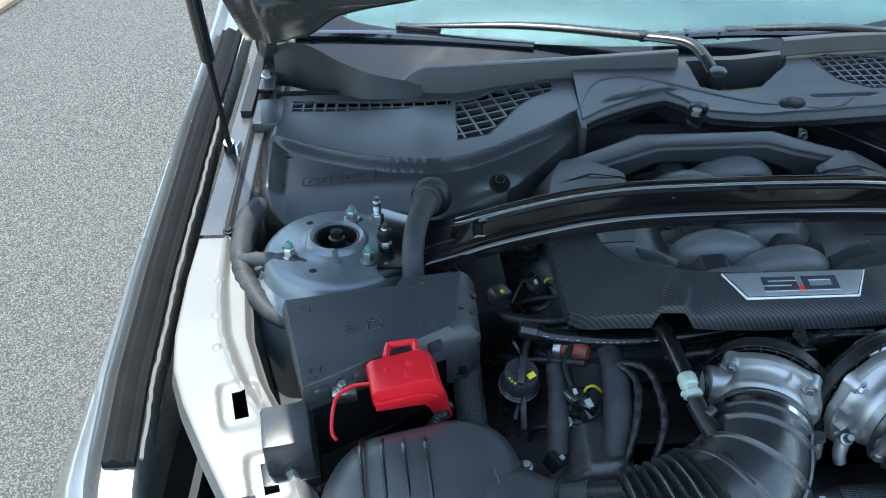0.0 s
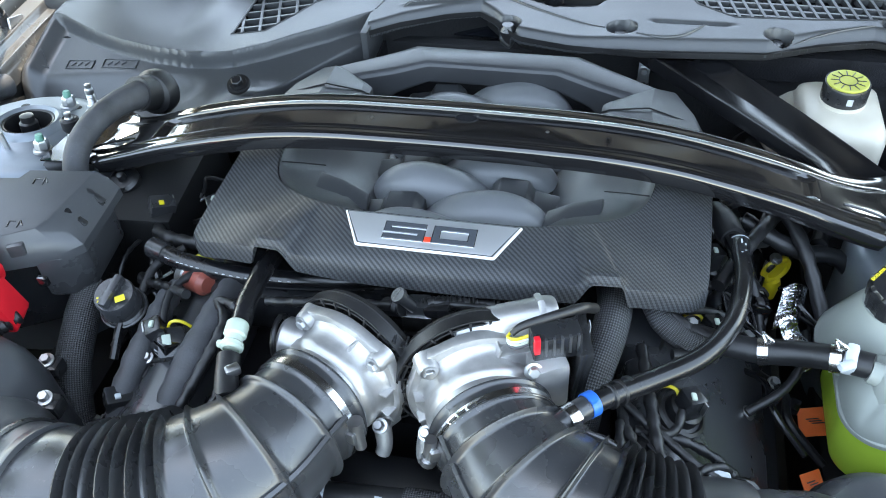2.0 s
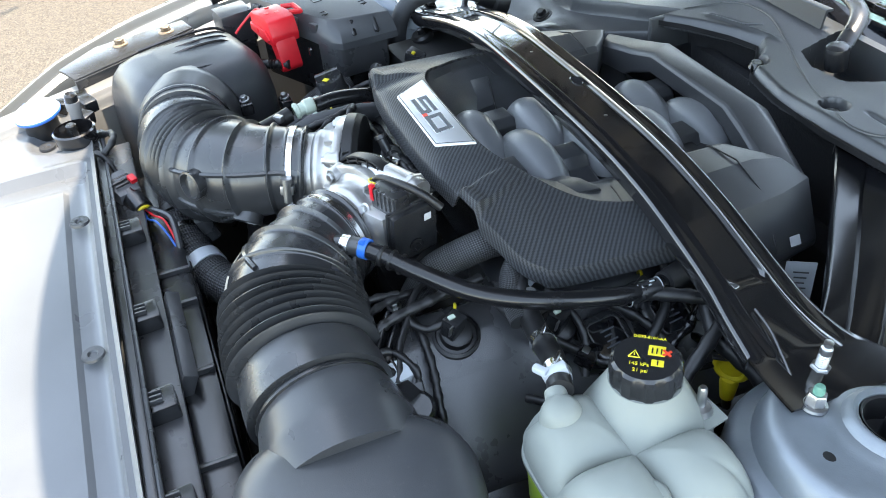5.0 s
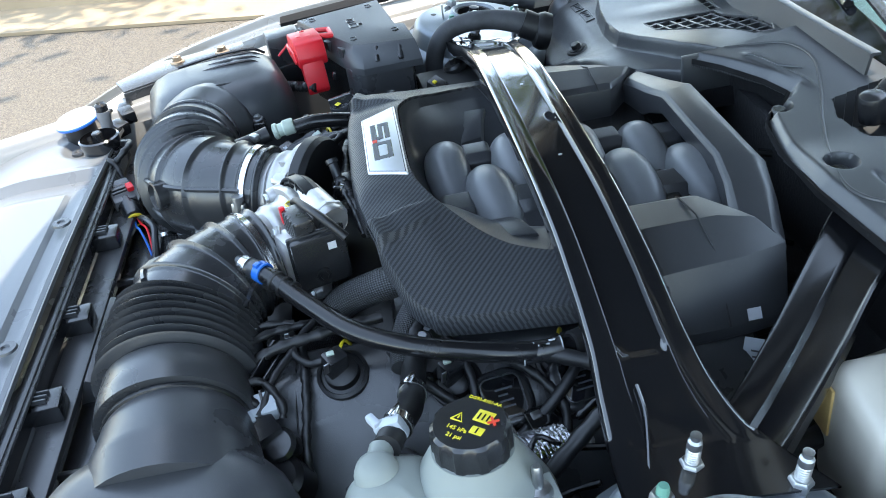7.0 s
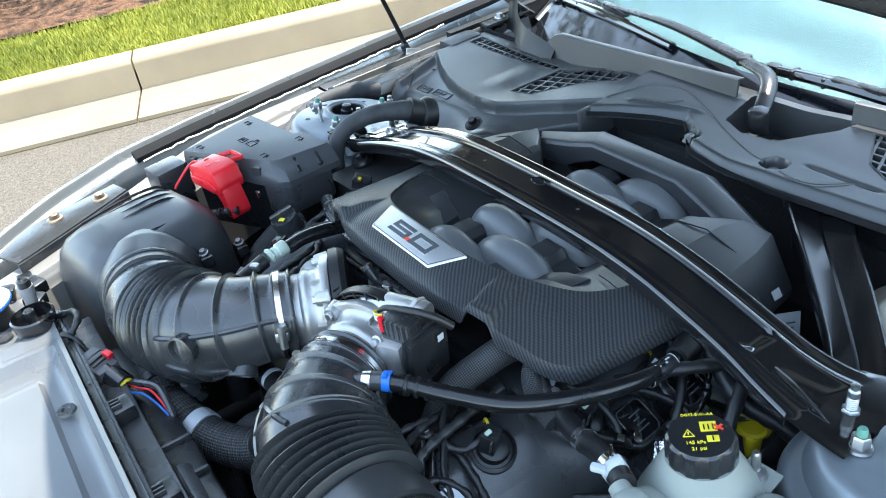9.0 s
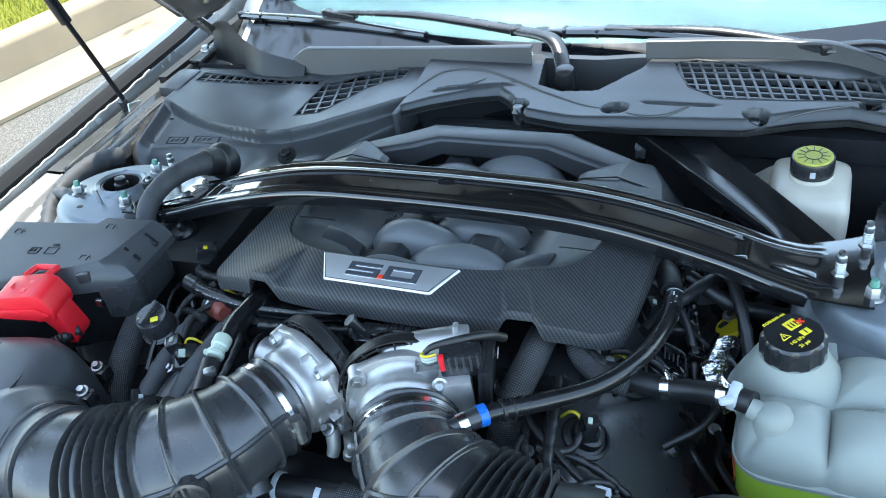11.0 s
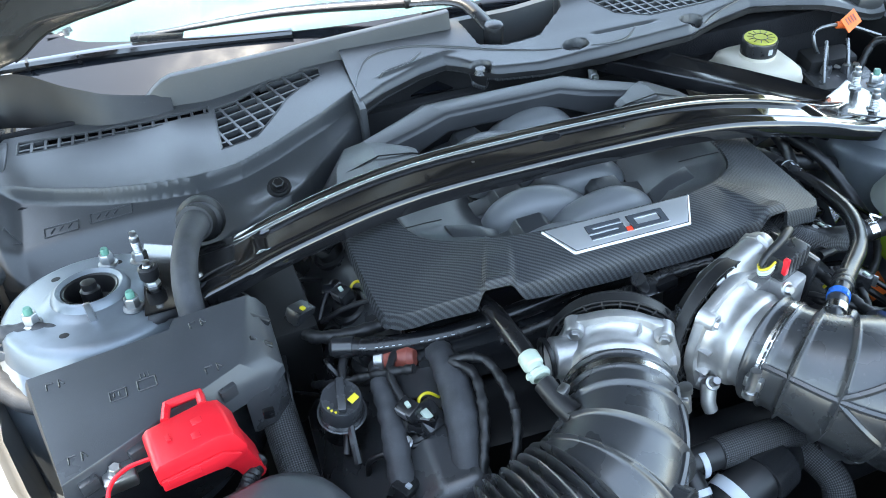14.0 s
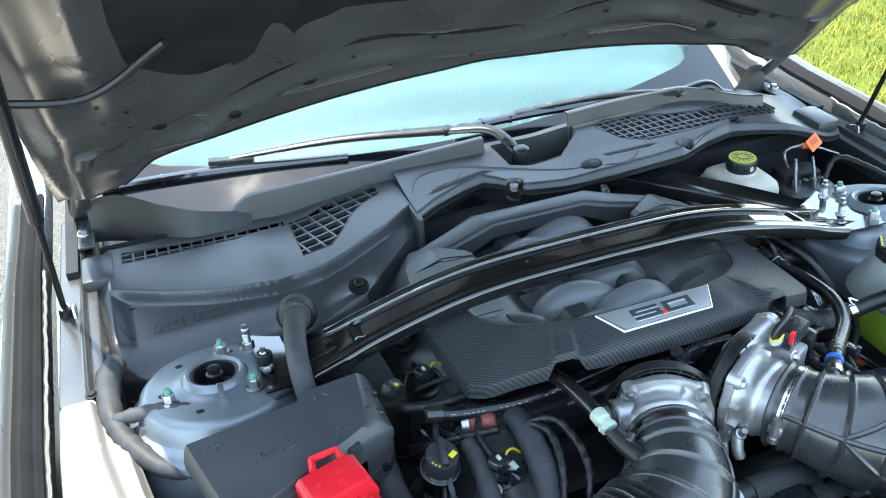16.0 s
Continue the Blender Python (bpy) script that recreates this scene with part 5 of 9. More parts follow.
def cover_shell():
    """Carbon front: a flat band round the recess, a rolled crease and a turned-down lip."""
    half_i, half_o = even_spline(RIM_IN, 14), even_spline(RIM_OUT, 14)
    pairs = [(-1, o, i) for o, i in zip(reversed(half_o), reversed(half_i))][:-1] + [(1, o, i) for o, i in zip(half_o, half_i)]
    rings = []
    for q, (x, y, e, b), (ix, iy, top) in pairs:
        x, ix = q * x, q * ix
        b = b + notch(x)
        d = Vector((x - ix, y - iy, 0)).normalized()
        e2 = max(e, b + 0.004)
        ring = [Vector((ix, iy, top - 0.016)) + d * 0.003, Vector((ix, iy, top - 0.003)) + d * 0.001, Vector((ix, iy, top - 0.0008)) + d * 0.0016]
        for k in (0.05, 0.12, 0.2, 0.28, 0.36, 0.44, 0.52, 0.6, 0.68, 0.75, 0.81, 0.86, 0.90, 0.94, 0.97):
            px, py = ix + (x - ix) * k, iy + (y - iy) * k
            front = soft(0.13, 0.09, abs(px))
            side = 0.85 * k + 0.15 * k ** 6
            lid = 0.42 * k + 0.58 * k ** 9
            fall = (1 - front) * side + front * lid
            crown = 0.0030 * math.exp(-((k - 0.5) / 0.24) ** 2) * soft(0.105, 0.15, abs(px)) * soft(0.25, 0.20, abs(px)) * soft(-0.20, -0.235, py)
            arch = 0.004 * math.exp(-((k - 0.93) / 0.10) ** 2) * notch(px) / 0.027
            ring.append(Vector((px, py, top + (e2 - top) * fall + crown + arch)))
        ring.append(Vector((x, y, e2)))
        ring.append(Vector((x, y, e2 - 0.003)) + d * 0.0016)
        ring.append(Vector((x, y, (e2 + b) / 2)) + d * 0.0028)
        ring.append(Vector((x, y, b)) + d * 0.0035)
        ring.append(Vector((x, y, b - 0.0004)) + d * 0.0018)
        ring.append(Vector((x, y, b)) + d * 0.0002)
        ring.append(Vector((x, y, min(b + 0.012, e2 - 0.004))) - d * 0.004)
        rings.append(ring)
    return loft(rings, False, False)


def cover_top(x, y):
    """Rough height of the shell's sloping sides, for the marks on them."""
    return 0.848 - 0.30 * (abs(x) - 0.222) - 0.02 * soft(-0.16, -0.02, y)


cover = thing("engine_cover", "carbon-weave engine cover with a silver numeral badge", "engine cover", (0, -0.2, 0.80))
part("carbon_shell", cover_shell(), carbon, cover, "satin carbon twill front shell", sharp=40)


def tub():
    """Shallow bowl that starts just under the rim and slopes down to the runners."""
    half = even_spline(RIM_IN, 8)
    line = [(-1, p) for p in reversed(half)][:-1] + [(1, p) for p in half]
    rings = []
    for q, (x, y, z) in line:
        a = soft(0.02, 0.16, abs(x))
        tx, ty, tz = x * 0.42, max(y + 0.030, -0.205 + (y + 0.205) * 0.95), 0.803 - 0.006 * a
        ring = []
        for k in (0.0, 0.02, 0.06, 0.12, 0.2, 0.3, 0.4, 0.5, 0.6, 0.7, 0.8, 0.9, 1.0):
            drop = (1 - a) * k ** 0.45 + a * (0.12 * soft(0.0, 0.05, k) + 0.88 * (0.55 * k + 0.45 * soft(0.55, 0.95, k)))
            ring.append((q * (x + (tx - x) * k), y + (ty - y) * k, z - 0.0045 + (tz - z + 0.0045) * drop))
        rings.append(ring)
    return loft(rings, False, False)


part("inner_tub", tub(), tub_plastic, cover, "plain satin black intake shell in the recess", sharp=35)
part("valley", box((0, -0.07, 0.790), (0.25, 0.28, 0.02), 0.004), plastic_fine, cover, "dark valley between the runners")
for sx in (-1, 1):      # wedge-shaped buttress and a parting line on each sloping side
    wedge = loft([[(sx * 0.100, -0.166, 0.795), (sx * 0.100, -0.164, 0.822), (sx * 0.104, -0.136, 0.824), (sx * 0.104, -0.130, 0.795)],
                  [(sx * 0.128, -0.162, 0.795), (sx * 0.128, -0.160, 0.833), (sx * 0.134, -0.128, 0.835), (sx * 0.136, -0.120, 0.795)],
                  [(sx * 0.164, -0.148, 0.795), (sx * 0.164, -0.148, 0.838), (sx * 0.166, -0.118, 0.836), (sx * 0.168, -0.110, 0.795)]])
    part("buttress", round_edges(wedge, 0.003), tub_plastic, cover, sharp=30)
    part("parting_line", tube([(sx * 0.214, -0.118, 0.8445), (sx * 0.190, -0.110, 0.8385), (sx * 0.165, -0.104, 0.833)], 0.0009, 6, raw=True), dark_bay, cover)
# rear half of the intake shell: boxy shoulders that run into the arch at the back
for sx in (-1, 1):
    rows = (((0.150, -0.022, 0.838), (0.160, -0.022, 0.843), (0.215, -0.022, 0.849), (0.279, -0.022, 0.834), (0.297, -0.022, 0.768)),
            ((0.150, 0.020, 0.837), (0.160, 0.020, 0.842), (0.212, 0.020, 0.847), (0.272, 0.020, 0.831), (0.297, 0.020, 0.767)),
            ((0.150, 0.058, 0.836), (0.160, 0.060, 0.841), (0.210, 0.062, 0.845), (0.263, 0.068, 0.826), (0.295, 0.068, 0.765)),
            ((0.186, 0.086, 0.830), (0.194, 0.092, 0.836), (0.214, 0.104, 0.836), (0.240, 0.126, 0.817), (0.287, 0.110, 0.762)))
    prof = [[(sx * a, b, c) for a, b, c in row] + [(sx * row[4][0], row[4][1], 0.750), (sx * row[0][0], row[0][1], 0.750)] for row in rows]
    part("rear_shoulder", round_edges(loft(prof), 0.004), tub_plastic, cover, "satin black rear shoulder of the intake shell", sharp=16)
    part("seam", tube([(sx * 0.150, 0.040, 0.8370), (sx * 0.160, 0.040, 0.8420), (sx * 0.207, 0.041, 0.8485), (sx * 0.2535, 0.043, 0.8315), (sx * 0.297, 0.044, 0.768)], 0.0011, 6, raw=True), dark_bay, cover)
    for k in range(5):
        part("side_mark", box((sx * 0.2745, 0.012 + k * 0.016, 0.8045 - 0.002 * k), (0.0016, 0.006 + 0.004 * (k % 2), 0.0075), 0.0004, turn(0, sx * -29, 0)), plastic_fine, cover)


def arch():
    half = [[(0.188, 0.086, 0.76), (0.188, 0.086, 0.824), (0.196, 0.094, 0.829), (0.222, 0.118, 0.823), (0.239, 0.127, 0.810), (0.250, 0.122, 0.755)],
            [(0.130, 0.103, 0.798), (0.130, 0.103, 0.829), (0.134, 0.110, 0.835), (0.158, 0.140, 0.832), (0.168, 0.150, 0.820), (0.166, 0.148, 0.790)],
            [(0.086, 0.108, 0.816), (0.086, 0.108, 0.841), (0.089, 0.114, 0.847), (0.106, 0.148, 0.845), (0.114, 0.160, 0.838), (0.114, 0.158, 0.806)]]
    rings = half + [[(-x, y, z) for x, y, z in r] for r in reversed(half)]
    return round_edges(loft(rings), 0.004, 2)


part("rear_arch", arch(), tub_plastic, cover, "raised arch at the back of the intake", sharp=16)
RUN_Y = [-0.192, -0.150, -0.106, -0.064, -0.020, 0.022, 0.064, 0.102]
for i, y in enumerate(RUN_Y):
    q = -1 if i % 2 == 0 else 1
    cx = q * 0.045
    low = 0.039 + 0.008 * soft(-0.150, -0.060, y) + 0.014 * soft(-0.01, 0.07, y)
    pts = [(cx + 0.050 * q, y + 0.008, 0.770), (cx + 0.047 * q, y + 0.008, 0.812), (cx + 0.034 * q, y + 0.005, 0.843), (cx + 0.010 * q, y + 0.001, 0.858), (cx - 0.018 * q, y, 0.857), (cx - 0.045 * q, y + 0.002, 0.845), (cx - 0.066 * q, y + 0.004, 0.822), (cx - 0.080 * q, y + 0.005, 0.78)]
    pts = [(a, b, c - low) for a, b, c in pts]
    part("intake_runner", tube(pts, [0.0255, 0.0270, 0.0285, 0.0292, 0.0292, 0.0285, 0.0270, 0.025], 32, 8), runner_plastic, cover, "rounded satin grey intake runner")
    # flat-topped block that each runner runs into
    bx = -q
    blk = loft([[(bx * xx, y + w, z) for w, z in ((-h, 0.77), (-h, zt - 0.004), (-h + 0.004, zt), (h - 0.004, zt), (h, zt - 0.004), (h, 0.77))] for xx, zt, h in ((0.036, 0.862 - low, 0.0185), (0.046, 0.872 - low, 0.0190), (0.078, 0.870 - low, 0.0190), (0.086, 0.856 - low, 0.0190), (0.115, 0.850 - low, 0.0190), (0.118, 0.785, 0.0185))])
    part("runner_block", round_edges(blk, 0.002), tub_plastic, cover, "flat-topped block beside a runner", sharp=30)

# badge
BZ = 0.8945
outline = [(-0.091, -0.2435), (0.092, -0.2435), (0.070, -0.2885), (-0.069, -0.2885)]


def badge_tilt(bm):
    bm.transform(Matrix.Translation((0, -0.266, BZ)) @ turn(4.0).to_4x4() @ Matrix.Translation((0, 0.266, -BZ)))
    return bm


badge = part("badge", badge_tilt(prism(outline, BZ - 0.006, BZ + 0.0020, 0.003, None, 3)), badge_silver, cover, "silver-edged badge frame")
line = [(x * 0.972, -0.266 + (y + 0.266) * 0.93) for x, y in outline]
part("badge_line", badge_tilt(prism(line, BZ, BZ + 0.0023, 0.003, None, 2)), badge_grey, badge, "thin dark outline of the badge")
inner = [(x * 0.958, -0.266 + (y + 0.266) * 0.885) for x, y in outline]
part("badge_face", badge_tilt(prism(inner, BZ, BZ + 0.0027, 0.003, None, 2)), badge_silver, badge, "matt silver badge face")


def digit(boxes, dx, size, z0, z1):
    bms = []
    for x0, y0, x1, y1 in boxes:
        bms.append(prism([(dx + x0 * size, -0.2775 + y0 * size), (dx + x1 * size, -0.2775 + y0 * size), (dx + x1 * size, -0.2775 + y1 * size), (dx + x0 * size, -0.2775 + y1 * size)], z0, z1, 0.0))
    return badge_tilt(joined(*bms))


FIVE = [(0, 0, 1.9, 0.25), (1.62, 0.25, 1.9, 0.42), (0, 0.42, 1.9, 0.62), (0, 0.62, 0.28, 0.78), (0, 0.78, 1.9, 1.0)]
ZERO = [(0, 0, 1.95, 0.24), (0, 0.24, 0.30, 0.78), (1.65, 0.24, 1.95, 0.78), (0, 0.78, 1.95, 1.0)]
for shape, dx in ((FIVE, -0.0435), (ZERO, 0.0060)):
    part("digit_edge", digit([(x0 - 0.035, y0 - 0.035, x1 + 0.035, y1 + 0.035) for x0, y0, x1, y1 in shape], dx, 0.0215, BZ + 0.0022, BZ + 0.0034), steel, badge, "bright edge of a numeral")
    part("digit", digit(shape, dx, 0.0215, BZ + 0.0022, BZ + 0.0040), badge_grey, badge, "dark grey block numeral")
part("digit_dot", digit([(0, 0, 0.30, 0.26)], -0.0015, 0.0215, BZ + 0.0022, BZ + 0.0042), red_ink, badge, "red decimal point")
# sunk lettering on the sides of the cover is a maker's mark: plain bars
for sx in (-1, 1):
    for k in range(9):
        y = -0.150 + k * 0.0112
        z = cover_top(sx * 0.262, y) - 0.0142
        part("side_mark", box((sx * 0.262, y, z), (0.0085, 0.0030 + 0.0035 * (k % 2), 0.0016), 0.0004, turn(0, sx * 24, 0)), plastic_fine, cover)
    for dx in (0.250, 0.275):
        part("side_line", tube([(sx * dx, -0.160, cover_top(sx * dx, -0.16) - 0.007 - 0.5 * (dx - 0.25)), (sx * dx, -0.055, cover_top(sx * dx, -0.055) - 0.007 - 0.5 * (dx - 0.25))], 0.0008, 6, 6), plastic_fine, cover)
part("label", box((0.2935, 0.070, 0.776), (0.001, 0.014, 0.012), 0.0, turn(0, -30, 0)), white_ink, cover, "small pale sticker")

cover.location.x += MID_X
# engine block under everything
block = thing("engine_block", "dark engine block with black plastic cam covers", "engine", (0, -0.1, 0.36))
part("crankcase", box((0, -0.10, 0.55), (0.42, 0.56, 0.36), 0.03), dark_steel, block)
part("intake_base", box((0, -0.09, 0.765), (0.50, 0.40, 0.06), 0.02), plastic_fine, block)
for sx in (-1, 1):
    rings = []
    for y in (-0.455, -0.44, -0.30, -0.1, 0.06, 0.08):
        k = 0.012 if y in (-0.455, 0.08) else 0.0
        rings.append([(sx * x, y, z - k) for x, z in ((0.205, 0.70), (0.212, 0.768), (0.230, 0.782), (0.265, 0.776), (0.300, 0.745), (0.345, 0.695), (0.375, 0.645), (0.375, 0.58), (0.25, 0.56))])
    part("cam_cover", round_edges(loft(rings), 0.006), plastic, block, "black plastic cam cover")
    part("cover_flange", box((sx * 0.37, -0.19, 0.63), (0.05, 0.56, 0.016), 0.004, turn(0, sx * 42, 0)), plastic_fine, block)
    for y in (-0.357, -0.245, -0.14, -0.03):
        c = Vector((sx * (0.267 if y < -0.3 else 0.292), y + 0.008, 0.774 if y < -0.3 else 0.756))
        ax = (sx * 0.5, -0.05, 1)
        cl = part("plug_boot", lathe([(0.027, -0.004), (0.027, 0.002), (0.0235, 0.004), (0.022, 0.001), (0.0185, 0.002), (0.0175, 0.012), (0.013, 0.015), (0, 0.015)], c, ax, 28), rubber, block, "round ribbed coil boot")
        part("coil_plug", box(c + Vector((sx * 0.006, -0.004, 0.022)), (0.019, 0.022, 0.026), 0.003, turn(0, sx * 14, 32)), plastic_fine, cl)
        part("coil_face", box(c + Vector((sx * 0.016, -0.008, 0.026)), (0.002, 0.014, 0.014), 0.0005, turn(0, sx * 14, 32)), zinc, cl)
        part("lock_tab", box(c + Vector((sx * 0.008, -0.006, 0.036)), (0.005, 0.008, 0.003), 0.001, turn(0, sx * 14, 12)), mint_plastic, cl)
        part("plug_wire", tube([c + Vector((-sx * 0.003, 0, 0.020)), c + Vector((-sx * 0.008, 0.004, 0.030)), c + Vector((-sx * 0.018, 0.008, 0.028)), c + Vector((-sx * 0.03, 0.012, 0.012))], 0.0018, 6), yellow_plastic, cl)
    for y in (-0.41, -0.28, -0.12, 0.02):
        hex_bolt((sx * 0.347, y, 0.694), (sx * 0.7, 0, 0.7), 0.0055, 0.006, zinc, block)
part("timing_cover", box((0, -0.44, 0.60), (0.46, 0.06, 0.26), 0.02), dark_steel, block, "dark front timing cover")
def inlet_mouth(c, ax):
    """Black ribbed plate round one throttle: rings joined by spokes over a dark dish."""
    m = frame_of(ax)
    plate = part("inlet_plate", lathe([(0.0, -0.040), (0.071, -0.040), (0.075, -0.033), (0.073, -0.029), (0.0, -0.029)], c, ax, 48), dark_bay, block, "ribbed black intake mouth plate")
    for r in (0.0690, 0.0740):
        part("inlet_ring", lathe([(r - 0.0010, -0.032), (r - 0.0010, -0.020), (r + 0.0010, -0.020), (r + 0.0010, -0.032)], c, ax, 48), rubber, plate)
    for a in range(0, 360, 15):
        d = m @ Vector((math.cos(radians(a)), math.sin(radians(a)), 0))
        part("inlet_rib", box(c + d * 0.0660 - ax * 0.025, (0.016, 0.0020, 0.012), 0.0005, m @ Matrix.Rotation(radians(a), 3, "Z")), rubber, plate)


inlet_mouth(Vector((-0.056, -0.386, 0.814)), Vector((-0.42, -0.90, 0.04)).normalized())
inlet_mouth(Vector((0.079, -0.392, 0.822)), Vector((0.42, -0.90, 0.04)).normalized())
for k in range(9):
    part("mouth_web", box((0.012, -0.381, 0.772 + k * 0.0115), (0.034, 0.008, 0.0022), 0.0006), plastic_fine, block)
for x in (0.000, 0.012, 0.024):
    part("mouth_web", box((x, -0.381, 0.820), (0.0024, 0.009, 0.104), 0.0006), plastic_fine, block)
part("rail_pipe", tube([(-0.12, -0.345, 0.80), (0.0, -0.35, 0.792), (0.12, -0.345, 0.80)], 0.010, 10), dark_steel, block)


# ---- throttle bodies ----
def throttle(sx):
    c = Vector((sx * 0.071, -0.380 if sx < 0 else -0.389, 0.814))
    ax = Vector((sx * 0.42, -0.90, 0.04)).normalized()
    th = thing("throttle_body", "cast aluminium throttle body with bolted flange", "throttle body", c - Vector((0, 0, 0.05)), "throttle bodies")
    part("bore", lathe([(0.034, -0.016), (0.0600, -0.016), (0.0590, -0.006), (0.0565, -0.003), (0.0540, 0.000), (0.0530, 0.010), (0.0540, 0.013), (0.0540, 0.018), (0.0525, 0.021), (0.0500, 0.024), (0.0500, 0.050), (0.047, 0.052), (0.040, 0.052)], c, ax, 56), cast_alu, th, "smooth round cast body")
    m = frame_of(ax)
    lobes = []
    for i in range(96):
        a = 2 * math.pi * i / 96
        r = 0.0660 + 0.0065 * math.exp(-((((a / (math.pi / 2)) % 1) - 0.5) / 0.12) ** 2)
        lobes.append((r * math.cos(a), r * math.sin(a)))
    mm = Matrix.Translation(c) @ m.to_4x4()
    part("flange", prism(lobes, -0.018, -0.006, 0.0022, mm), cast_alu, th, "four-lobed cast flange")
    for a in (45, 135, 225, 315):
        d = m @ Vector((math.cos(radians(a)), math.sin(radians(a)), 0))
        p = c + d * 0.0630
        boss = part("bolt_boss", lathe([(0.0118, -0.016), (0.0104, -0.007), (0.0096, -0.001), (0.0088, 0.001), (0, 0.001)], p, ax, 20), cast_alu, th)
        hex_bolt(p, ax, 0.0055, 0.005, zinc, th)
    for a in (12, 70, 168, 196, 250, 288, 344):      # a few casting ribs
        d = m @ Vector((math.cos(radians(a)), math.sin(radians(a)), 0))
        part("cast_rib", box(c + d * 0.0570 + ax * -0.001, (0.010, 0.0026, 0.014), 0.001, m @ Matrix.Rotation(radians(a), 3, "Z")), cast_alu, th)
    # long drain bosses below the inner edge
    inner = -sx
    p = c + (m @ Vector((inner * -sx * 0.0, 0, 0))) + Vector((-sx * 0.044, -0.030, -0.030))
    part("drain_boss", tube([p, p + Vector((-sx * 0.003, -0.009, -0.020)), p + Vector((-sx * 0.001, -0.014, -0.030))], [0.009, 0.008, 0.0075], 14, 4), cast_alu, th)
    hex_bolt(p + Vector((0, -0.006, 0.004)), (0, -0.5, 0.9), 0.005, 0.012, zinc, th)
    if sx > 0:
        r = turn(0, 0, 24)
        mot = part("motor_housing", tube([(0.046, -0.362, 0.863), (0.052, -0.360, 0.864), (0.090, -0.346, 0.867), (0.126, -0.332, 0.869), (0.131, -0.330, 0.869)], [0.014, 0.0175, 0.0185, 0.0185, 0.016], 28, 4), cast_alu, th, "rounded cast motor housing")
        part("end_flange", lathe([(0.0, -0.003), (0.0205, -0.003), (0.0215, 0.0), (0.0205, 0.003), (0.0, 0.003)], (0.120, -0.334, 0.869), (0.9, 0.38, 0.02), 8), cast_alu, mot)
        part("housing_side", box((0.104, -0.356, 0.844), (0.066, 0.044, 0.044), 0.008, r), cast_alu, th)
        part("cast_foot", box((0.132, -0.378, 0.835), (0.034, 0.030, 0.060), 0.006, turn(0, 0, 28)), cast_alu, th)
        hex_bolt((0.121, -0.392, 0.862), (0.3, -0.8, 0.4), 0.0055, 0.006, zinc, th)
        gear = part("gear_cover", box((0.157, -0.350, 0.842), (0.012, 0.058, 0.066), 0.004, turn(0, 6, 14)), plastic_fine, th, "black gear cover with a code plate")
        part("gear_rim", box((0.152, -0.351, 0.842), (0.005, 0.063, 0.071), 0.003, turn(0, 6, 14)), plastic_fine, gear)
        part("code_plate", box((0.1650, -0.334, 0.862), (0.0008, 0.009, 0.009), 0.0, turn(0, 6, 14)), white_ink, gear)
        part("code_plate", box((0.1645, -0.356, 0.850), (0.0008, 0.018, 0.0022), 0.0, turn(0, 6, 14)), white_ink, gear)
        hex_bolt((0.163, -0.350, 0.826), (1, 0.2, 0), 0.005, 0.003, dark_steel, gear)
        plug = part("connector", box((0.137, -0.366, 0.876), (0.044, 0.022, 0.030), 0.003, turn(0, 0, 22)), plastic_fine, th, "black connector with a ribbed face")
        for k in range(5):
            part("connector_rib", box((0.130 + k * 0.0068, -0.3795 + k * 0.0027, 0.880), (0.0025, 0.004, 0.022), 0.0006, turn(0, 0, 22)), plastic, plug)
        part("lock", box((0.1225, -0.3815, 0.884), (0.0055, 0.006, 0.020), 0.001, turn(0, 0, 22)), red_plastic, plug, "red connector lock")
        for k, mt in enumerate((yellow_plastic, white_plastic, mint_plastic, plastic)):
            part("wire", tube([(0.114, -0.375, 0.888 - k * 0.004), (0.104, -0.379, 0.886 - k * 0.004), (0.096, -0.376, 0.884 - k * 0.003), (0.099, -0.368, 0.884)], 0.0014, 6), mt, th)
        part("sleeve", tube([(0.099, -0.372, 0.884), (0.108, -0.366, 0.890), (0.135, -0.352, 0.893), (0.156, -0.336, 0.888), (0.168, -0.318, 0.870)], [0.003, 0.0038, 0.0045, 0.005, 0.005], 10), rubber, th, "taped wire sleeve")
    else:
        part("sensor_drum", lathe([(0.0, -0.02), (0.022, -0.02), (0.022, 0.016), (0.018, 0.02), (0.0, 0.02)], (-0.118, -0.360, 0.828), (-1, 0.1, 0.1), 24), cast_alu, th, "cast drum at the side")
        part("sensor_ring", tube([Vector((-0.140, -0.358, 0.830)) + Vector((0, 0.021 * math.cos(a * 0.5236), 0.021 * math.sin(a * 0.5236))) for a in range(13)], 0.0028, 8, raw=True, cap=False), dark_steel, th)
    return th


for sx in (-1, 1):
    throttle(sx).location += Vector((0.015, -0.006, 0.0) if sx < 0 else (0.008, -0.003, 0.008))


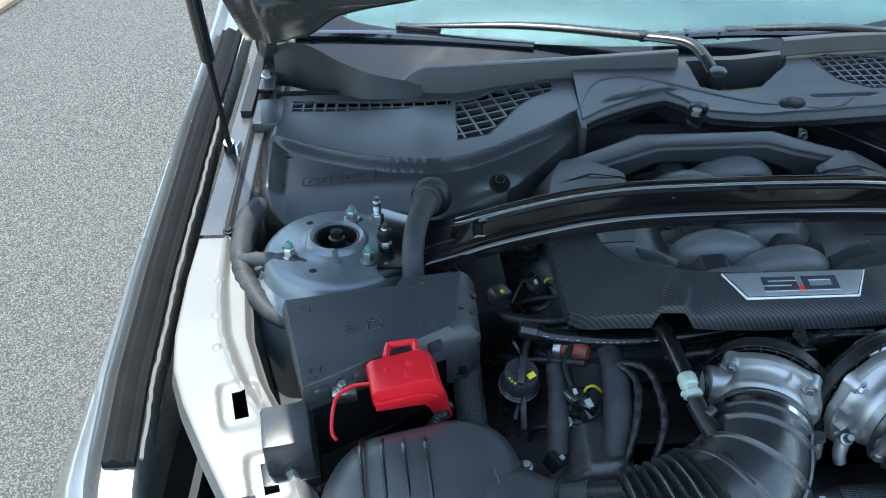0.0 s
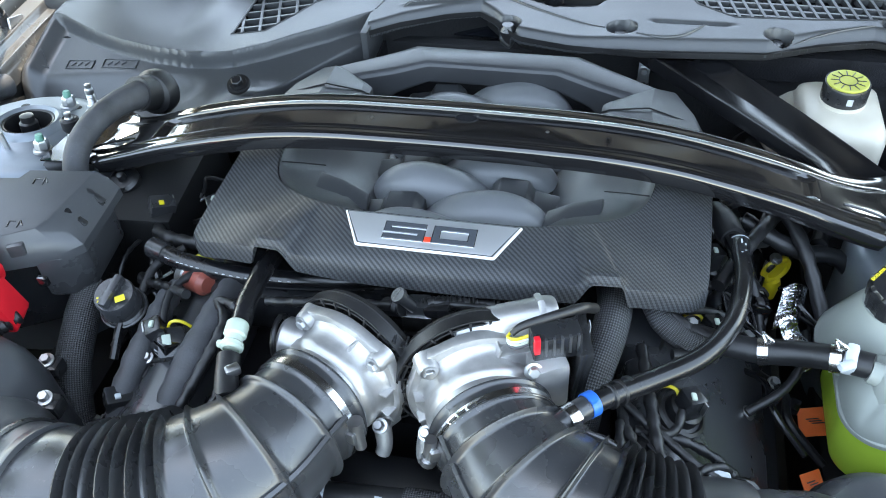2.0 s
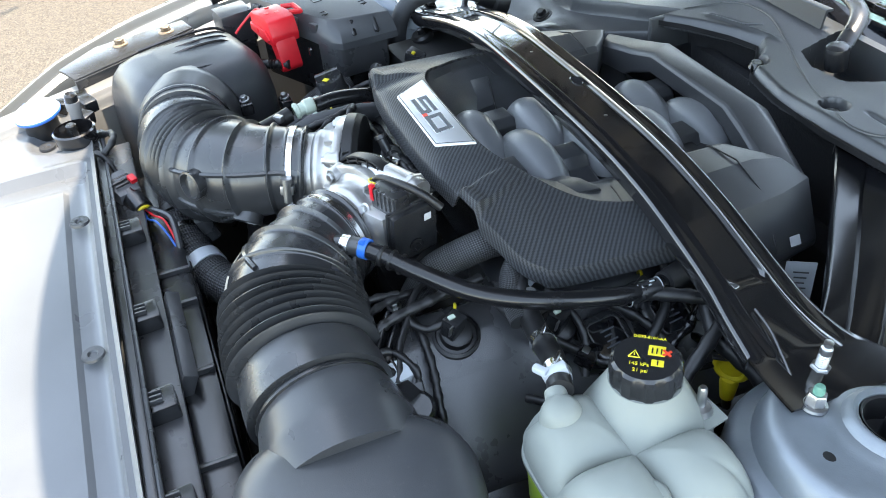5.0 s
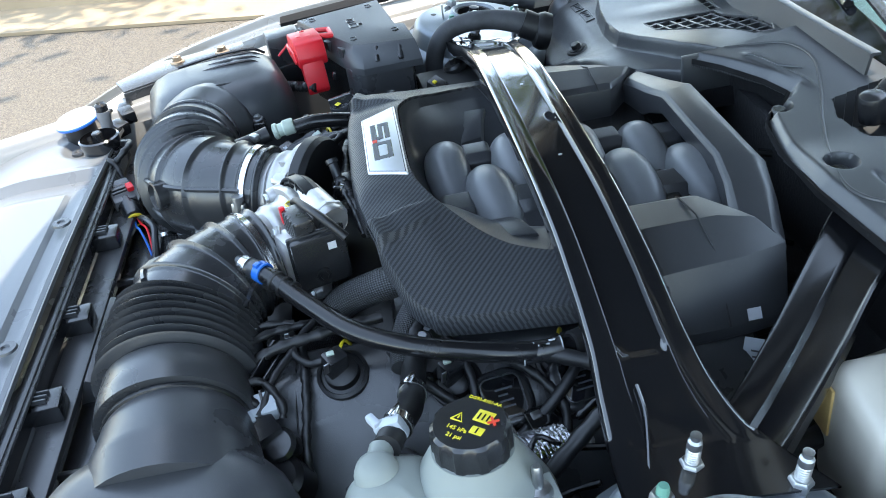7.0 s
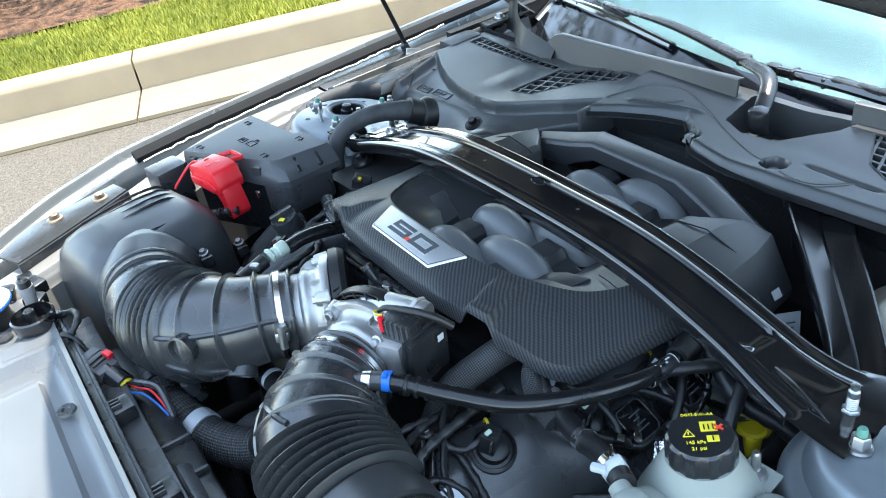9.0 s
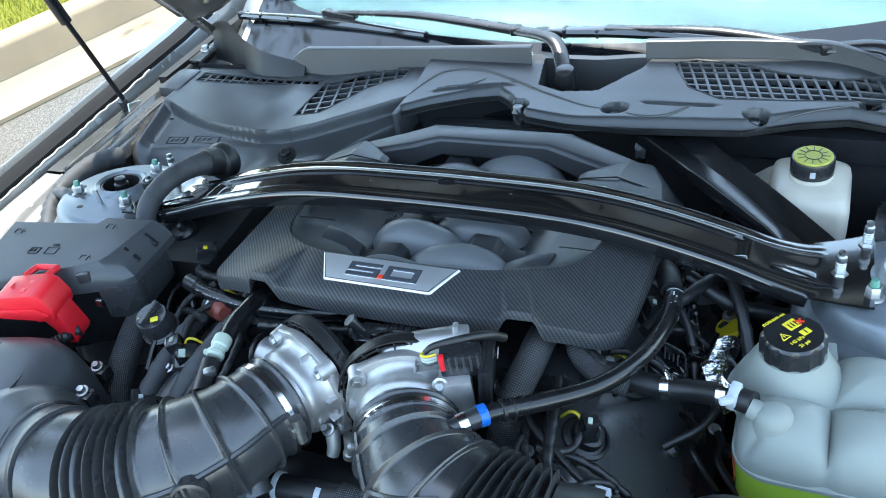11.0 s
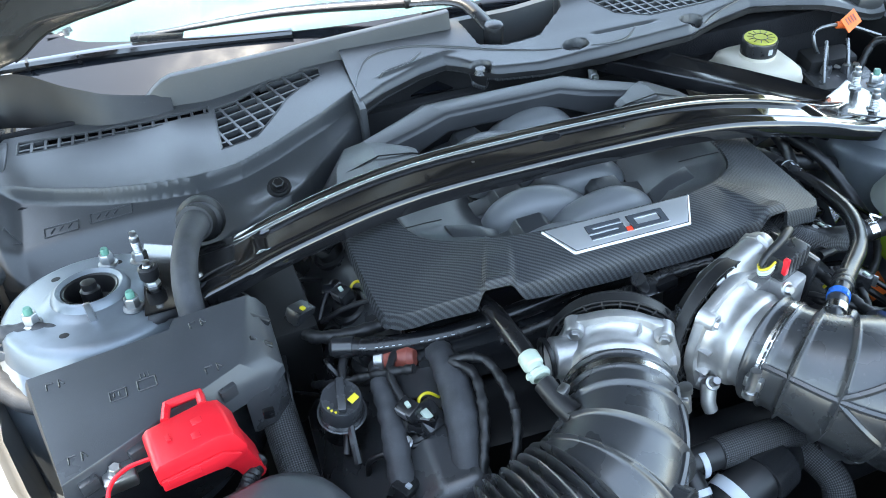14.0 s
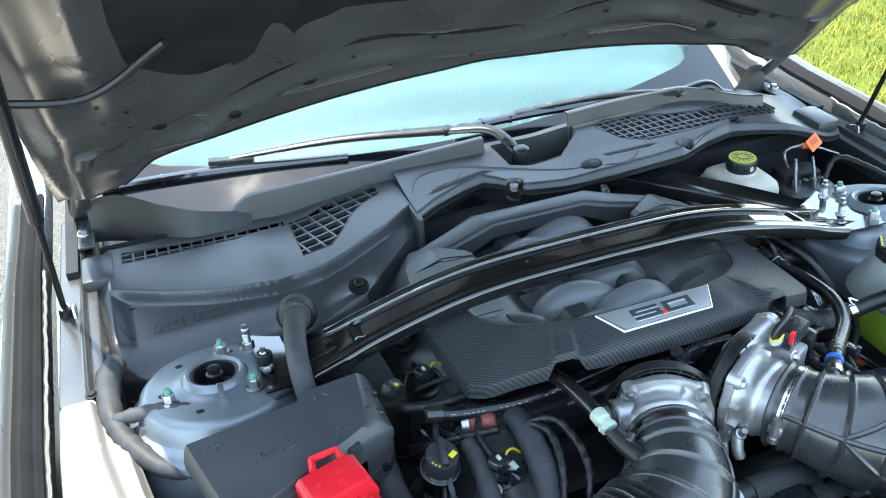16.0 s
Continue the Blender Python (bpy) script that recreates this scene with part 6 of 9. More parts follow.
# ---- air ducts ----
def duct(sx):
    if sx < 0:
        line = [(-0.058, -0.392, 0.814), (-0.080, -0.446, 0.820), (-0.102, -0.490, 0.819), (-0.140, -0.524, 0.812), (-0.190, -0.543, 0.803), (-0.240, -0.553, 0.794), (-0.287, -0.556, 0.787)]
    else:
        line = [(0.081, -0.397, 0.822), (0.108, -0.445, 0.824), (0.135, -0.476, 0.820), (0.168, -0.497, 0.813), (0.210, -0.509, 0.803), (0.258, -0.513, 0.794), (0.310, -0.511, 0.785)]
    pts = dense(line, 0.0009)[20:]
    L = sum((b - a).length for a, b in zip(pts, pts[1:]))
    radii, s, grow = [], 0.0, 0.0125 if sx < 0 else 0.0165
    for i, p in enumerate(pts):
        if i:
            s += (p - pts[i - 1]).length
        k = s / L
        r = 0.0560 + grow * soft(0.06, 0.46, k) + 0.004 * soft(0.80, 0.95, k)
        for rib in (0.145, 0.275, 0.405):
            r += 0.0058 * math.exp(-((k - rib) / 0.0065) ** 2)
        r += 0.010 * math.exp(-((k - 0.505) / 0.006) ** 2)
        if 0.52 < k < 0.82:
            fold = (k - 0.52) / 0.30 * 7 % 1.0 - 0.5
            r += 0.0175 * math.exp(-(fold / 0.24) ** 2) - 0.0070
        for rib in (0.010, 0.075):
            r += 0.0030 * math.exp(-((k - rib) / 0.008) ** 2)
        radii.append(r)
    th = thing("intake_duct", "black moulded rubber intake duct with bellows and ribs", "intake duct", line[3], "intake ducts")
    rings, u, seg = [], None, 48
    for i, p in enumerate(pts):
        d = (pts[min(i + 1, len(pts) - 1)] - pts[max(i - 1, 0)]).normalized()
        u = Vector((0, 0, 1)) if u is None else u
        u = (u - d * u.dot(d)).normalized()
        w = d.cross(u)
        rings.append([p + u * (radii[i] * math.cos(2 * math.pi * k / seg)) + w * (radii[i] * math.sin(2 * math.pi * k / seg)) for k in range(seg)])
    part("duct_tube", loft(rings), duct_rubber, th, sharp=80)
    n = len(pts)
    # long moulded ribs that cross the rings
    def skin(i, deg, lift=0.0008):
        c, k = pts[i], i / n
        a0 = (deg % 360) / 360 * seg
        j, f = int(a0), a0 - int(a0)
        d = rings[i][j % seg].lerp(rings[i][(j + 1) % seg], f) - c
        return c + d.normalized() * (0.0562 + grow * soft(0.06, 0.46, k) + lift)

    for ang in (sx * 62, -sx * 75, 180):
        part("long_rib", tube([skin(i, ang) for i in range(int(n * 0.06), int(n * 0.515), 2)], 0.0036, 6, raw=True), duct_rubber, th)
    # slanting ribs that part the skin into leaf-shaped pockets before the bellows
    for a0, a1, k0, k1 in ((62, 16, 0.275, 0.505), (62, 100, 0.275, 0.505)) if sx > 0 else ((120, 96, 0.275, 0.505), (120, 150, 0.275, 0.505)):
        i0, i1 = int(n * k0), int(n * k1)
        part("slant_rib", tube([skin(i, sx * (a0 + (a1 - a0) * (i - i0) / (i1 - i0)), 0.0004) for i in range(i0, i1, 2)], 0.0036, 6, raw=True), duct_rubber, th)
    # worm-drive clamp at the throttle end
    d = (pts[19] - pts[5]).normalized()
    m = frame_of(d)
    cl = part("clamp_band", lathe([(0.0565, -0.0045), (0.0583, -0.0045), (0.0583, 0.0045), (0.0565, 0.0045)], pts[12], d, 44), steel, th, "bright worm-drive clamp band")
    side = Vector((0.75, -0.55, 0.15)) if sx < 0 else Vector((-0.75, -0.55, 0.15))
    side = (side - d * side.dot(d)).normalized()
    part("clamp_screw", lathe([(0.0, -0.016), (0.0055, -0.016), (0.0055, 0.010), (0.0075, 0.010), (0.0075, 0.017), (0, 0.017)], pts[12] + side * 0.0625, d.cross(side), 12), zinc, cl)
    part("screw_housing", box(pts[12] + side * 0.060, (0.013, 0.018, 0.010), 0.002, frame_of(side, d)), zinc, cl)
    for k in range(7):
        b = side.lerp(-d.cross(side), 0.18 + k * 0.09).normalized()
        part("band_slot", box(pts[12] + b * 0.0592, (0.0018, 0.008, 0.0008), 0.0, frame_of(b, d.cross(b))), dark_steel, cl)
    # small blind ports below
    ports = [((-0.086, -0.566, 0.832), (0.50, -0.85, 0.12)), ((-0.062, -0.512, 0.778), (0.5, -0.5, -0.7))] if sx < 0 else [((0.130, -0.534, 0.792), (-0.35, -0.85, -0.35))]
    for p, a in ports:
        p = Vector(p)
        part("blind_port", lathe([(0.022, -0.030), (0.0195, 0.0), (0.0205, 0.004), (0.0205, 0.008), (0.0175, 0.009), (0.0165, 0.004), (0.015, -0.006), (0, -0.006)], p, a, 24), duct_rubber, th, "short round side port")
    return th


for sx in (-1, 1):
    duct(sx)


def airbox(sx):
    th = thing("air_box", "domed black plastic air filter box", "air box", (sx * 0.45, -0.53, 0.60), "air boxes")
    rings = []
    for z, k, dx in ((0.60, 1.04, 0.0), (0.70, 1.04, 0.0), (0.765, 1.03, 0.0), (0.80, 0.99, 0.0), (0.823, 0.92, 0.0), (0.838, 0.80, 0.004), (0.846, 0.62, 0.008), (0.849, 0.35, 0.01)):
        ring, low = [], 0.020 if sx > 0 else 0.0
        for x, y in round_rect(0.235 * k, 0.232 * k, 0.070 * k, 8):
            c, s = math.cos(radians(-12 * sx)), math.sin(radians(-12 * sx))
            ring.append((sx * 0.455 + 0.5 * low + c * x - s * y, -0.535 - 0.6 * low + s * x + c * y, z - low - 0.02 * (x * sx > 0) * soft(0.02, 0.12, x * sx)))
        rings.append(ring)
    part("lid", loft(rings), lid_plastic, th, "domed lid of the air box", sharp=60)
    collar = dense([(sx * 0.283, -0.566 if sx < 0 else -0.540, 0.789), (sx * 0.34, -0.558 if sx < 0 else -0.536, 0.778), (sx * 0.40, -0.535, 0.765)], 0.004)
    rr = [0.069, 0.069, 0.067, 0.067, 0.067, 0.067, 0.0675, 0.0675, 0.069, 0.071, 0.072, 0.073, 0.074, 0.075, 0.076, 0.077, 0.078, 0.079, 0.08]
    bm = tube(collar, [rr[min(i, len(rr) - 1)] for i in range(len(collar))], 40, raw=True)
    part("collar", bm, lid_plastic, th, "round outlet collar", sharp=60)
    part("collar_ring", tube([collar[7] + frame_of(collar[8] - collar[7]) @ Vector((0.0685 * math.cos(a * 0.1963), 0.0685 * math.sin(a * 0.1963), 0)) for a in range(33)], 0.0028, 6, raw=True, cap=False), plastic_fine, th)
    if sx < 0:
        for k in range(4):
            x = -0.530 + k * 0.024
            part("lid_rib", tube([(x, -0.452, 0.832 + 0.002 * k), (x, -0.475, 0.8425 + 0.002 * k), (x + 0.006, -0.53, 0.8440 + 0.0015 * k), (x + 0.014, -0.60, 0.8375)], 0.0026, 6, 6), plastic_fine, th)
    if sx < 0:
        part("lid_seam", tube([(sx * 0.345 + 0.0, -0.60, 0.815), (sx * 0.37, -0.56, 0.842), (sx * 0.385, -0.50, 0.844), (sx * 0.40, -0.44, 0.825)], 0.0014, 6, 8), plastic, th)
    return th


for sx in (-1, 1):
    airbox(sx).location += Vector((0.0, 0.011, 0.008) if sx < 0 else (0.0, 0.028, 0.0))

# ---- fuse box and battery terminal cover ----
fuse = thing("fuse_box", "black plastic fuse box beside the strut tower", "fuse box", (-0.52, -0.27, 0.70))
LID = [(-0.644, -0.224), (-0.500, -0.203), (-0.494, -0.188), (-0.415, -0.179), (-0.427, -0.264), (-0.435, -0.279), (-0.520, -0.326), (-0.606, -0.371)]
SKIRT = [(-0.652, -0.222), (-0.502, -0.198), (-0.496, -0.182), (-0.397, -0.172), (-0.393, -0.268), (-0.409, -0.286), (-0.518, -0.332), (-0.608, -0.376)]


def lid_ring(k, z):
    return [(a + (c - a) * k, b + (d - b) * k, z) for (a, b), (c, d) in zip(LID, SKIRT)]


part("lid", loft([lid_ring(1.02, 0.806), lid_ring(1.0, 0.817), lid_ring(0.55, 0.835), lid_ring(0.12, 0.8435), lid_ring(0.03, 0.8455), lid_ring(-0.06, 0.846)]), lid_plastic, fuse, "flat black fuse box lid with sloping sides", sharp=30)
part("base", prism([((x + 0.52) * 0.97 - 0.52, (y + 0.27) * 0.95 - 0.27) for x, y in LID], 0.70, 0.824, 0.006), plastic_fine, fuse)
part("side_bulge", prism([(-0.415, -0.185), (-0.401, -0.19), (-0.394, -0.270), (-0.412, -0.290), (-0.44, -0.300), (-0.42, -0.275)], 0.755, 0.812, 0.006), plastic, fuse, "stepped side wall")
for x, y in ((-0.409, -0.205), (-0.412, -0.243)):
    part("side_clip", box((x, y, 0.831), (0.030, 0.008, 0.010), 0.003, turn(0, 38, -6)), plastic_fine, fuse)
for k in range(4):
    part("front_tab", box((-0.452 - k * 0.045, -0.297 - k * 0.0225, 0.830), (0.018, 0.012, 0.016), 0.002, turn(0, 0, 25)), plastic, fuse)
part("front_clip", box((-0.418, -0.318, 0.806), (0.012, 0.006, 0.012), 0.002), gloss_black, fuse)


def icon(cx, cy, rz, shapes):
    m = Matrix.Translation((cx, cy, 0.8462)) @ Matrix.Rotation(radians(rz), 4, "Z")
    for x0, y0, x1, y1 in shapes:
        part("moulded_bar", tube([m @ Vector((x0, y0, 0)), m @ Vector((x1, y1, 0))], 0.0009, 6, 1), plastic_fine, fuse)


icon(-0.55, -0.277, 8, ((-0.012, -0.007, 0.004, -0.007), (0.004, -0.007, 0.004, 0.006), (0.004, 0.006, -0.012, 0.006), (-0.012, 0.006, -0.012, -0.007), (-0.008, -0.003, -0.008, 0.003), (-0.003, -0.003, -0.003, 0.003)))
icon(-0.526, -0.272, 8, ((-0.009, -0.008, 0.009, -0.008), (0.009, -0.008, 0.009, 0.006), (0.009, 0.006, -0.009, 0.006), (-0.009, 0.006, -0.009, -0.008), (-0.004, 0.009, -0.004, 0.014), (0.0, 0.009, 0.0, 0.014), (0.004, 0.009, 0.004, 0.014)))
for cx, cy in ((-0.615, -0.243), (-0.470, -0.206), (-0.460, -0.277), (-0.592, -0.345)):
    icon(cx, cy, 8, ((-0.008, -0.004, -0.008, 0.005), (-0.008, 0.005, -0.001, 0.005), (0.004, -0.005, 0.004, 0.006), (0.009, -0.002, 0.004, 0.006)))
fuse.location += Vector((0.006, -0.008, 0.016))
side_box = thing("relay_box", "small square black relay box below the fuse box", "relay box", (-0.59, -0.42, 0.76))
part("case", box((-0.620, -0.415, 0.812), (0.056, 0.060, 0.060), 0.005, turn(0, 0, 10)), plastic, side_box)
part("foot", box((-0.620, -0.425, 0.765), (0.07, 0.07, 0.05), 0.006, turn(0, 0, 10)), plastic_fine, side_box)

red = thing("terminal_cover", "bright red plastic battery terminal cover", "terminal cover", (-0.485, -0.37, 0.78))
RED = [(-0.532, 0.840), (-0.532, 0.862), (-0.526, 0.868), (-0.470, 0.873), (-0.456, 0.868), (-0.447, 0.845), (-0.449, 0.830), (-0.476, 0.826), (-0.500, 0.834)]
TONGUE = [(-0.472, 0.852), (-0.452, 0.852), (-0.436, 0.793), (-0.440, 0.785), (-0.456, 0.785), (-0.464, 0.810), (-0.476, 0.828)]
rm = Matrix.Translation((-0.485, -0.372, 0)) @ Matrix.Rotation(radians(12), 4, "Z") @ Matrix.Translation((0.485, 0, 0)) @ turn(90).to_4x4()
part("hood_shell", joined(prism(RED, -0.036, 0.013, 0.0035, rm, 2), prism(TONGUE, -0.028, 0.009, 0.0035, rm, 2)), red_plastic, red)
part("front_step", prism([(-0.530, 0.836), (-0.530, 0.850), (-0.470, 0.852), (-0.454, 0.840), (-0.47, 0.832)], 0.013, 0.0165, 0.003, rm, 2), red_plastic, red)
loop = [(-0.514, -0.342, 0.868), (-0.512, -0.324, 0.867), (-0.509, -0.321, 0.867), (-0.483, -0.317, 0.867), (-0.480, -0.319, 0.867), (-0.478, -0.336, 0.870)]
part("finger_loop", tube(loop, 0.0045, 8, 2), red_plastic, red, "red finger loop")
part("strap", tube([(-0.528, -0.372, 0.858), (-0.555, -0.375, 0.856), (-0.573, -0.385, 0.845), (-0.578, -0.410, 0.822), (-0.572, -0.42, 0.815)], 0.0018, 8, 8, flat=1.4), red_plastic, red, "thin red retaining strap")
for x, y, w in ((-0.512, -0.366, 0.004), (-0.485, -0.355, 0.010), (-0.487, -0.372, 0.008)):
    part("moulded_mark", box((x, y, 0.8715), (w, 0.008, 0.002), 0.0006, turn(0, -3, 12)), red_plastic, red)
part("moulded_mark", box((-0.505, -0.3935, 0.846), (0.03, 0.002, 0.008), 0.0008, turn(0, 0, 12)), red_plastic, red)
red.location += Vector((0.010, -0.003, 0.003))
post = thing("battery_clamp", "bright battery clamp beside the red cover", "clamp", (-0.545, -0.36, 0.83))
part("clamp_body", box((-0.555, -0.368, 0.838), (0.03, 0.022, 0.016), 0.003, turn(0, 0, 10)), zinc, post)
hex_bolt((-0.556, -0.368, 0.846), (0, 0, 1), 0.006, 0.008, zinc, post)


def loom(name, pts, r, label, material=None, wave=None, seg=12, per=8, group=""):
    return solo(name, tube(dense(pts, 0.003) if wave is None and isinstance(r, float) else pts, r, seg, per, wave or (lambda q: 0.0007 * math.sin(q * 310) + 0.0005 * math.sin(q * 770 + 1)), raw=wave is None and isinstance(r, float)), material or (rubber if name == "wire" else cloth_tape), label, name.replace("_", " "), group)


def conduit(pts, r, label, name="corrugated_conduit"):
    return solo(name, tube(dense(pts, 0.0014), r, 12, raw=True, wave=lambda s: 0.0012 * math.sin(s * 1500)), rubber, label, "conduit")


conduit([(-0.595, -0.455, 0.765), (-0.545, -0.445, 0.775), (-0.50, -0.42, 0.785), (-0.455, -0.40, 0.80), (-0.43, -0.36, 0.80)], 0.008, "black corrugated cable conduit below the red cover")
# wrapped looms round the tower
tw = [(-0.728, 0.077, 0.775), (-0.735, 0.030, 0.790), (-0.736, -0.030, 0.795), (-0.728, -0.085, 0.792), (-0.710, -0.125, 0.785), (-0.680, -0.165, 0.775), (-0.64, -0.185, 0.765)]
loom("wiring_loom", tw, [0.018, 0.0185, 0.017, 0.015, 0.0145, 0.013, 0.012], "thick taped black wiring loom beside the tower")
loom("wiring_loom", [(-0.728, -0.080, 0.800), (-0.700, -0.088, 0.808), (-0.660, -0.099, 0.812), (-0.620, -0.113, 0.810), (-0.595, -0.130, 0.806)], [0.009, 0.0105, 0.0110, 0.0100, 0.008], "taped black wiring branch over the tower foot")
loom("wiring_loom", [(-0.595, -0.134, 0.804), (-0.556, -0.146, 0.806), (-0.53, -0.138, 0.810), (-0.497, -0.125, 0.814), (-0.475, -0.110, 0.80)], [0.007, 0.009, 0.0095, 0.009, 0.008], "taped black wiring branch behind the fuse box")
clip = thing("loom_clip", "pale plastic loom clip with a metal pin", "clip", (-0.59, -0.125, 0.80))
part("clip_body", box((-0.59, -0.128, 0.812), (0.036, 0.022, 0.010), 0.003, turn(0, 0, 12)), mint_plastic, clip)
part("pin", box((-0.583, -0.12, 0.832), (0.008, 0.003, 0.036), 0.001), zinc, clip)

# big elbow hose from the inlet box down behind the fuse box
elbow = thing("elbow_hose", "thick black elbow hose from the inlet box", "hose", (-0.47, 0.0, 0.76))
part("grommet", lathe([(0.030, -0.012), (0.032, 0.0), (0.028, 0.010), (0.020, 0.014)], (-0.447, 0.030, 0.820), (-0.1, -1, 0.30), 28), rubber, elbow, "round rubber grommet")
part("hose", tube([(-0.447, 0.032, 0.820), (-0.452, 0.002, 0.836), (-0.463, -0.045, 0.848), (-0.471, -0.092, 0.849), (-0.474, -0.133, 0.834), (-0.472, -0.156, 0.79), (-0.47, -0.162, 0.70)], [0.020, 0.0190, 0.0165, 0.0158, 0.0155, 0.0155, 0.0155], 18, 8), cloth_tape, elbow)
part("hose_cuff", tube([(-0.448, 0.026, 0.823), (-0.454, -0.002, 0.838)], 0.0235, 18, 2), rubber, elbow)
tray = thing("battery_tray", "dark battery shield panel beside the engine", "panel", (-0.40, -0.10, 0.6))
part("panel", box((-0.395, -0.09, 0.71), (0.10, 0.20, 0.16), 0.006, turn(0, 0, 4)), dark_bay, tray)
part("round_boss", lathe([(0.02, 0), (0.02, 0.008), (0.016, 0.012), (0.006, 0.012), (0.005, 0.02), (0, 0.022)], (-0.425, -0.125, 0.790), (0, -0.3, 1), 20), dark_steel, tray, "dark round mount with a nut")

# ---- oil filler ----
oil = thing("oil_filler", "black oil filler cap with a yellow symbol on its neck", "oil cap", (-0.338, -0.32, 0.72))
oc, oa = Vector((-0.338, -0.322, 0.800)), Vector((0.05, -0.25, 1)).normalized()
part("neck", lathe([(0.025, -0.08), (0.025, -0.04), (0.029, -0.034), (0.029, -0.028), (0.024, -0.024)], oc, oa, 28), plastic_fine, oil)
part("cap", lathe([(0.024, -0.026), (0.0262, -0.024), (0.0268, 0.004), (0.0250, 0.008), (0, 0.008)], oc, oa, 32), plastic, oil)
part("grip", box(oc + oa * 0.013, (0.047, 0.011, 0.016), 0.003, frame_of(oa) @ turn(0, 0, 70)), plastic, oil, "raised grip bar")
part("symbol", box(oc + oa * 0.0088 + Vector((0.014, -0.008, 0.002)), (0.013, 0.009, 0.001), 0.001, frame_of(oa) @ turn(0, 0, 20)), yellow_ink, oil, "yellow oil symbol")
for k in range(5):
    a = radians(190 + k * 16)
    part("print", box(oc + oa * 0.0086 + Vector((0.0205 * math.cos(a), 0.0205 * math.sin(a), 0.0055 * math.sin(a) * 0.9)), (0.003, 0.003, 0.0006), 0.0, frame_of(oa)), yellow_ink, oil)
part("ring", tube([oc + oa * -0.03 + frame_of(oa) @ Vector((0.030 * math.cos(k * 0.2618), 0.030 * math.sin(k * 0.2618), 0)) for k in range(25)], 0.002, 6, raw=True, cap=False), plastic, oil)

oil.scale = (0.84, 0.84, 0.84)
oil.location += Vector((0.0, 0.004, 0.013))

# ---- hoses and looms left of the engine ----
solo("braided_hose", tube([(-0.405, -0.27, 0.76), (-0.402, -0.315, 0.745), (-0.394, -0.37, 0.715), (-0.375, -0.42, 0.66), (-0.36, -0.44, 0.56)], 0.020, 18, 10), braided, "woven-sleeved hose beside the oil filler", "hose", "braided hoses")
loom("wiring_loom", [(-0.222, -0.235, 0.775), (-0.219, -0.275, 0.790), (-0.218, -0.328, 0.795), (-0.225, -0.385, 0.787), (-0.238, -0.435, 0.755), (-0.245, -0.475, 0.69), (-0.24, -0.50, 0.6)], [0.012, 0.0150, 0.0185, 0.0180, 0.0172, 0.0165, 0.016], "thick cloth-taped loom on the cam cover")
loom("wiring_loom", [(-0.287, -0.255, 0.768), (-0.290, -0.29, 0.782), (-0.291, -0.335, 0.780), (-0.297, -0.385, 0.765), (-0.303, -0.43, 0.73), (-0.305, -0.465, 0.63)], [0.010, 0.0125, 0.0135, 0.0140, 0.0135, 0.013], "cloth-taped loom beside the oil filler")
loom("wire", [(-0.215, -0.315, 0.812), (-0.196, -0.322, 0.818), (-0.178, -0.338, 0.815), (-0.172, -0.387, 0.805), (-0.184, -0.428, 0.785), (-0.215, -0.46, 0.73)], 0.0055, "thin taped wire loop on the engine")
loom("wire", [(-0.215, -0.315, 0.812), (-0.198, -0.345, 0.812), (-0.206, -0.396, 0.798), (-0.225, -0.440, 0.765), (-0.235, -0.46, 0.72)], 0.0055, "thin taped wire loop on the engine")
loom("wire", [(-0.255, -0.31, 0.81), (-0.30, -0.285, 0.79), (-0.335, -0.27, 0.775), (-0.36, -0.24, 0.75)], 0.005, "thin taped wire across the cam cover")
loom("wire", [(-0.36, -0.16, 0.77), (-0.345, -0.2, 0.785), (-0.30, -0.215, 0.79), (-0.24, -0.21, 0.79)], 0.008, "taped wire leading under the engine cover")
plugl = thing("sensor_plug", "black sensor plug with a pale lock tab", "connector", (-0.268, -0.40, 0.76), "plugs")
part("housing", box((-0.258, -0.358, 0.782), (0.030, 0.034, 0.026), 0.004, turn(25, 10, 30)), plastic_fine, plugl)
part("lock_tab", box((-0.258, -0.363, 0.796), (0.009, 0.012, 0.004), 0.001, turn(25, 10, 30)), mint_plastic, plugl)
part("boot", lathe([(0.026, -0.02), (0.026, -0.006), (0.02, 0.0), (0.014, 0.002)], (-0.258, -0.355, 0.765), (0, -0.3, 1), 20), rubber, plugl)
for p, mt, nm in (((-0.355, -0.165, 0.795), yellow_plastic, "yellow"), ((-0.300, -0.415, 0.755), white_plastic, "white"), ((-0.215, -0.475, 0.735), white_plastic, "white")):
    pl = thing("small_plug", "small black plug with a " + nm + " tab", "connector", p, "plugs")
    part("shell", box(p, (0.030, 0.022, 0.020), 0.003, turn(10, 20, 40)), plastic_fine, pl)
    part("tab", box(Vector(p) + Vector((0.004, -0.004, 0.010)), (0.006, 0.006, 0.004), 0.001, turn(10, 20, 40)), mt, pl)
sens = thing("red_brown_sensor", "red-brown ribbed sensor end in a silver collar", "sensor", (-0.262, -0.272, 0.785))
part("body", lathe([(0.010, -0.02), (0.014, -0.014), (0.014, 0.012), (0.009, 0.018), (0, 0.018)], (-0.262, -0.272, 0.79), (0.8, -0.4, 0.2), 18), copper_red, sens)
part("collar", lathe([(0.012, -0.028), (0.0155, -0.026), (0.0155, -0.016), (0.012, -0.014)], (-0.262, -0.272, 0.79), (0.8, -0.4, 0.2), 18), zinc, sens)

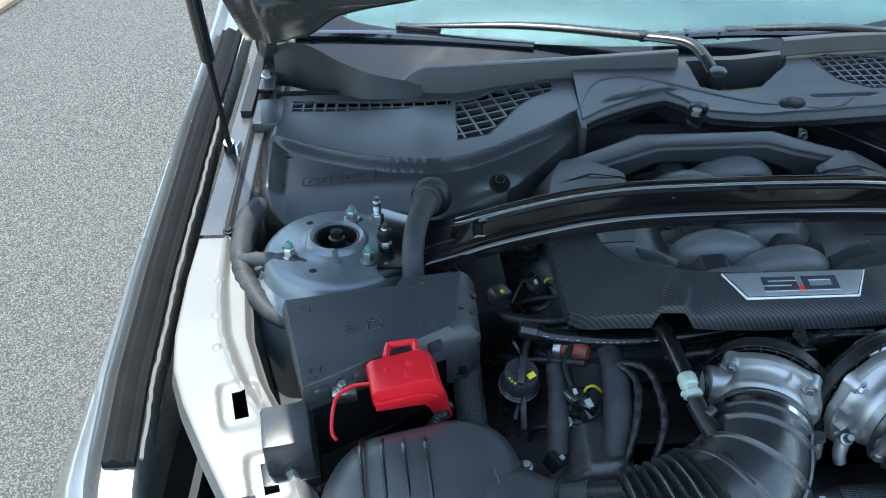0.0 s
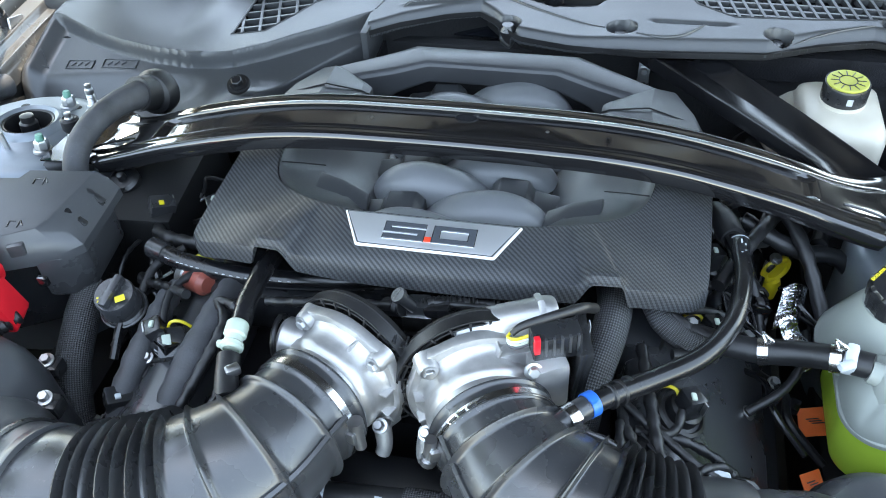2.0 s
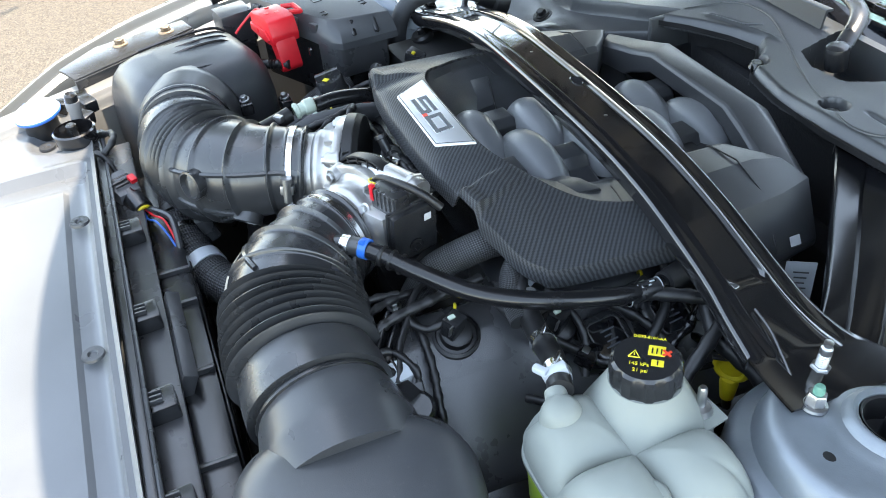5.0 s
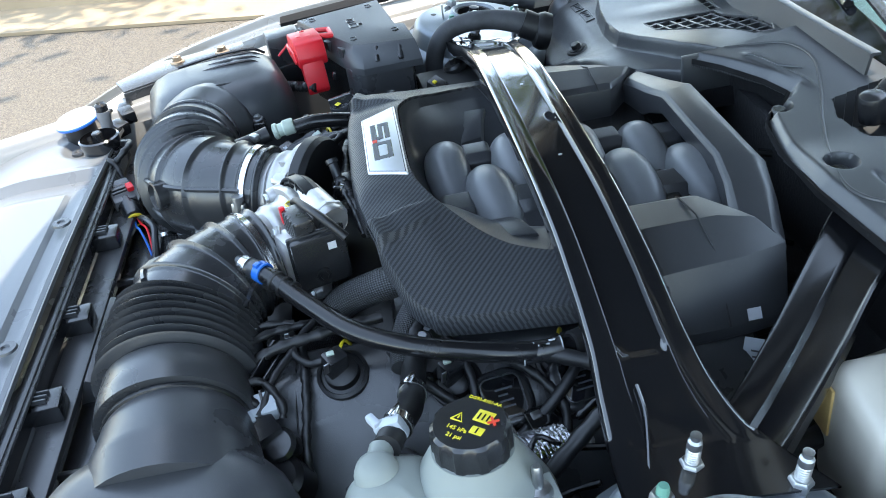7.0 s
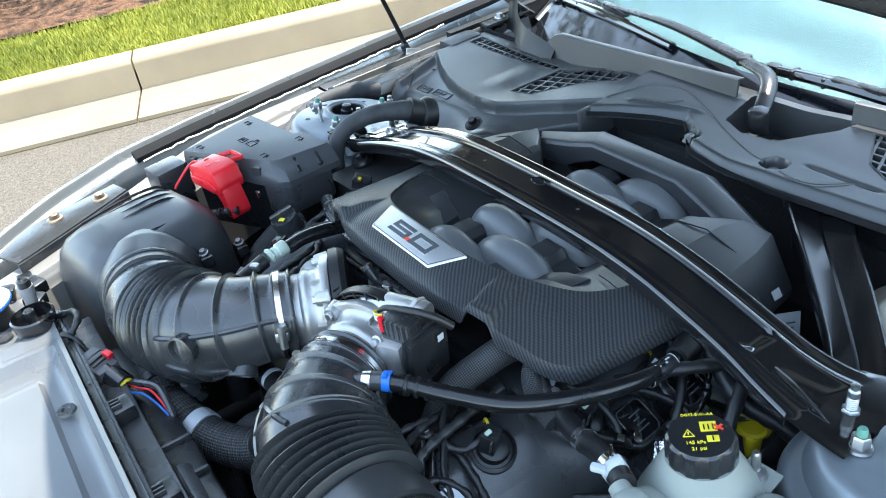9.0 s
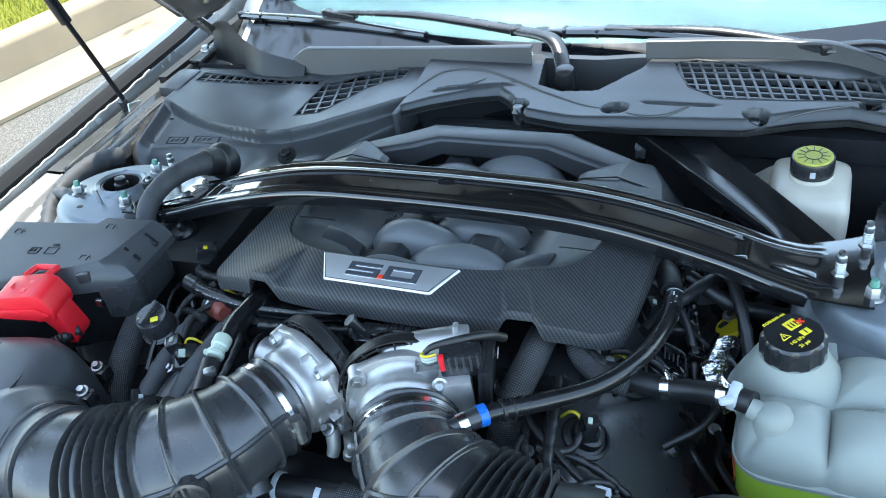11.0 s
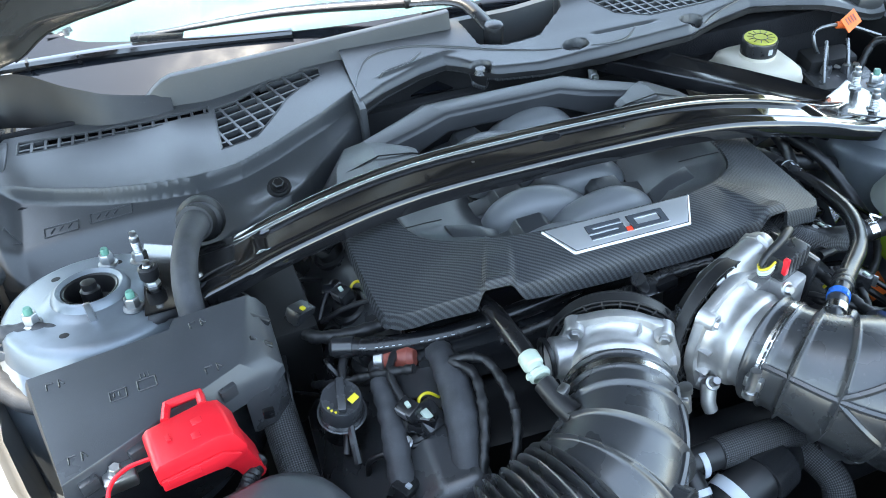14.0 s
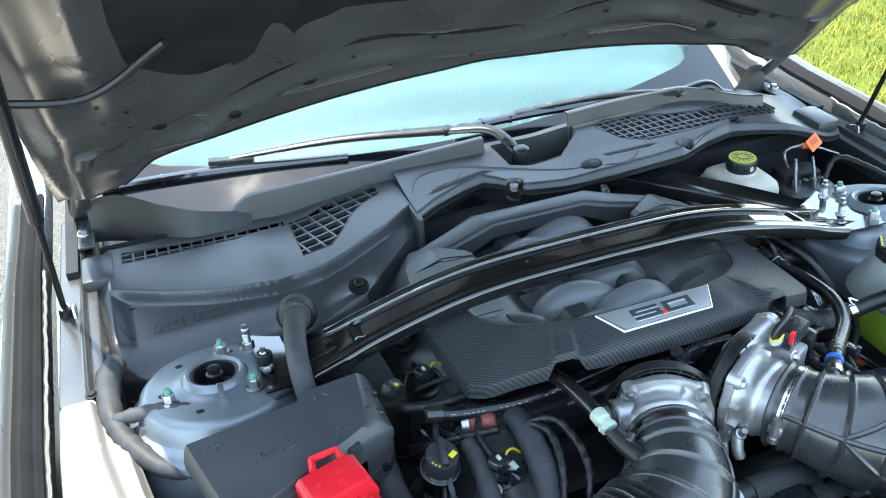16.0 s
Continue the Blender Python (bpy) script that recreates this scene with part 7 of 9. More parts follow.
front_hose = thing("breather_hose", "shiny black breather hose with white print below the engine cover", "hose", (-0.18, -0.25, 0.79))
fp = [(-0.318, -0.245, 0.803), (-0.28, -0.258, 0.803), (-0.20, -0.268, 0.803), (-0.10, -0.268, 0.812), (-0.04, -0.262, 0.82)]
part("hose", tube(fp, 0.0106, 16, 10), hose_rubber, front_hose)
part("end", lathe([(0.009, -0.014), (0.0125, -0.012), (0.0125, 0.010), (0.009, 0.014), (0, 0.014)], (-0.320, -0.244, 0.803), (-0.9, 0.3, 0), 16), plastic_fine, front_hose)
fl = spline(fp, 10)
for k in range(5, 26):
    if k % 7 in (0, 1):
        continue
    part("print_bar", box(fl[k] + Vector((0, -0.0086, 0.0065)), (0.0036, 0.0006, 0.0011), 0.0, turn(52, 0, -4)), white_ink, front_hose)

vent = thing("vent_hose", "grey-black vent hose with a pale green quick connector", "hose", (-0.17, -0.33, 0.83))
part("hose", tube([(-0.178, -0.235, 0.815), (-0.176, -0.270, 0.830), (-0.173, -0.305, 0.842), (-0.170, -0.345, 0.849), (-0.166, -0.375, 0.848)], 0.0100, 16, 8), hose_rubber, vent)
qa = Vector((0.10, -0.95, -0.12)).normalized()
part("quick_connector", lathe([(0.0095, -0.014), (0.0110, -0.012), (0.0110, 0.000), (0.0090, 0.002), (0.0090, 0.008), (0.0112, 0.010), (0.0112, 0.014), (0.008, 0.016)], (-0.166, -0.390, 0.849), qa, 20), mint_plastic, vent, "pale green quick connector")
part("connector_clip", box((-0.166, -0.402, 0.849), (0.026, 0.006, 0.008), 0.003, turn(0, 8, 6)), mint_plastic, vent)
part("spigot", tube([(-0.164, -0.412, 0.846), (-0.158, -0.435, 0.842), (-0.150, -0.455, 0.84)], [0.011, 0.011, 0.012], 14, 4), rubber, vent)
part("spigot_bolt", box((-0.152, -0.430, 0.850), (0.014, 0.010, 0.010), 0.003, turn(0, 0, 40)), zinc, vent)

vent.location += Vector((0.013, -0.005, 0.014))

# pipes in the middle
conduit([(0.006, -0.325, 0.853), (0.03, -0.318, 0.856), (0.06, -0.312, 0.852), (0.10, -0.300, 0.842)], 0.007, "thin corrugated pipe under the cover edge")
conduit([(-0.03, -0.31, 0.832), (-0.015, -0.318, 0.842), (-0.005, -0.325, 0.850)], 0.009, "short corrugated pipe under the cover edge")

# ---- right of the engine ----
solo("braided_hose", tube([(0.192, -0.225, 0.806), (0.195, -0.262, 0.824), (0.192, -0.300, 0.820), (0.180, -0.345, 0.795), (0.172, -0.375, 0.74), (0.16, -0.40, 0.66), (0.15, -0.42, 0.56)], 0.0180, 20, 10), braided, "woven-sleeved hose falling from the engine cover arch", "hose", "braided hoses")
solo("braided_hose", tube([(0.215, -0.22, 0.825), (0.232, -0.255, 0.822), (0.245, -0.272, 0.812), (0.27, -0.283, 0.802), (0.30, -0.286, 0.795)], 0.012, 16, 10), braided, "thin woven-sleeved hose beside the cam cover", "hose", "braided hoses")
vac = thing("vacuum_hose", "smooth black hose with a blue quick connector", "hose", (0.27, -0.3, 0.80))
part("hose", tube([(0.178, -0.417, 0.858), (0.197, -0.400, 0.855), (0.232, -0.370, 0.845), (0.278, -0.328, 0.836), (0.308, -0.275, 0.828), (0.322, -0.210, 0.815), (0.323, -0.155, 0.803), (0.312, -0.105, 0.795)], [0.0095, 0.0098, 0.0100, 0.0100, 0.0100, 0.0102, 0.0105, 0.0105], 16, 10), hose_rubber, vac)
for k, (p, r) in enumerate((((0.197, -0.400, 0.854), 0.0118), ((0.205, -0.392, 0.851), 0.0118), ((0.213, -0.384, 0.848), 0.0118))):
    part("ridge", lathe([(0.0095, -0.003), (r, -0.0015), (r, 0.0015), (0.0095, 0.003)], p, (0.72, 0.68, -0.2), 18), rubber, vac)
part("blue_lock", lathe([(0.0095, -0.0045), (0.0118, -0.0045), (0.0118, 0.0045), (0.0095, 0.0045)], (0.181, -0.414, 0.858), (0.72, 0.68, -0.1), 20), blue_plastic, vac, "blue locking ring")
part("lock_ear", box((0.183, -0.417, 0.869), (0.007, 0.007, 0.005), 0.002, turn(0, 0, 43)), blue_plastic, vac)
part("nipple", tube([(0.178, -0.417, 0.858), (0.165, -0.430, 0.858), (0.150, -0.445, 0.855)], [0.011, 0.0105, 0.012], 14, 4), duct_rubber, vac)
part("clamp", lathe([(0.0105, -0.005), (0.0122, -0.005), (0.0122, 0.005), (0.0105, 0.005)], (0.166, -0.430, 0.858), (0.7, 0.7, 0), 18), steel, vac, "bright ear clamp")
part("print_band", lathe([(0.0106, -0.020), (0.0109, -0.018), (0.0109, 0.018), (0.0106, 0.020)], (0.3235, -0.152, 0.803), (0.03, 1, 0.0), 18), plastic_fine, vac)
for dy in (-0.019, 0.019):
    part("print_ring", lathe([(0.0108, -0.0006), (0.0112, -0.0006), (0.0112, 0.0006), (0.0108, 0.0006)], (0.3235, -0.152 + dy, 0.803), (0.03, 1, 0), 18), white_ink, vac)
for k, (dy, w) in enumerate(((-0.010, 0.006), (0.0, 0.008), (0.010, 0.006), (0.002, 0.010))):
    part("print_bar", box((0.3235 + 0.004 * (k % 2), -0.152 + dy, 0.8142 - 0.0006 * (k % 2)), (0.002, w, 0.0006), 0.0), white_ink, vac)
part("end_socket", tube([(0.318, -0.122, 0.798), (0.308, -0.092, 0.793), (0.298, -0.07, 0.785)], [0.014, 0.0165, 0.0165], 16, 6), rubber, vac)

over = thing("overflow_hose", "black coolant hose with spring clamps running to the bottle", "hose", (0.36, -0.3, 0.79))
part("hose", tube([(0.262, -0.268, 0.800), (0.300, -0.275, 0.797), (0.340, -0.281, 0.799), (0.372, -0.286, 0.808), (0.405, -0.298, 0.822), (0.432, -0.308, 0.828)], 0.0125, 16, 8), rubber, over)
for p, a in (((0.342, -0.281, 0.7995), (1, -0.1, 0.25)), ((0.402, -0.297, 0.821), (1, -0.2, 0.2))):
    c = part("spring_clamp", lathe([(0.0128, -0.005), (0.0140, -0.005), (0.0140, 0.005), (0.0128, 0.005)], p, a, 18), steel, over, "bright spring clamp")
    part("clamp_ear", tube([Vector(p) + Vector((0, 0, 0.013)), Vector(p) + Vector((0.005, -0.004, 0.020)), Vector(p) + Vector((-0.004, 0.005, 0.021)), Vector(p) + Vector((0, 0, 0.013))], 0.0015, 6, 4), steel, c)
part("zip_clamp", box((0.412, -0.302, 0.828), (0.012, 0.026, 0.022), 0.004, turn(20, 0, -12)), white_plastic, over, "white plastic clamp")
part("zip_end", box((0.406, -0.316, 0.835), (0.016, 0.008, 0.008), 0.003, turn(0, 0, 30)), white_plastic, over)

# coil cover plate and bolt behind the cap
coil = thing("coil_bolt", "zinc bolt beside the coil cover", "bolt", (0.350, -0.150, 0.715))
hex_bolt((0.356, -0.155, 0.722), (0.5, 0, 1), 0.007, 0.009, zinc, coil, "bolt_head")
part("boss", lathe([(0.011, -0.03), (0.010, 0.0), (0, 0.0)], (0.356, -0.155, 0.722), (0.5, 0, 1), 16), plastic_fine, coil)
lbl = thing("code_tag", "white printed paper tag hanging beside the strut bar", "tag", (0.318, 0.069, 0.69), "code tags")
part("paper", box((0.318, 0.070, 0.715), (0.036, 0.0012, 0.072), 0.0004, turn(-12, 4, 62)), white_plastic, lbl)
for k in range(6):
    part("print_bar", box((0.3205, 0.0690, 0.742 - k * 0.008), (0.018 - 0.003 * (k % 3), 0.0010, 0.0016), 0.0, turn(-12, 4, 62)), plastic, lbl)
dip = thing("dipstick", "yellow plastic dipstick ring beside the coolant cap", "dipstick", (0.385, -0.070, 0.66))
part("ring", tube([Vector((0.385, -0.070, 0.705)) + Vector((0.014 * math.cos(k * 0.3491), 0.010 * math.cos(k * 0.3491), 0.016 * math.sin(k * 0.3491))) for k in range(19)], 0.0045, 8, raw=True, cap=False), yellow_plastic, dip)
part("web", lathe([(0.0, -0.0018), (0.014, -0.0018), (0.014, 0.0018), (0.0, 0.0018)], (0.385, -0.070, 0.705), (0.58, -0.81, 0.0), 20), yellow_plastic, dip)
part("stem", lathe([(0.008, -0.03), (0.011, -0.006), (0.009, 0.0), (0, 0.002)], (0.385, -0.070, 0.689), (0, 0, 1), 14), yellow_plastic, dip)
part("tube", tube([(0.385, -0.070, 0.67), (0.375, -0.06, 0.62), (0.36, -0.05, 0.55)], 0.006, 10), dark_steel, dip)
fs = thing("foil_sleeve", "crinkled silver foil heat sleeve", "heat sleeve", (0.41, -0.19, 0.72))
part("sleeve", slab_down(sheet(-0.5, 0.5, 0, 1, 10, 40, lambda u, v: (0.392 - 0.012 * v + 0.028 * u, -0.146 - 0.050 * v + 0.010 * u, 0.762 - 0.016 * v + 0.0014 * math.sin(v * 75 + 4 * u) - 0.03 * u * u - 0.010 * u)), 0.0015), foil, fs)
for i, pts in enumerate(([(0.37, -0.05, 0.80), (0.40, -0.12, 0.78), (0.43, -0.2, 0.72)], [(0.33, -0.08, 0.79), (0.39, -0.10, 0.77), (0.45, -0.08, 0.74), (0.5, -0.1, 0.68)], [(0.30, -0.20, 0.80), (0.33, -0.14, 0.80), (0.36, -0.08, 0.79), (0.40, 0.0, 0.76)], [(0.42, -0.08, 0.76), (0.44, 0.0, 0.74), (0.42, 0.08, 0.72), (0.36, 0.16, 0.72)])):
    loom("wiring_loom", pts, 0.008 + 0.002 * (i % 2), "black taped wiring beside the cam cover", rubber, wave=lambda s: 0.0008 * math.sin(s * 260))
for p, mt, rz in (((0.395, -0.06, 0.785), yellow_plastic, 20), ((0.455, -0.03, 0.77), white_plastic, 60), ((0.43, 0.03, 0.76), white_plastic, 10)):
    pl = thing("small_plug", "small black plug with a bright tab on the loom", "connector", p, "plugs")
    part("shell", box(p, (0.026, 0.034, 0.022), 0.003, turn(12, 15, rz)), plastic_fine, pl)
    part("tab", box(Vector(p) + Vector((0.0, -0.006, 0.011)), (0.007, 0.008, 0.004), 0.001, turn(12, 15, rz)), mt, pl)
tag = thing("code_tag", "white paper tag with a printed code below the cover", "tag", (0.246, -0.248, 0.812))
part("paper", box((0.246, -0.250, 0.815), (0.030, 0.034, 0.0012), 0.0004, turn(20, 25, 30)), white_plastic, tag)
part("code", box((0.246, -0.252, 0.8165), (0.012, 0.012, 0.0012), 0.0, turn(20, 25, 30)), plastic, tag)

# wires round the front coil
loom("wire", [(0.205, -0.36, 0.80), (0.225, -0.42, 0.81), (0.262, -0.455, 0.815), (0.295, -0.445, 0.80), (0.305, -0.43, 0.785)], 0.0045, "taped black wire looping to a white plug")
loom("wire", [(0.262, -0.455, 0.815), (0.272, -0.475, 0.80), (0.30, -0.475, 0.79), (0.335, -0.445, 0.785)], 0.0045, "taped black wire over the cam cover front")
loom("wire", [(0.225, -0.30, 0.805), (0.235, -0.36, 0.806), (0.250, -0.43, 0.80), (0.28, -0.46, 0.76), (0.36, -0.46, 0.68)], 0.006, "taped black wire along the cam cover edge")
wp = thing("sensor_plug", "black sensor plug with a white lock", "connector", (0.31, -0.437, 0.75), "plugs")
part("housing", box((0.310, -0.437, 0.770), (0.050, 0.030, 0.026), 0.004, turn(0, 20, 30)), plastic_fine, wp)
part("white_lock", box((0.316, -0.442, 0.783), (0.013, 0.012, 0.008), 0.002, turn(0, 20, 30)), white_plastic, wp)
part("mount", lathe([(0.024, -0.03), (0.024, 0.0), (0.018, 0.006), (0, 0.006)], (0.355, -0.420, 0.735), (0.4, -0.3, 1), 22), dark_steel, wp)
part("bright_rail", tube([(0.245, -0.475, 0.79), (0.252, -0.468, 0.76), (0.27, -0.46, 0.72)], 0.006, 8), steel, wp)
for p, s, rz in (((0.430, -0.240, 0.640), (0.036, 0.002, 0.032), 15), ((0.425, -0.315, 0.630), (0.024, 0.002, 0.028), 30)):
    t = thing("orange_tag", "orange paper tag on the wiring", "tag", p, "orange tags")
    part("paper", box(p, s, 0.0005, turn(-50, 0, rz)), orange_tag, t)
    for k in range(3):
        part("print_bar", box(Vector(p) + Vector((0.004 - 0.004 * k, -0.0022, 0.0022 + 0.003 * k)), (s[0] * 0.4, 0.0006, 0.0012), 0.0, turn(-50, 0, rz)), plastic, t)

# bracket, coil covers and taped wires on the cam cover beside the bottle
cbk = thing("engine_bracket", "angular glossy black bracket beside the intake duct", "bracket", (0.25, -0.42, 0.77))
part("arm", round_edges(loft([[(0.206, -0.400, 0.795), (0.222, -0.392, 0.797), (0.222, -0.392, 0.785), (0.206, -0.400, 0.783)], [(0.238, -0.432, 0.792), (0.262, -0.418, 0.790), (0.262, -0.418, 0.770), (0.238, -0.432, 0.772)], [(0.290, -0.458, 0.776), (0.318, -0.440, 0.772), (0.318, -0.440, 0.750), (0.290, -0.458, 0.752)]]), 0.003), satin_paint, cbk)
part("rib", box((0.258, -0.428, 0.797), (0.060, 0.004, 0.012), 0.001, turn(0, 14, -34)), satin_paint, cbk)
part("lip", box((0.250, -0.412, 0.790), (0.055, 0.003, 0.016), 0.001, turn(0, 12, -34)), plastic_fine, cbk)
hex_bolt((0.218, -0.401, 0.797), (0, 0, 1), 0.0055, 0.006, zinc, cbk)
hex_bolt((0.303, -0.449, 0.776), (0, 0.1, 1), 0.0055, 0.006, dark_steel, cbk)
for x, y, z, rz in ((0.322, -0.196, 0.748, 8), (0.322, -0.118, 0.752, 8)):
    co = thing("coil_cover", "rounded black coil cover with a raised coded plate", "coil cover", (x, y, z - 0.01), "coil covers")
    cm = Matrix.Translation((x, y, z)) @ turn(0, 34, rz).to_4x4()
    part("base", prism(round_rect(0.060, 0.062, 0.022, 6), -0.030, 0.010, 0.006, cm, 3), plastic_fine, co)
    part("plate", prism(round_rect(0.042, 0.040, 0.008, 4), 0.010, 0.0135, 0.001, cm), gloss_black, co, "raised plate with a worn code")
    part("plate_rim", tube([cm @ Vector((a, b, 0.0135)) for a, b in round_rect(0.042, 0.040, 0.008, 4) + round_rect(0.042, 0.040, 0.008, 4)[:1]], 0.0010, 6, raw=True, cap=False), plastic, co)
    for k in range(4):
        part("print_bar", box(cm @ Vector((0.010 - 0.006 * k, 0.002 * (k % 2), 0.0137)), (0.0018, 0.018 - 0.004 * (k % 3), 0.0005), 0.0, turn(0, 34, rz)), badge_grey, co)
for pts, r, lb in (
        ([(0.195, -0.345, 0.800), (0.215, -0.372, 0.806), (0.246, -0.394, 0.800), (0.262, -0.380, 0.792), (0.266, -0.362, 0.796)], 0.0042, "taped black wire looping to the front coil"),
        ([(0.246, -0.394, 0.800), (0.276, -0.415, 0.794), (0.300, -0.425, 0.786), (0.312, -0.433, 0.780)], 0.0042, "taped black wire over the bracket"),
        ([(0.255, -0.300, 0.800), (0.285, -0.290, 0.794), (0.315, -0.262, 0.776), (0.335, -0.225, 0.752), (0.345, -0.18, 0.735)], 0.0055, "taped black wire down the cam cover"),
        ([(0.268, -0.240, 0.800), (0.290, -0.228, 0.790), (0.322, -0.222, 0.768), (0.350, -0.235, 0.735)], 0.0045, "taped black wire between two coils"),
        ([(0.285, -0.100, 0.795), (0.318, -0.115, 0.780), (0.345, -0.150, 0.755), (0.360, -0.200, 0.72)], 0.0060, "taped black wire behind the coil covers"),
        ([(0.340, -0.300, 0.722), (0.375, -0.275, 0.735), (0.395, -0.24, 0.745), (0.405, -0.19, 0.73)], 0.0050, "thin black hose beside the coolant bottle"),
        ([(-0.300, -0.225, 0.790), (-0.325, -0.255, 0.786), (-0.330, -0.300, 0.772), (-0.345, -0.345, 0.745)], 0.0050, "taped black wire beside the fuse box"),
        ([(-0.262, -0.262, 0.800), (-0.280, -0.300, 0.800), (-0.272, -0.345, 0.790), (-0.250, -0.385, 0.765)], 0.0045, "taped black wire beside the oil cap")):
    loom("wire", pts, r, lb, wave=lambda q: 0.0004 * math.sin(q * 420))
for p, rz in (((0.336, -0.224, 0.752), 40), ((0.352, -0.165, 0.742), 15), ((-0.333, -0.305, 0.772), -30), ((-0.262, -0.362, 0.785), 60)):
    jp = thing("wire_plug", "small black wire plug with a pale lock on the engine", "connector", Vector(p) - Vector((0, 0, 0.01)), "plugs")
    part("housing", box(p, (0.022, 0.030, 0.018), 0.003, turn(0, 18, rz)), gloss_black, jp)
    part("lock", box(Vector(p) + Vector((0.002, -0.004, 0.0095)), (0.008, 0.010, 0.003), 0.0008, turn(0, 18, rz)), zinc, jp)

hs = thing("heat_strip", "flat dull silver heat strip beside the coolant bottle", "heat strip", (0.39, -0.22, 0.70))
part("strip", slab_down(sheet(-0.5, 0.5, 0, 1, 6, 24, lambda u, v: (0.373 + 0.034 * v + 0.018 * u, -0.197 - 0.046 * v + 0.010 * u, 0.765 - 0.030 * v + 0.003 * math.sin(v * 14) + 0.002 * math.cos(u * 6))), 0.0015), foil, hs)
ms = thing("pressure_sensor", "black pressure sensor with a silver clip below the engine cover", "sensor", (-0.008, -0.324, 0.834))
part("body", box((-0.008, -0.324, 0.857), (0.024, 0.020, 0.030), 0.004, turn(-8, 0, 4)), plastic_fine, ms)
part("stub", lathe([(0.006, 0.0), (0.006, 0.020), (0.008, 0.021), (0.008, 0.026), (0, 0.026)], (-0.012, -0.328, 0.867), (-0.5, -0.2, 0.85), 12), plastic_fine, ms)
part("plug", box((0.012, -0.328, 0.867), (0.026, 0.014, 0.014), 0.003, turn(0, -12, 0)), gloss_black, ms)
part("clip", box((-0.008, -0.3355, 0.852), (0.030, 0.004, 0.018), 0.001, turn(-8, 0, 4)), steel, ms, "bright silver clip")
part("foot", box((-0.008, -0.326, 0.839), (0.030, 0.022, 0.012), 0.003), zinc, ms)
ms.location += Vector((0.016, 0.001, -0.012))
loom("wire", [(0.024, -0.322, 0.860), (0.050, -0.320, 0.858), (0.080, -0.312, 0.850), (0.12, -0.305, 0.84)], 0.0035, "thin black wire along the cover edge")
loom("wire", [(-0.02, -0.320, 0.846), (-0.06, -0.318, 0.838), (-0.11, -0.318, 0.832), (-0.16, -0.315, 0.822)], 0.0050, "thin black wire along the cover edge")

strip = thing("cover_strip", "pale bent metal strip along the cam cover front", "strip", (0.24, -0.40, 0.72))
part("strip", loft([[(x - 0.004, y, z), (x + 0.004, y - 0.002, z), (x + 0.004, y - 0.002, z - 0.002), (x - 0.004, y, z - 0.002)] for x, y, z in ((0.236, -0.392, 0.785), (0.262, -0.396, 0.774), (0.296, -0.400, 0.752), (0.322, -0.402, 0.722))]), zinc, strip)
for pts, r, lb in (
        ([(0.210, -0.392, 0.806), (0.212, -0.425, 0.812), (0.226, -0.459, 0.812), (0.262, -0.470, 0.806), (0.286, -0.462, 0.797), (0.280, -0.430, 0.797), (0.302, -0.410, 0.785), (0.316, -0.410, 0.772)], 0.0042, "taped black wire loop before the cam cover"),
        ([(0.224, -0.388, 0.790), (0.262, -0.386, 0.784), (0.296, -0.388, 0.768), (0.326, -0.394, 0.742), (0.345, -0.396, 0.715)], 0.0048, "taped black wire down the cam cover edge"),
        ([(0.302, -0.178, 0.778), (0.320, -0.158, 0.768), (0.345, -0.140, 0.750), (0.366, -0.142, 0.730)], 0.0050, "taped black wire behind the coil cover"),
        ([(0.262, -0.292, 0.800), (0.268, -0.274, 0.806), (0.256, -0.262, 0.812), (0.236, -0.255, 0.815)], 0.0065, "short taped black wire under the cover edge")):
    loom("wire", pts, r, lb)
fcp = thing("sensor_plug", "pale grey sensor plug with wires on a black bracket", "connector", (0.306, -0.430, 0.755), "plugs")
part("housing", box((0.300, -0.438, 0.778), (0.024, 0.046, 0.022), 0.003, turn(0, 22, 10)), white_plastic, fcp, "pale grey housing")
part("cap", box((0.301, -0.470, 0.775), (0.028, 0.024, 0.026), 0.003, turn(0, 22, 10)), plastic_fine, fcp)
part("socket", lathe([(0.017, -0.02), (0.018, 0.006), (0.014, 0.010), (0, 0.010)], (0.328, -0.418, 0.752), (0.5, -0.1, 0.8), 20), plastic_fine, fcp)
for k in range(3):
    part("lock_rib", box((0.296 + 0.001 * k, -0.428 - 0.010 * k, 0.7895), (0.016, 0.003, 0.003), 0.0006, turn(0, 22, 10)), plastic_fine, fcp)
bt = thing("cover_bolt", "small dark bolt and sleeve on the cam cover", "bolt", (0.268, -0.256, 0.80))
hex_bolt((0.272, -0.262, 0.803), (0.3, 0, 1), 0.0055, 0.007, zinc, bt, "bolt_head")
part("sleeve", lathe([(0.010, -0.016), (0.010, 0.001), (0.006, 0.001)], (0.272, -0.262, 0.803), (0.3, 0, 1), 16), plastic_fine, bt)
pl2 = thing("cable_bracket", "grey toothed cable bracket below the strut bar", "bracket", (0.335, -0.045, 0.76))
part("plate", box((0.338, -0.045, 0.790), (0.060, 0.014, 0.003), 0.001, turn(10, -14, 12)), plastic, pl2)
for k in range(6):
    part("tooth", box((0.316 + 0.009 * k, -0.047 + 0.002 * k, 0.797 + 0.0022 * k - 0.006), (0.004, 0.012, 0.008), 0.001, turn(10, -14, 12)), plastic, pl2)
part("plug", box((0.352, -0.078, 0.765), (0.030, 0.024, 0.022), 0.003, turn(10, 10, 30)), lid_plastic, pl2, "grey plug on the bracket")
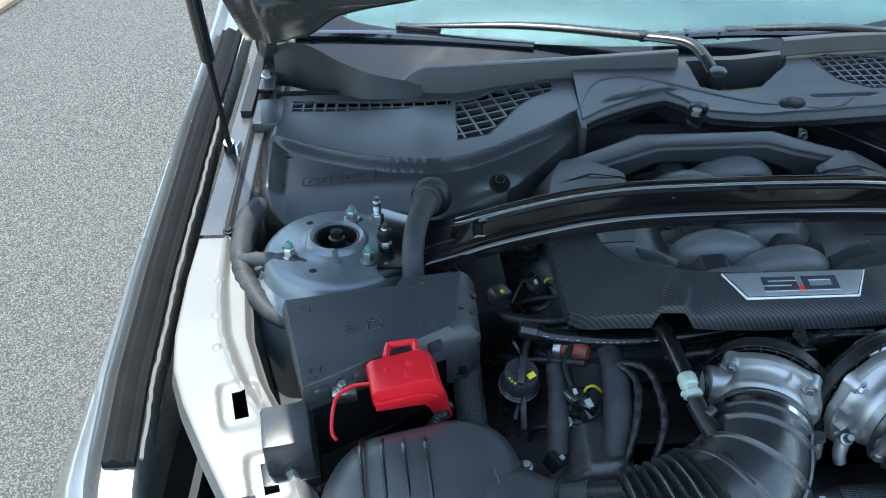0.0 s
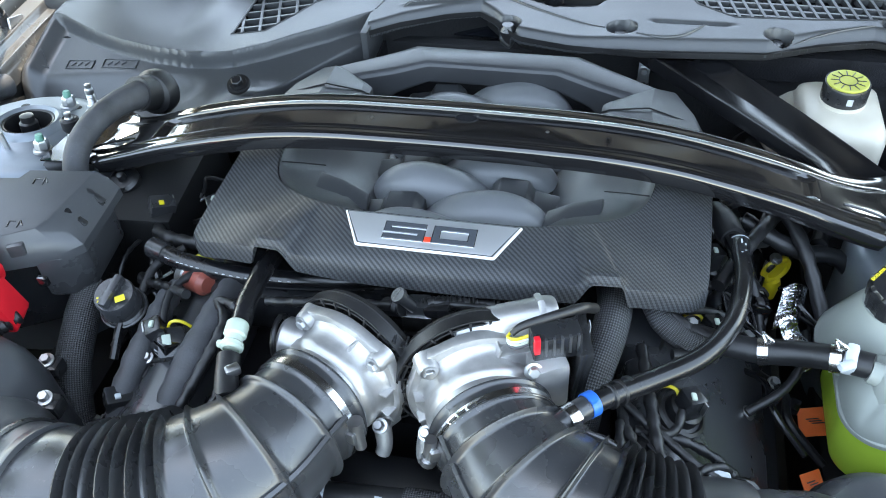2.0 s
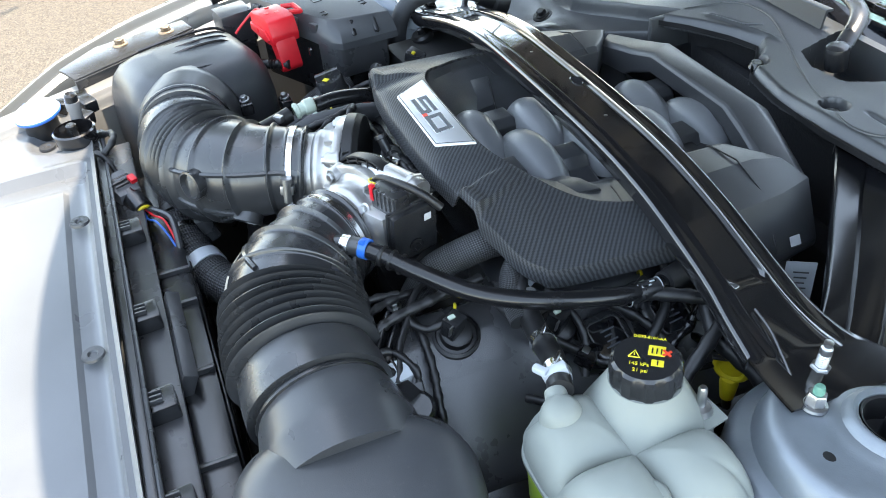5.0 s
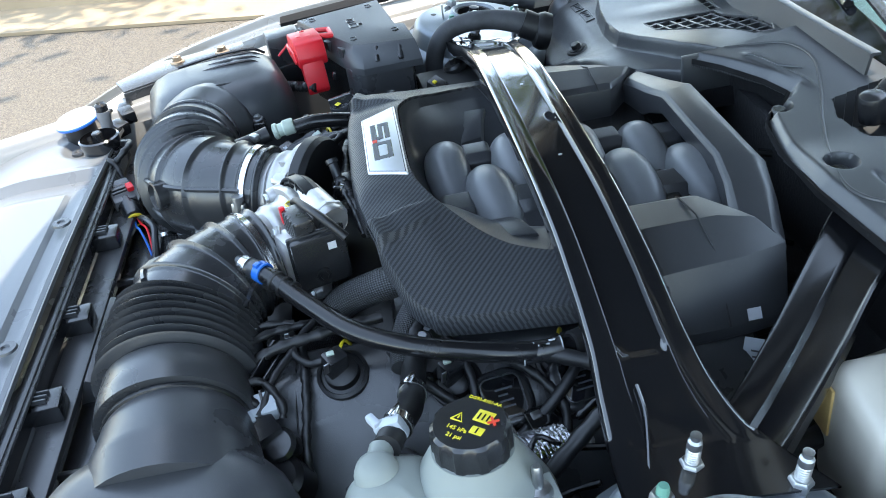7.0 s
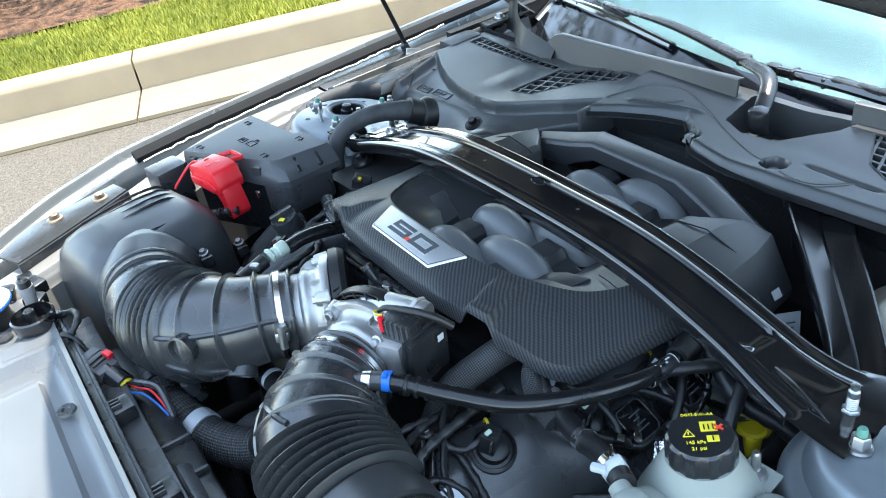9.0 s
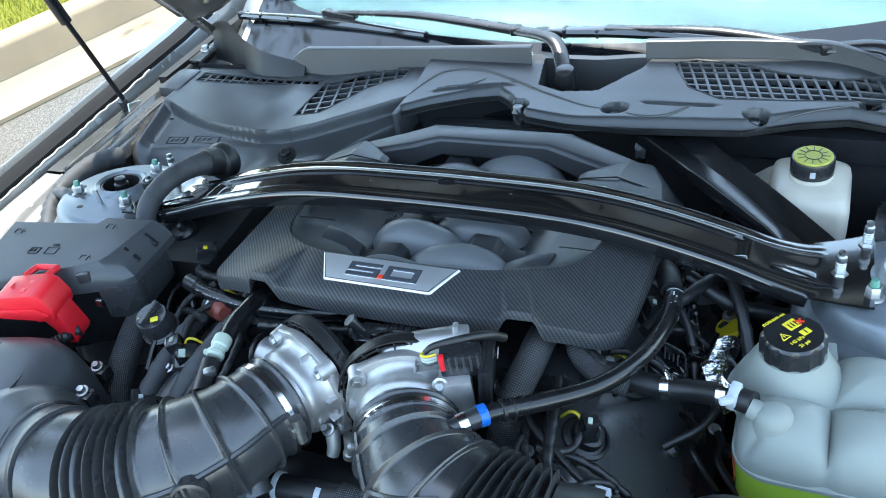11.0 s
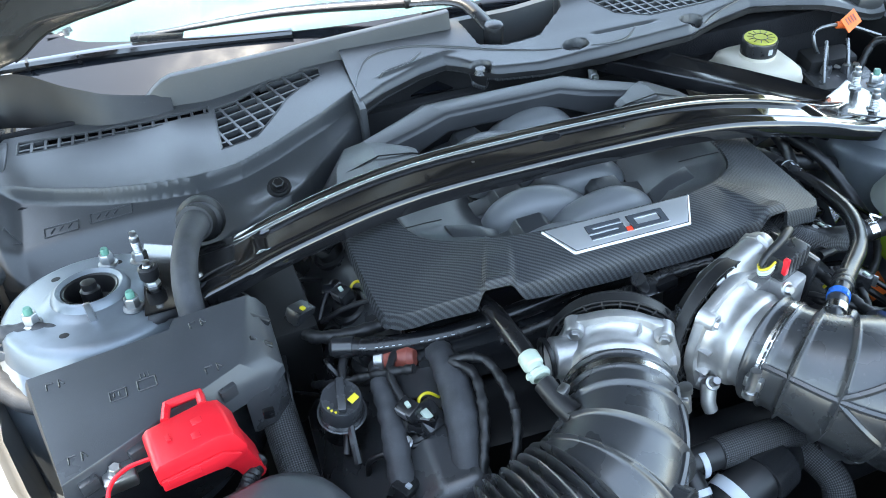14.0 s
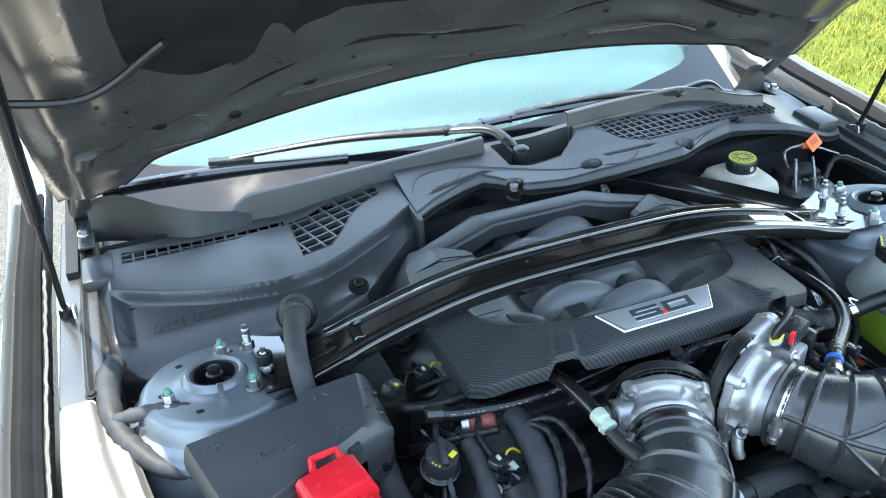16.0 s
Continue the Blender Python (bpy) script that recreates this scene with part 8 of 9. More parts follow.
for q, pts in enumerate(([(0.312, -0.018, 0.800), (0.316, -0.034, 0.780), (0.314, -0.052, 0.760), (0.320, -0.075, 0.745)], [(0.300, -0.060, 0.790), (0.318, -0.070, 0.775), (0.340, -0.095, 0.755), (0.352, -0.130, 0.735)])):
    loom("wire", pts, 0.0050, "glossy taped wire below the strut bar", hose_rubber, lambda d: 0.0012 * math.sin(d * 520))

# ---- coolant bottle ----
cb = thing("coolant_bottle", "milky plastic coolant bottle half full of green coolant", "coolant bottle", (0.51, -0.28, 0.66))
BC = Vector((0.505, -0.273, 0))


def lobed(k, z, w=0.176, d=0.162):
    ring = []
    for x, y in round_rect(w * k, d * k, 0.040 * k, 9):
        pinch = 1 - 0.055 * math.exp(-(x / 0.012) ** 2) - 0.055 * math.exp(-(y / 0.012) ** 2)
        ring.append(BC + Vector((x * pinch, y * pinch, z)))
    return ring


def pillow(a):
    return max(0.0, 1 - abs(2 * abs(a) - 1) ** 2.4)


def pillow_top(u, v):
    e = (1 - abs(u) ** 8) * (1 - abs(v) ** 8)
    s = max(abs(u), abs(v)) / max(1e-6, (abs(u) ** 5 + abs(v) ** 5) ** 0.2)
    w = 1 - 0.05 * math.exp(-(u / 0.10) ** 2) * abs(v) ** 4
    d = 1 - 0.05 * math.exp(-(v / 0.10) ** 2) * abs(u) ** 4
    return Vector((BC.x + u * s * 0.089 * d, BC.y + v * s * 0.082 * w, 0.784 + 0.018 * e + 0.026 * pillow(u) ** 0.6 * pillow(v) ** 0.6))


top = sheet(-1, 1, -1, 1, 56, 56, pillow_top)
rim = [v for v in top.verts if v.is_boundary]
r = bmesh.ops.extrude_edge_only(top, edges=[e for e in top.edges if e.is_boundary])
for v in [g for g in r["geom"] if isinstance(g, bmesh.types.BMVert)]:
    v.co.z = 0.771
bmesh.ops.recalc_face_normals(top, faces=top.faces)
part("upper_shell", top, bottle_plastic, cb, sharp=75)
part("weld_flange", loft([lobed(1.0, 0.767), lobed(1.03, 0.768), lobed(1.035, 0.7705), lobed(1.03, 0.773), lobed(1.0, 0.774)]), bottle_plastic, cb, "welded seam flange")
part("coolant", loft([lobed(0.80, 0.690), lobed(0.92, 0.696), lobed(0.97, 0.712), lobed(0.99, 0.768)]), coolant_green, cb, "bright green coolant behind the lower shell")
cc, ca = Vector((0.461, -0.238, 0.846)), Vector((-0.04, 0.02, 1)).normalized()
part("neck", lathe([(0.066, -0.066), (0.058, -0.050), (0.048, -0.031), (0.041, -0.018), (0.036, -0.009), (0.034, -0.004), (0.030, -0.004)], cc, ca, 32), bottle_plastic, cb)
cap_prof = [(0.0345, -0.006), (0.0365, -0.004), (0.037, 0.010), (0.0355, 0.018), (0.033, 0.0205), (0.0, 0.0205)]
cap = lathe([(a * 0.88, b) for a, b in cap_prof], cc, ca, 72)
for v in cap.verts:
    d = v.co - cc
    r = d - ca * d.dot(ca)
    if r.length > 0.0298:
        k = math.atan2(r.y, r.x) * 10
        v.co += r.normalized() * (0.0008 * (1 if math.sin(k) > 0 else -1))
cap_ob = part("cap", cap, plastic_fine, cb, "black screw cap with yellow pressure print", sharp=30)
cm = frame_of(ca) @ turn(0, 0, 0)
ct = cc + ca * 0.0207
R90 = frame_of(ca) @ turn(0, 0, 90 + 78)


def on_cap(u, v):
    """A spot on the cap; u runs along the lines of print, v up the print."""
    return ct + R90 @ Vector((u, v, 0))


words("145 kPa", 0.0057, on_cap(-0.006, -0.010), R90, yellow_ink, cap_ob)
words("21 psi", 0.0057, on_cap(-0.004, -0.018), R90, yellow_ink, cap_ob)
words("DG93-8101-AA", 0.0046, on_cap(0.0, 0.0265), R90, yellow_ink, cap_ob)
part("triangle", tube([on_cap(-0.016, -0.002), on_cap(-0.006, -0.002), on_cap(-0.011, 0.007), on_cap(-0.016, -0.002)], 0.0007, 6, raw=True), yellow_ink, cap_ob)
part("tick", tube([on_cap(-0.011, 0.0005), on_cap(-0.011, 0.004)], 0.0006, 6, raw=True), yellow_ink, cap_ob)
part("book_sign", box(on_cap(0.010, -0.006), (0.011, 0.008, 0.0008), 0.0003, R90), yellow_ink, cap_ob)
part("book_fold", box(on_cap(0.010, -0.006) + ca * 0.0004, (0.0012, 0.006, 0.0008), 0.0, R90), plastic_fine, cap_ob)
part("radiator_sign", box(on_cap(0.008, 0.010), (0.015, 0.013, 0.0008), 0.0003, R90), yellow_ink, cap_ob)
for k in range(3):
    part("radiator_fin", box(on_cap(0.004 + k * 0.004, 0.009) + ca * 0.0005, (0.0012, 0.007, 0.0008), 0.0, R90), plastic_fine, cap_ob)
part("red_cross", box(on_cap(0.017, 0.008) + ca * 0.0003, (0.010, 0.0022, 0.0008), 0.0, R90 @ turn(0, 0, 45)), red_ink, cap_ob)
part("red_cross", box(on_cap(0.017, 0.008) + ca * 0.0006, (0.010, 0.0022, 0.0008), 0.0, R90 @ turn(0, 0, -45)), red_ink, cap_ob)
for p, q in (((0.452, -0.318), (0.428, -0.312)), ((0.553, -0.288), (0.592, -0.294))):
    part("spout", lathe([(0.024, -0.040), (0.0205, -0.020), (0.0195, -0.004), (0.0165, 0.004), (0.010, 0.009), (0, 0.010)], (p[0], p[1], 0.828 if p[0] < 0.5 else 0.808), (0, 0, 1), 24), bottle_plastic, cb, "domed hose spout")
    part("spout_nozzle", tube([(p[0], p[1], 0.822 if p[0] < 0.5 else 0.803), (q[0], q[1], 0.826 if p[0] < 0.5 else 0.801)], [0.0125, 0.0105], 16, 2), bottle_plastic, cb)
rb = thing("return_hose", "black return hose with a white clamp on the coolant bottle", "hose", (0.63, -0.38, 0.76))
part("hose", tube([(0.586, -0.293, 0.801), (0.623, -0.302, 0.793), (0.655, -0.325, 0.770), (0.675, -0.36, 0.71)], 0.0115, 14, 8), rubber, rb)
part("clamp", box((0.596, -0.296, 0.800), (0.014, 0.025, 0.025), 0.005, turn(0, 0, -12)), white_plastic, rb, "white plastic clamp")
brk = thing("bottle_bracket", "small milky plastic ear with an upright steel stud", "bracket", (0.535, -0.155, 0.79))
part("plate", box((0.489, -0.190, 0.800), (0.036, 0.026, 0.004), 0.0015, turn(6, 4, 8)), bottle_plastic, brk)
part("stud", lathe([(0.012, 0), (0.010, 0.006), (0.0045, 0.008), (0.0045, 0.028), (0.003, 0.031), (0, 0.031)], (0.487, -0.193, 0.802), (0, 0, 1), 14), zinc, brk)
lamp_cover = thing("headlamp_back", "silver-grey pressed panel beside the coolant bottle", "panel", (0.63, -0.36, 0.70))
part("panel", box((0.655, -0.33, 0.735), (0.10, 0.22, 0.10), 0.025, turn(0, 12, 8), None, 4), tower_paint, lamp_cover)
part("slot", box((0.625, -0.425, 0.775), (0.018, 0.014, 0.004), 0.001, turn(10, 10, 8)), dark_bay, lamp_cover)

# ---- brake reservoir and pipes ----
br = thing("brake_reservoir", "cloudy white brake fluid reservoir with a yellow-topped cap", "reservoir", (0.46, 0.13, 0.67))
rings = []
for z, w, d, dy in ((0.67, 0.085, 0.10, 0.0), (0.69, 0.100, 0.12, 0.0), (0.76, 0.106, 0.125, 0.0), (0.796, 0.106, 0.124, 0.0), (0.809, 0.100, 0.116, 0.0), (0.816, 0.086, 0.100, 0.0), (0.819, 0.060, 0.066, 0.0)):
    rings.append([(0.466 + x, 0.136 + y, z) for x, y in round_rect(w, d, 0.018, 6)])
part("tank", loft(rings), brake_white, br, sharp=60)
part("side_tank", box((0.418, 0.158, 0.752), (0.075, 0.075, 0.080), 0.016, turn(0, -34, 10)), brake_white, br)
part("fluid_stain", box((0.4105, 0.120, 0.765), (0.004, 0.045, 0.070), 0.0015, turn(0, 0, 0)), surface("amber_fluid", (0.62, 0.42, 0.16), 0.4, var=0.15), br, "amber fluid showing through the wall")
part("fluid_stain", box((0.430, 0.0728, 0.775), (0.026, 0.003, 0.055), 0.0012), bpy.data.materials["amber_fluid"], br, "amber fluid showing through the wall")
part("filler_neck", lathe([(0.036, -0.02), (0.029, -0.012), (0.028, 0.004)], (0.466, 0.140, 0.824), (0, 0, 1), 28), brake_white, br)
bcap = part("cap", lathe([(0.026, -0.010), (0.0285, -0.009), (0.0285, 0.012), (0.0275, 0.0145), (0.025, 0.0145)], (0.466, 0.140, 0.834), (0, 0, 1), 40), plastic_fine, br, "black knurled cap rim")
part("cap_top", lathe([(0.0256, 0.012), (0.0256, 0.0155), (0.0246, 0.0165), (0, 0.0165)], (0.466, 0.140, 0.834), (0, 0, 1), 40), cap_yellow, bcap, "yellow printed cap top")
for k in range(12):
    a = k * math.pi / 6
    part("cap_print", box((0.466 + 0.0165 * math.cos(a), 0.140 + 0.0165 * math.sin(a), 0.8508), (0.010, 0.0012, 0.0006), 0.0, turn(0, 0, math.degrees(a))), plastic_fine, bcap)
part("cap_ring", tube([(0.466 + 0.011 * math.cos(k * 0.2618), 0.140 + 0.011 * math.sin(k * 0.2618), 0.8508) for k in range(25)], 0.0007, 6, raw=True, cap=False), plastic_fine, bcap)
part("cap_code", box((0.468, 0.1113, 0.836), (0.007, 0.001, 0.009), 0.0), white_ink, bcap)
part("side_port", lathe([(0.013, 0), (0.013, 0.016), (0.010, 0.02), (0, 0.02)], (0.510, 0.10, 0.725), (1, -0.3, 0), 18), zinc, br)
br.location += Vector((-0.008, 0.007, -0.012))
mc = thing("master_cylinder", "dark cast brake cylinder below the cowl", "cylinder", (0.385, 0.165, 0.72))
part("cap", lathe([(0.040, -0.03), (0.040, 0.0), (0.034, 0.008), (0.012, 0.010), (0.010, 0.016), (0, 0.016)], (0.375, 0.165, 0.700), (0, -0.3, 1), 26), dark_steel, mc)
pipe_steel = surface("dull_pipe_steel", (0.20, 0.205, 0.21), 0.3, metal=0.9, var=0.15, scale=30)
ab = thing("abs_unit", "black brake control unit with steel pipes", "brake unit", (0.645, 0.16, 0.62))
part("block", box((0.600, 0.150, 0.735), (0.085, 0.050, 0.090), 0.008, turn(0, 0, -8)), dark_bay, ab)
part("ledge", box((0.598, 0.115, 0.755), (0.11, 0.09, 0.010), 0.004, turn(0, 0, -8)), plastic, ab)
for k, (x, y) in enumerate(((0.578, 0.120), (0.612, 0.112), (0.590, 0.150), (0.625, 0.145))):
    part("pipe_nut", lathe([(0.009, 0), (0.009, 0.014), (0.006, 0.018)], (x, y, 0.758), (0, 0, 1), 6), zinc, ab)
for k, pts in enumerate(([(0.578, 0.120, 0.768), (0.577, 0.125, 0.79), (0.576, 0.132, 0.812), (0.566, 0.115, 0.79), (0.552, 0.075, 0.72)], [(0.612, 0.112, 0.768), (0.612, 0.118, 0.79), (0.611, 0.126, 0.812), (0.607, 0.110, 0.79), (0.60, 0.085, 0.74)], [(0.590, 0.150, 0.765), (0.575, 0.160, 0.80), (0.585, 0.170, 0.815), (0.635, 0.168, 0.814), (0.70, 0.150, 0.79)])):
    part("brake_pipe", tube(pts, 0.0030, 10, 10), pipe_steel, ab, "bent steel brake pipe")
for k in range(8):
    part("terminal_pin", lathe([(0.0034, 0), (0.0034, 0.006), (0.002, 0.010), (0, 0.010)], (0.570 + 0.0165 * (k % 4) + 0.004 * (k // 4), 0.113 - 0.002 * (k % 4), 0.776 - 0.020 * (k // 4)), (0.1, -1, 0.25), 8), zinc, ab)
ot = thing("orange_tag", "orange paper tag wrapped round a brake pipe", "tag", (0.635, 0.168, 0.81), "orange tags")
part("paper", box((0.640, 0.160, 0.824), (0.034, 0.002, 0.026), 0.0005, turn(-38, -18, 20)), orange_tag, ot)
part("wrap", tube([(0.622, 0.171, 0.815), (0.640, 0.167, 0.814)], 0.006, 10, 2), orange_tag, ot)
for k in range(4):
    part("print_bar", box((0.631 + k * 0.005, 0.1582 + k * 0.001, 0.825 + 0.0015 * k), (0.0022, 0.0005, 0.012), 0.0, turn(-38, -18, 20)), copper_red, ot)
loom("wiring_loom", [(0.70, -0.02, 0.80), (0.69, 0.06, 0.805), (0.665, 0.12, 0.80), (0.62, 0.10, 0.74)], 0.006, "black wire along the apron", rubber)

# ---- front of the bay ----
front = thing("radiator_cover", "dark grey plastic radiator cover across the front", "radiator cover", (0, -0.85, 0.76), kind="structure")


def cover_height(x, y):
    z = 0.806 - 0.06 * soft(-0.80, -1.10, y) - 0.02 * (abs(x) / 0.5) ** 2
    r = max(abs(x - 0.10) / 0.375, abs(y + 0.815) / 0.105)
    z += 0.004 * soft(1.10, 1.06, r) - 0.014 * soft(1.05, 1.0, r)
    q = max(abs(x - 0.10) / 0.345, abs(y + 0.805) / 0.070)
    z += 0.006 * soft(1.0, 0.94, q)
    z -= 0.008 * soft(0.012, 0.0, y + 0.700 + 0.0)
    z -= 0.012 * soft(0.05, 0.03, math.hypot(x + 0.40, y + 0.74))
    return z


part("panel", sheet(-0.56, 0.56, -1.06, -0.690, 150, 60, cover_height, lambda x, y: y > -1.06 + 0.25 * x * x and abs(x) < 0.56 - 0.5 * max(0, -y - 0.8), 0.006), cover_grey, front, "broad dark grey cover panel")
for x in (-0.40, -0.13, 0.14, 0.40):
    part("push_clip", lathe([(0.013, 0), (0.012, 0.003), (0.006, 0.003), (0.004, 0.001), (0, 0.001)], (x, -0.76 if abs(x) > 0.3 else -0.72, cover_height(x, -0.74) + 0.002), (0, 0, 1), 18), plastic, front)
beam = thing("radiator_beam", "black plastic radiator carrier with clips and ribs", "radiator carrier", (0, -0.67, 0.70))
part("channel", box((0.02, -0.684, 0.775), (0.82, 0.012, 0.030), 0.003), plastic_fine, beam)
part("shelf", box((0.02, -0.660, 0.752), (0.82, 0.036, 0.010), 0.003), plastic, beam)
part("lip", tube([(-0.39, -0.676, 0.786), (0.43, -0.676, 0.786)], 0.003, 8, 2), plastic, beam)
part("shroud_top", box((0.05, -0.628, 0.715), (0.74, 0.05, 0.03), 0.008), plastic_fine, beam)
part("shroud", box((0.05, -0.61, 0.56), (0.74, 0.02, 0.30), 0.006), plastic_fine, beam)
for x in (-0.115, 0.07, 0.22, 0.36):
    c = part("clip", box((x, -0.664, 0.768), (0.034, 0.034, 0.022), 0.003, turn(0, 0, 4)), plastic_fine, beam, "moulded latch")
    for k in range(3):
        part("clip_rib", box((x - 0.008 + k * 0.007, -0.672, 0.781), (0.0025, 0.024, 0.006), 0.001), plastic, c)
for x in (-0.05, 0.02, 0.15, 0.29):
    part("shroud_rib", box((x, -0.628, 0.732), (0.006, 0.048, 0.010), 0.002), plastic, beam)
part("side_panel", box((0.10, -0.640, 0.735), (0.16, 0.018, 0.05), 0.004, turn(-25)), plastic, beam)

fp = thing("fan_plug", "grey and black fan connector with yellow, blue and red wires", "connector", (-0.21, -0.66, 0.74), "plugs")
part("shell", box((-0.235, -0.664, 0.765), (0.050, 0.034, 0.030), 0.004, turn(0, 15, 24)), surface("grey_connector", (0.12, 0.12, 0.125), 0.5), fp, "grey ribbed shell")
for k in range(4):
    part("shell_rib", box((-0.252 + k * 0.010, -0.669 + k * 0.004, 0.781), (0.003, 0.030, 0.004), 0.001, turn(0, 15, 24)), plastic_fine, fp)
part("nose", lathe([(0.015, -0.02), (0.016, 0.0), (0.016, 0.016), (0.012, 0.018), (0, 0.016)], (-0.205, -0.650, 0.755), (0.85, 0.35, -0.35), 18), plastic_fine, fp)
part("seal_ring", lathe([(0.009, 0), (0.0125, 0), (0.0125, 0.004), (0.009, 0.004)], (-0.190, -0.644, 0.749), (0.85, 0.35, -0.35), 18), yellow_plastic, fp, "yellow seal ring")
part("red_lock", box((-0.226, -0.646, 0.784), (0.014, 0.010, 0.008), 0.002, turn(0, 15, 24)), red_plastic, fp, "red lock")
for k, mt in enumerate((blue_plastic, red_plastic, plastic)):
    part("wire", tube([(-0.190, -0.644 + k * 0.004, 0.750), (-0.172, -0.640 + k * 0.008, 0.745 + 0.004 * k), (-0.150, -0.630 + k * 0.01, 0.752), (-0.128, -0.620 + k * 0.006, 0.742), (-0.10, -0.61, 0.72)], 0.0016 if k < 2 else 0.005, 8, 8), mt, fp)

rh = thing("radiator_hose", "thick ribbed radiator hose with a white paint band", "hose", (-0.1, -0.58, 0.66))
hp = [(-0.245, -0.600, 0.715), (-0.205, -0.603, 0.710), (-0.160, -0.600, 0.700), (-0.120, -0.590, 0.688), (-0.075, -0.572, 0.680), (-0.030, -0.545, 0.682), (0.005, -0.510, 0.690), (0.03, -0.47, 0.68)]
part("hose", tube(dense(hp, 0.0016), 0.0275, 24, raw=True, wave=lambda s: 0.0009 * math.sin(s * 900)), braided, rh)
L = spline(hp, 10)
for i, mt, nm in ((10, steel, "bright clamp ring"), (18, steel, "bright clamp ring"), (33, white_plastic, "white paint band")):
    d = (L[i + 1] - L[i - 1]).normalized()
    w = 0.010 if mt is white_plastic else 0.004
    part("band", lathe([(0.028, -w), (0.0305, -w), (0.0305, w), (0.028, w)], L[i], d, 28), mt, rh, nm)
part("collar", tube(L[8:12], 0.032, 20, raw=True), rubber, rh)
tee = thing("heater_tee", "black heater hose tee with pale spring clamps", "hose", (-0.02, -0.48, 0.73))
part("run", tube([(-0.085, -0.482, 0.738), (-0.06, -0.480, 0.742), (0.02, -0.476, 0.744), (0.05, -0.475, 0.742)], 0.0155, 18, 6), rubber, tee)
part("sleeve", tube([(0.02, -0.476, 0.744), (0.06, -0.474, 0.742), (0.10, -0.470, 0.735), (0.14, -0.46, 0.71)], 0.0175, 18, 8), braided, tee, "woven sleeve")
part("branch", tube([(-0.018, -0.480, 0.742), (-0.018, -0.500, 0.735), (-0.018, -0.520, 0.722)], 0.013, 16, 4), rubber, tee)
for x in (-0.058, -0.002):
    part("pale_clamp", lathe([(0.0155, -0.0035), (0.0166, -0.0035), (0.0166, 0.0035), (0.0155, 0.0035)], (x, -0.479, 0.7425), (1, 0.05, 0), 22), white_plastic, tee, "pale blue-white clamp")
part("pale_clamp", lathe([(0.0130, -0.0035), (0.0144, -0.0035), (0.0144, 0.0035), (0.0130, 0.0035)], (-0.018, -0.506, 0.732), (0, -0.85, -0.5), 22), white_plastic, tee, "pale blue-white clamp")
lo = thing("lower_hose", "thick black coolant hose with a white clamp", "hose", (0.03, -0.51, 0.68))
part("hose", tube([(-0.03, -0.54, 0.66), (0.0, -0.522, 0.70), (0.035, -0.510, 0.718), (0.075, -0.495, 0.715), (0.11, -0.47, 0.69)], 0.0265, 20, 8), rubber, lo)
part("pale_clamp", lathe([(0.0268, -0.0065), (0.0284, -0.0065), (0.0284, 0.0065), (0.0268, 0.0065)], (0.022, -0.513, 0.714), (0.9, 0.3, 0.35), 26), white_plastic, lo, "white clamp band")
part("cuff", tube([(0.05, -0.505, 0.718), (0.085, -0.489, 0.712)], 0.031, 20, 3), plastic_fine, lo)
pump = thing("water_pump_inlet", "dark cast pump housing with a silver sensor below the ducts", "pump", (0.0, -0.47, 0.6))
part("housing", box((0.0, -0.46, 0.64), (0.24, 0.08, 0.14), 0.03), dark_steel, pump)
part("sensor", lathe([(0.012, 0), (0.012, 0.03), (0.016, 0.032), (0.016, 0.045), (0, 0.046)], (0.155, -0.485, 0.70), (0.2, -0.6, 0.7), 18), zinc, pump, "silver sensor with a label")
part("sensor", lathe([(0.011, 0), (0.011, 0.04), (0, 0.042)], (-0.155, -0.560, 0.70), (0.1, -0.3, 1), 18), plastic, pump)
part("sensor_label", box((-0.155, -0.573, 0.727), (0.012, 0.001, 0.018), 0.0, turn(12)), white_ink, pump)
solo("braided_hose", tube([(-0.04, -0.50, 0.70), (-0.08, -0.53, 0.67), (-0.10, -0.56, 0.62), (-0.08, -0.58, 0.54)], 0.017, 16, 8), braided, "woven-sleeved hose below the air duct", "hose", "braided hoses")
solo("braided_hose", tube([(0.13, -0.46, 0.70), (0.15, -0.52, 0.68), (0.12, -0.56, 0.62), (0.06, -0.58, 0.54)], 0.017, 16, 8), braided, "woven-sleeved hose below the air duct", "hose", "braided hoses")

# washer filler, cap and latch at the left front corner
wf = thing("washer_filler", "pale blue washer filler cap on a grey neck", "filler cap", (-0.385, -0.745, 0.78))
part("cap", lathe([(0.030, -0.006), (0.0360, -0.004), (0.0370, -0.001), (0.0362, 0.001)], (-0.452, -0.762, 0.812), (0.05, -0.1, 1), 36), blue_plastic, wf, "blue cap rim")
part("cap_top", lathe([(0.0362, 0.001), (0.033, 0.006), (0.0, 0.009)], (-0.452, -0.762, 0.812), (0.05, -0.1, 1), 36), light_blue, wf, "pale blue cap top")
part("neck", lathe([(0.026, -0.06), (0.026, -0.006)], (-0.452, -0.762, 0.812), (0, 0, 1), 24), dark_steel, wf)
part("tab", box((-0.486, -0.776, 0.810), (0.018, 0.016, 0.006), 0.002), blue_plastic, wf)
gv = thing("purge_valve", "grey and black capped valve beside the washer filler", "valve", (-0.365, -0.70, 0.78))
part("body", lathe([(0.0095, -0.05), (0.0095, 0.0), (0.0110, 0.002), (0.0110, 0.016), (0, 0.018)], (-0.410, -0.704, 0.820), (0, 0.05, 1), 20), surface("grey_plastic", (0.25, 0.25, 0.26), 0.5), gv)
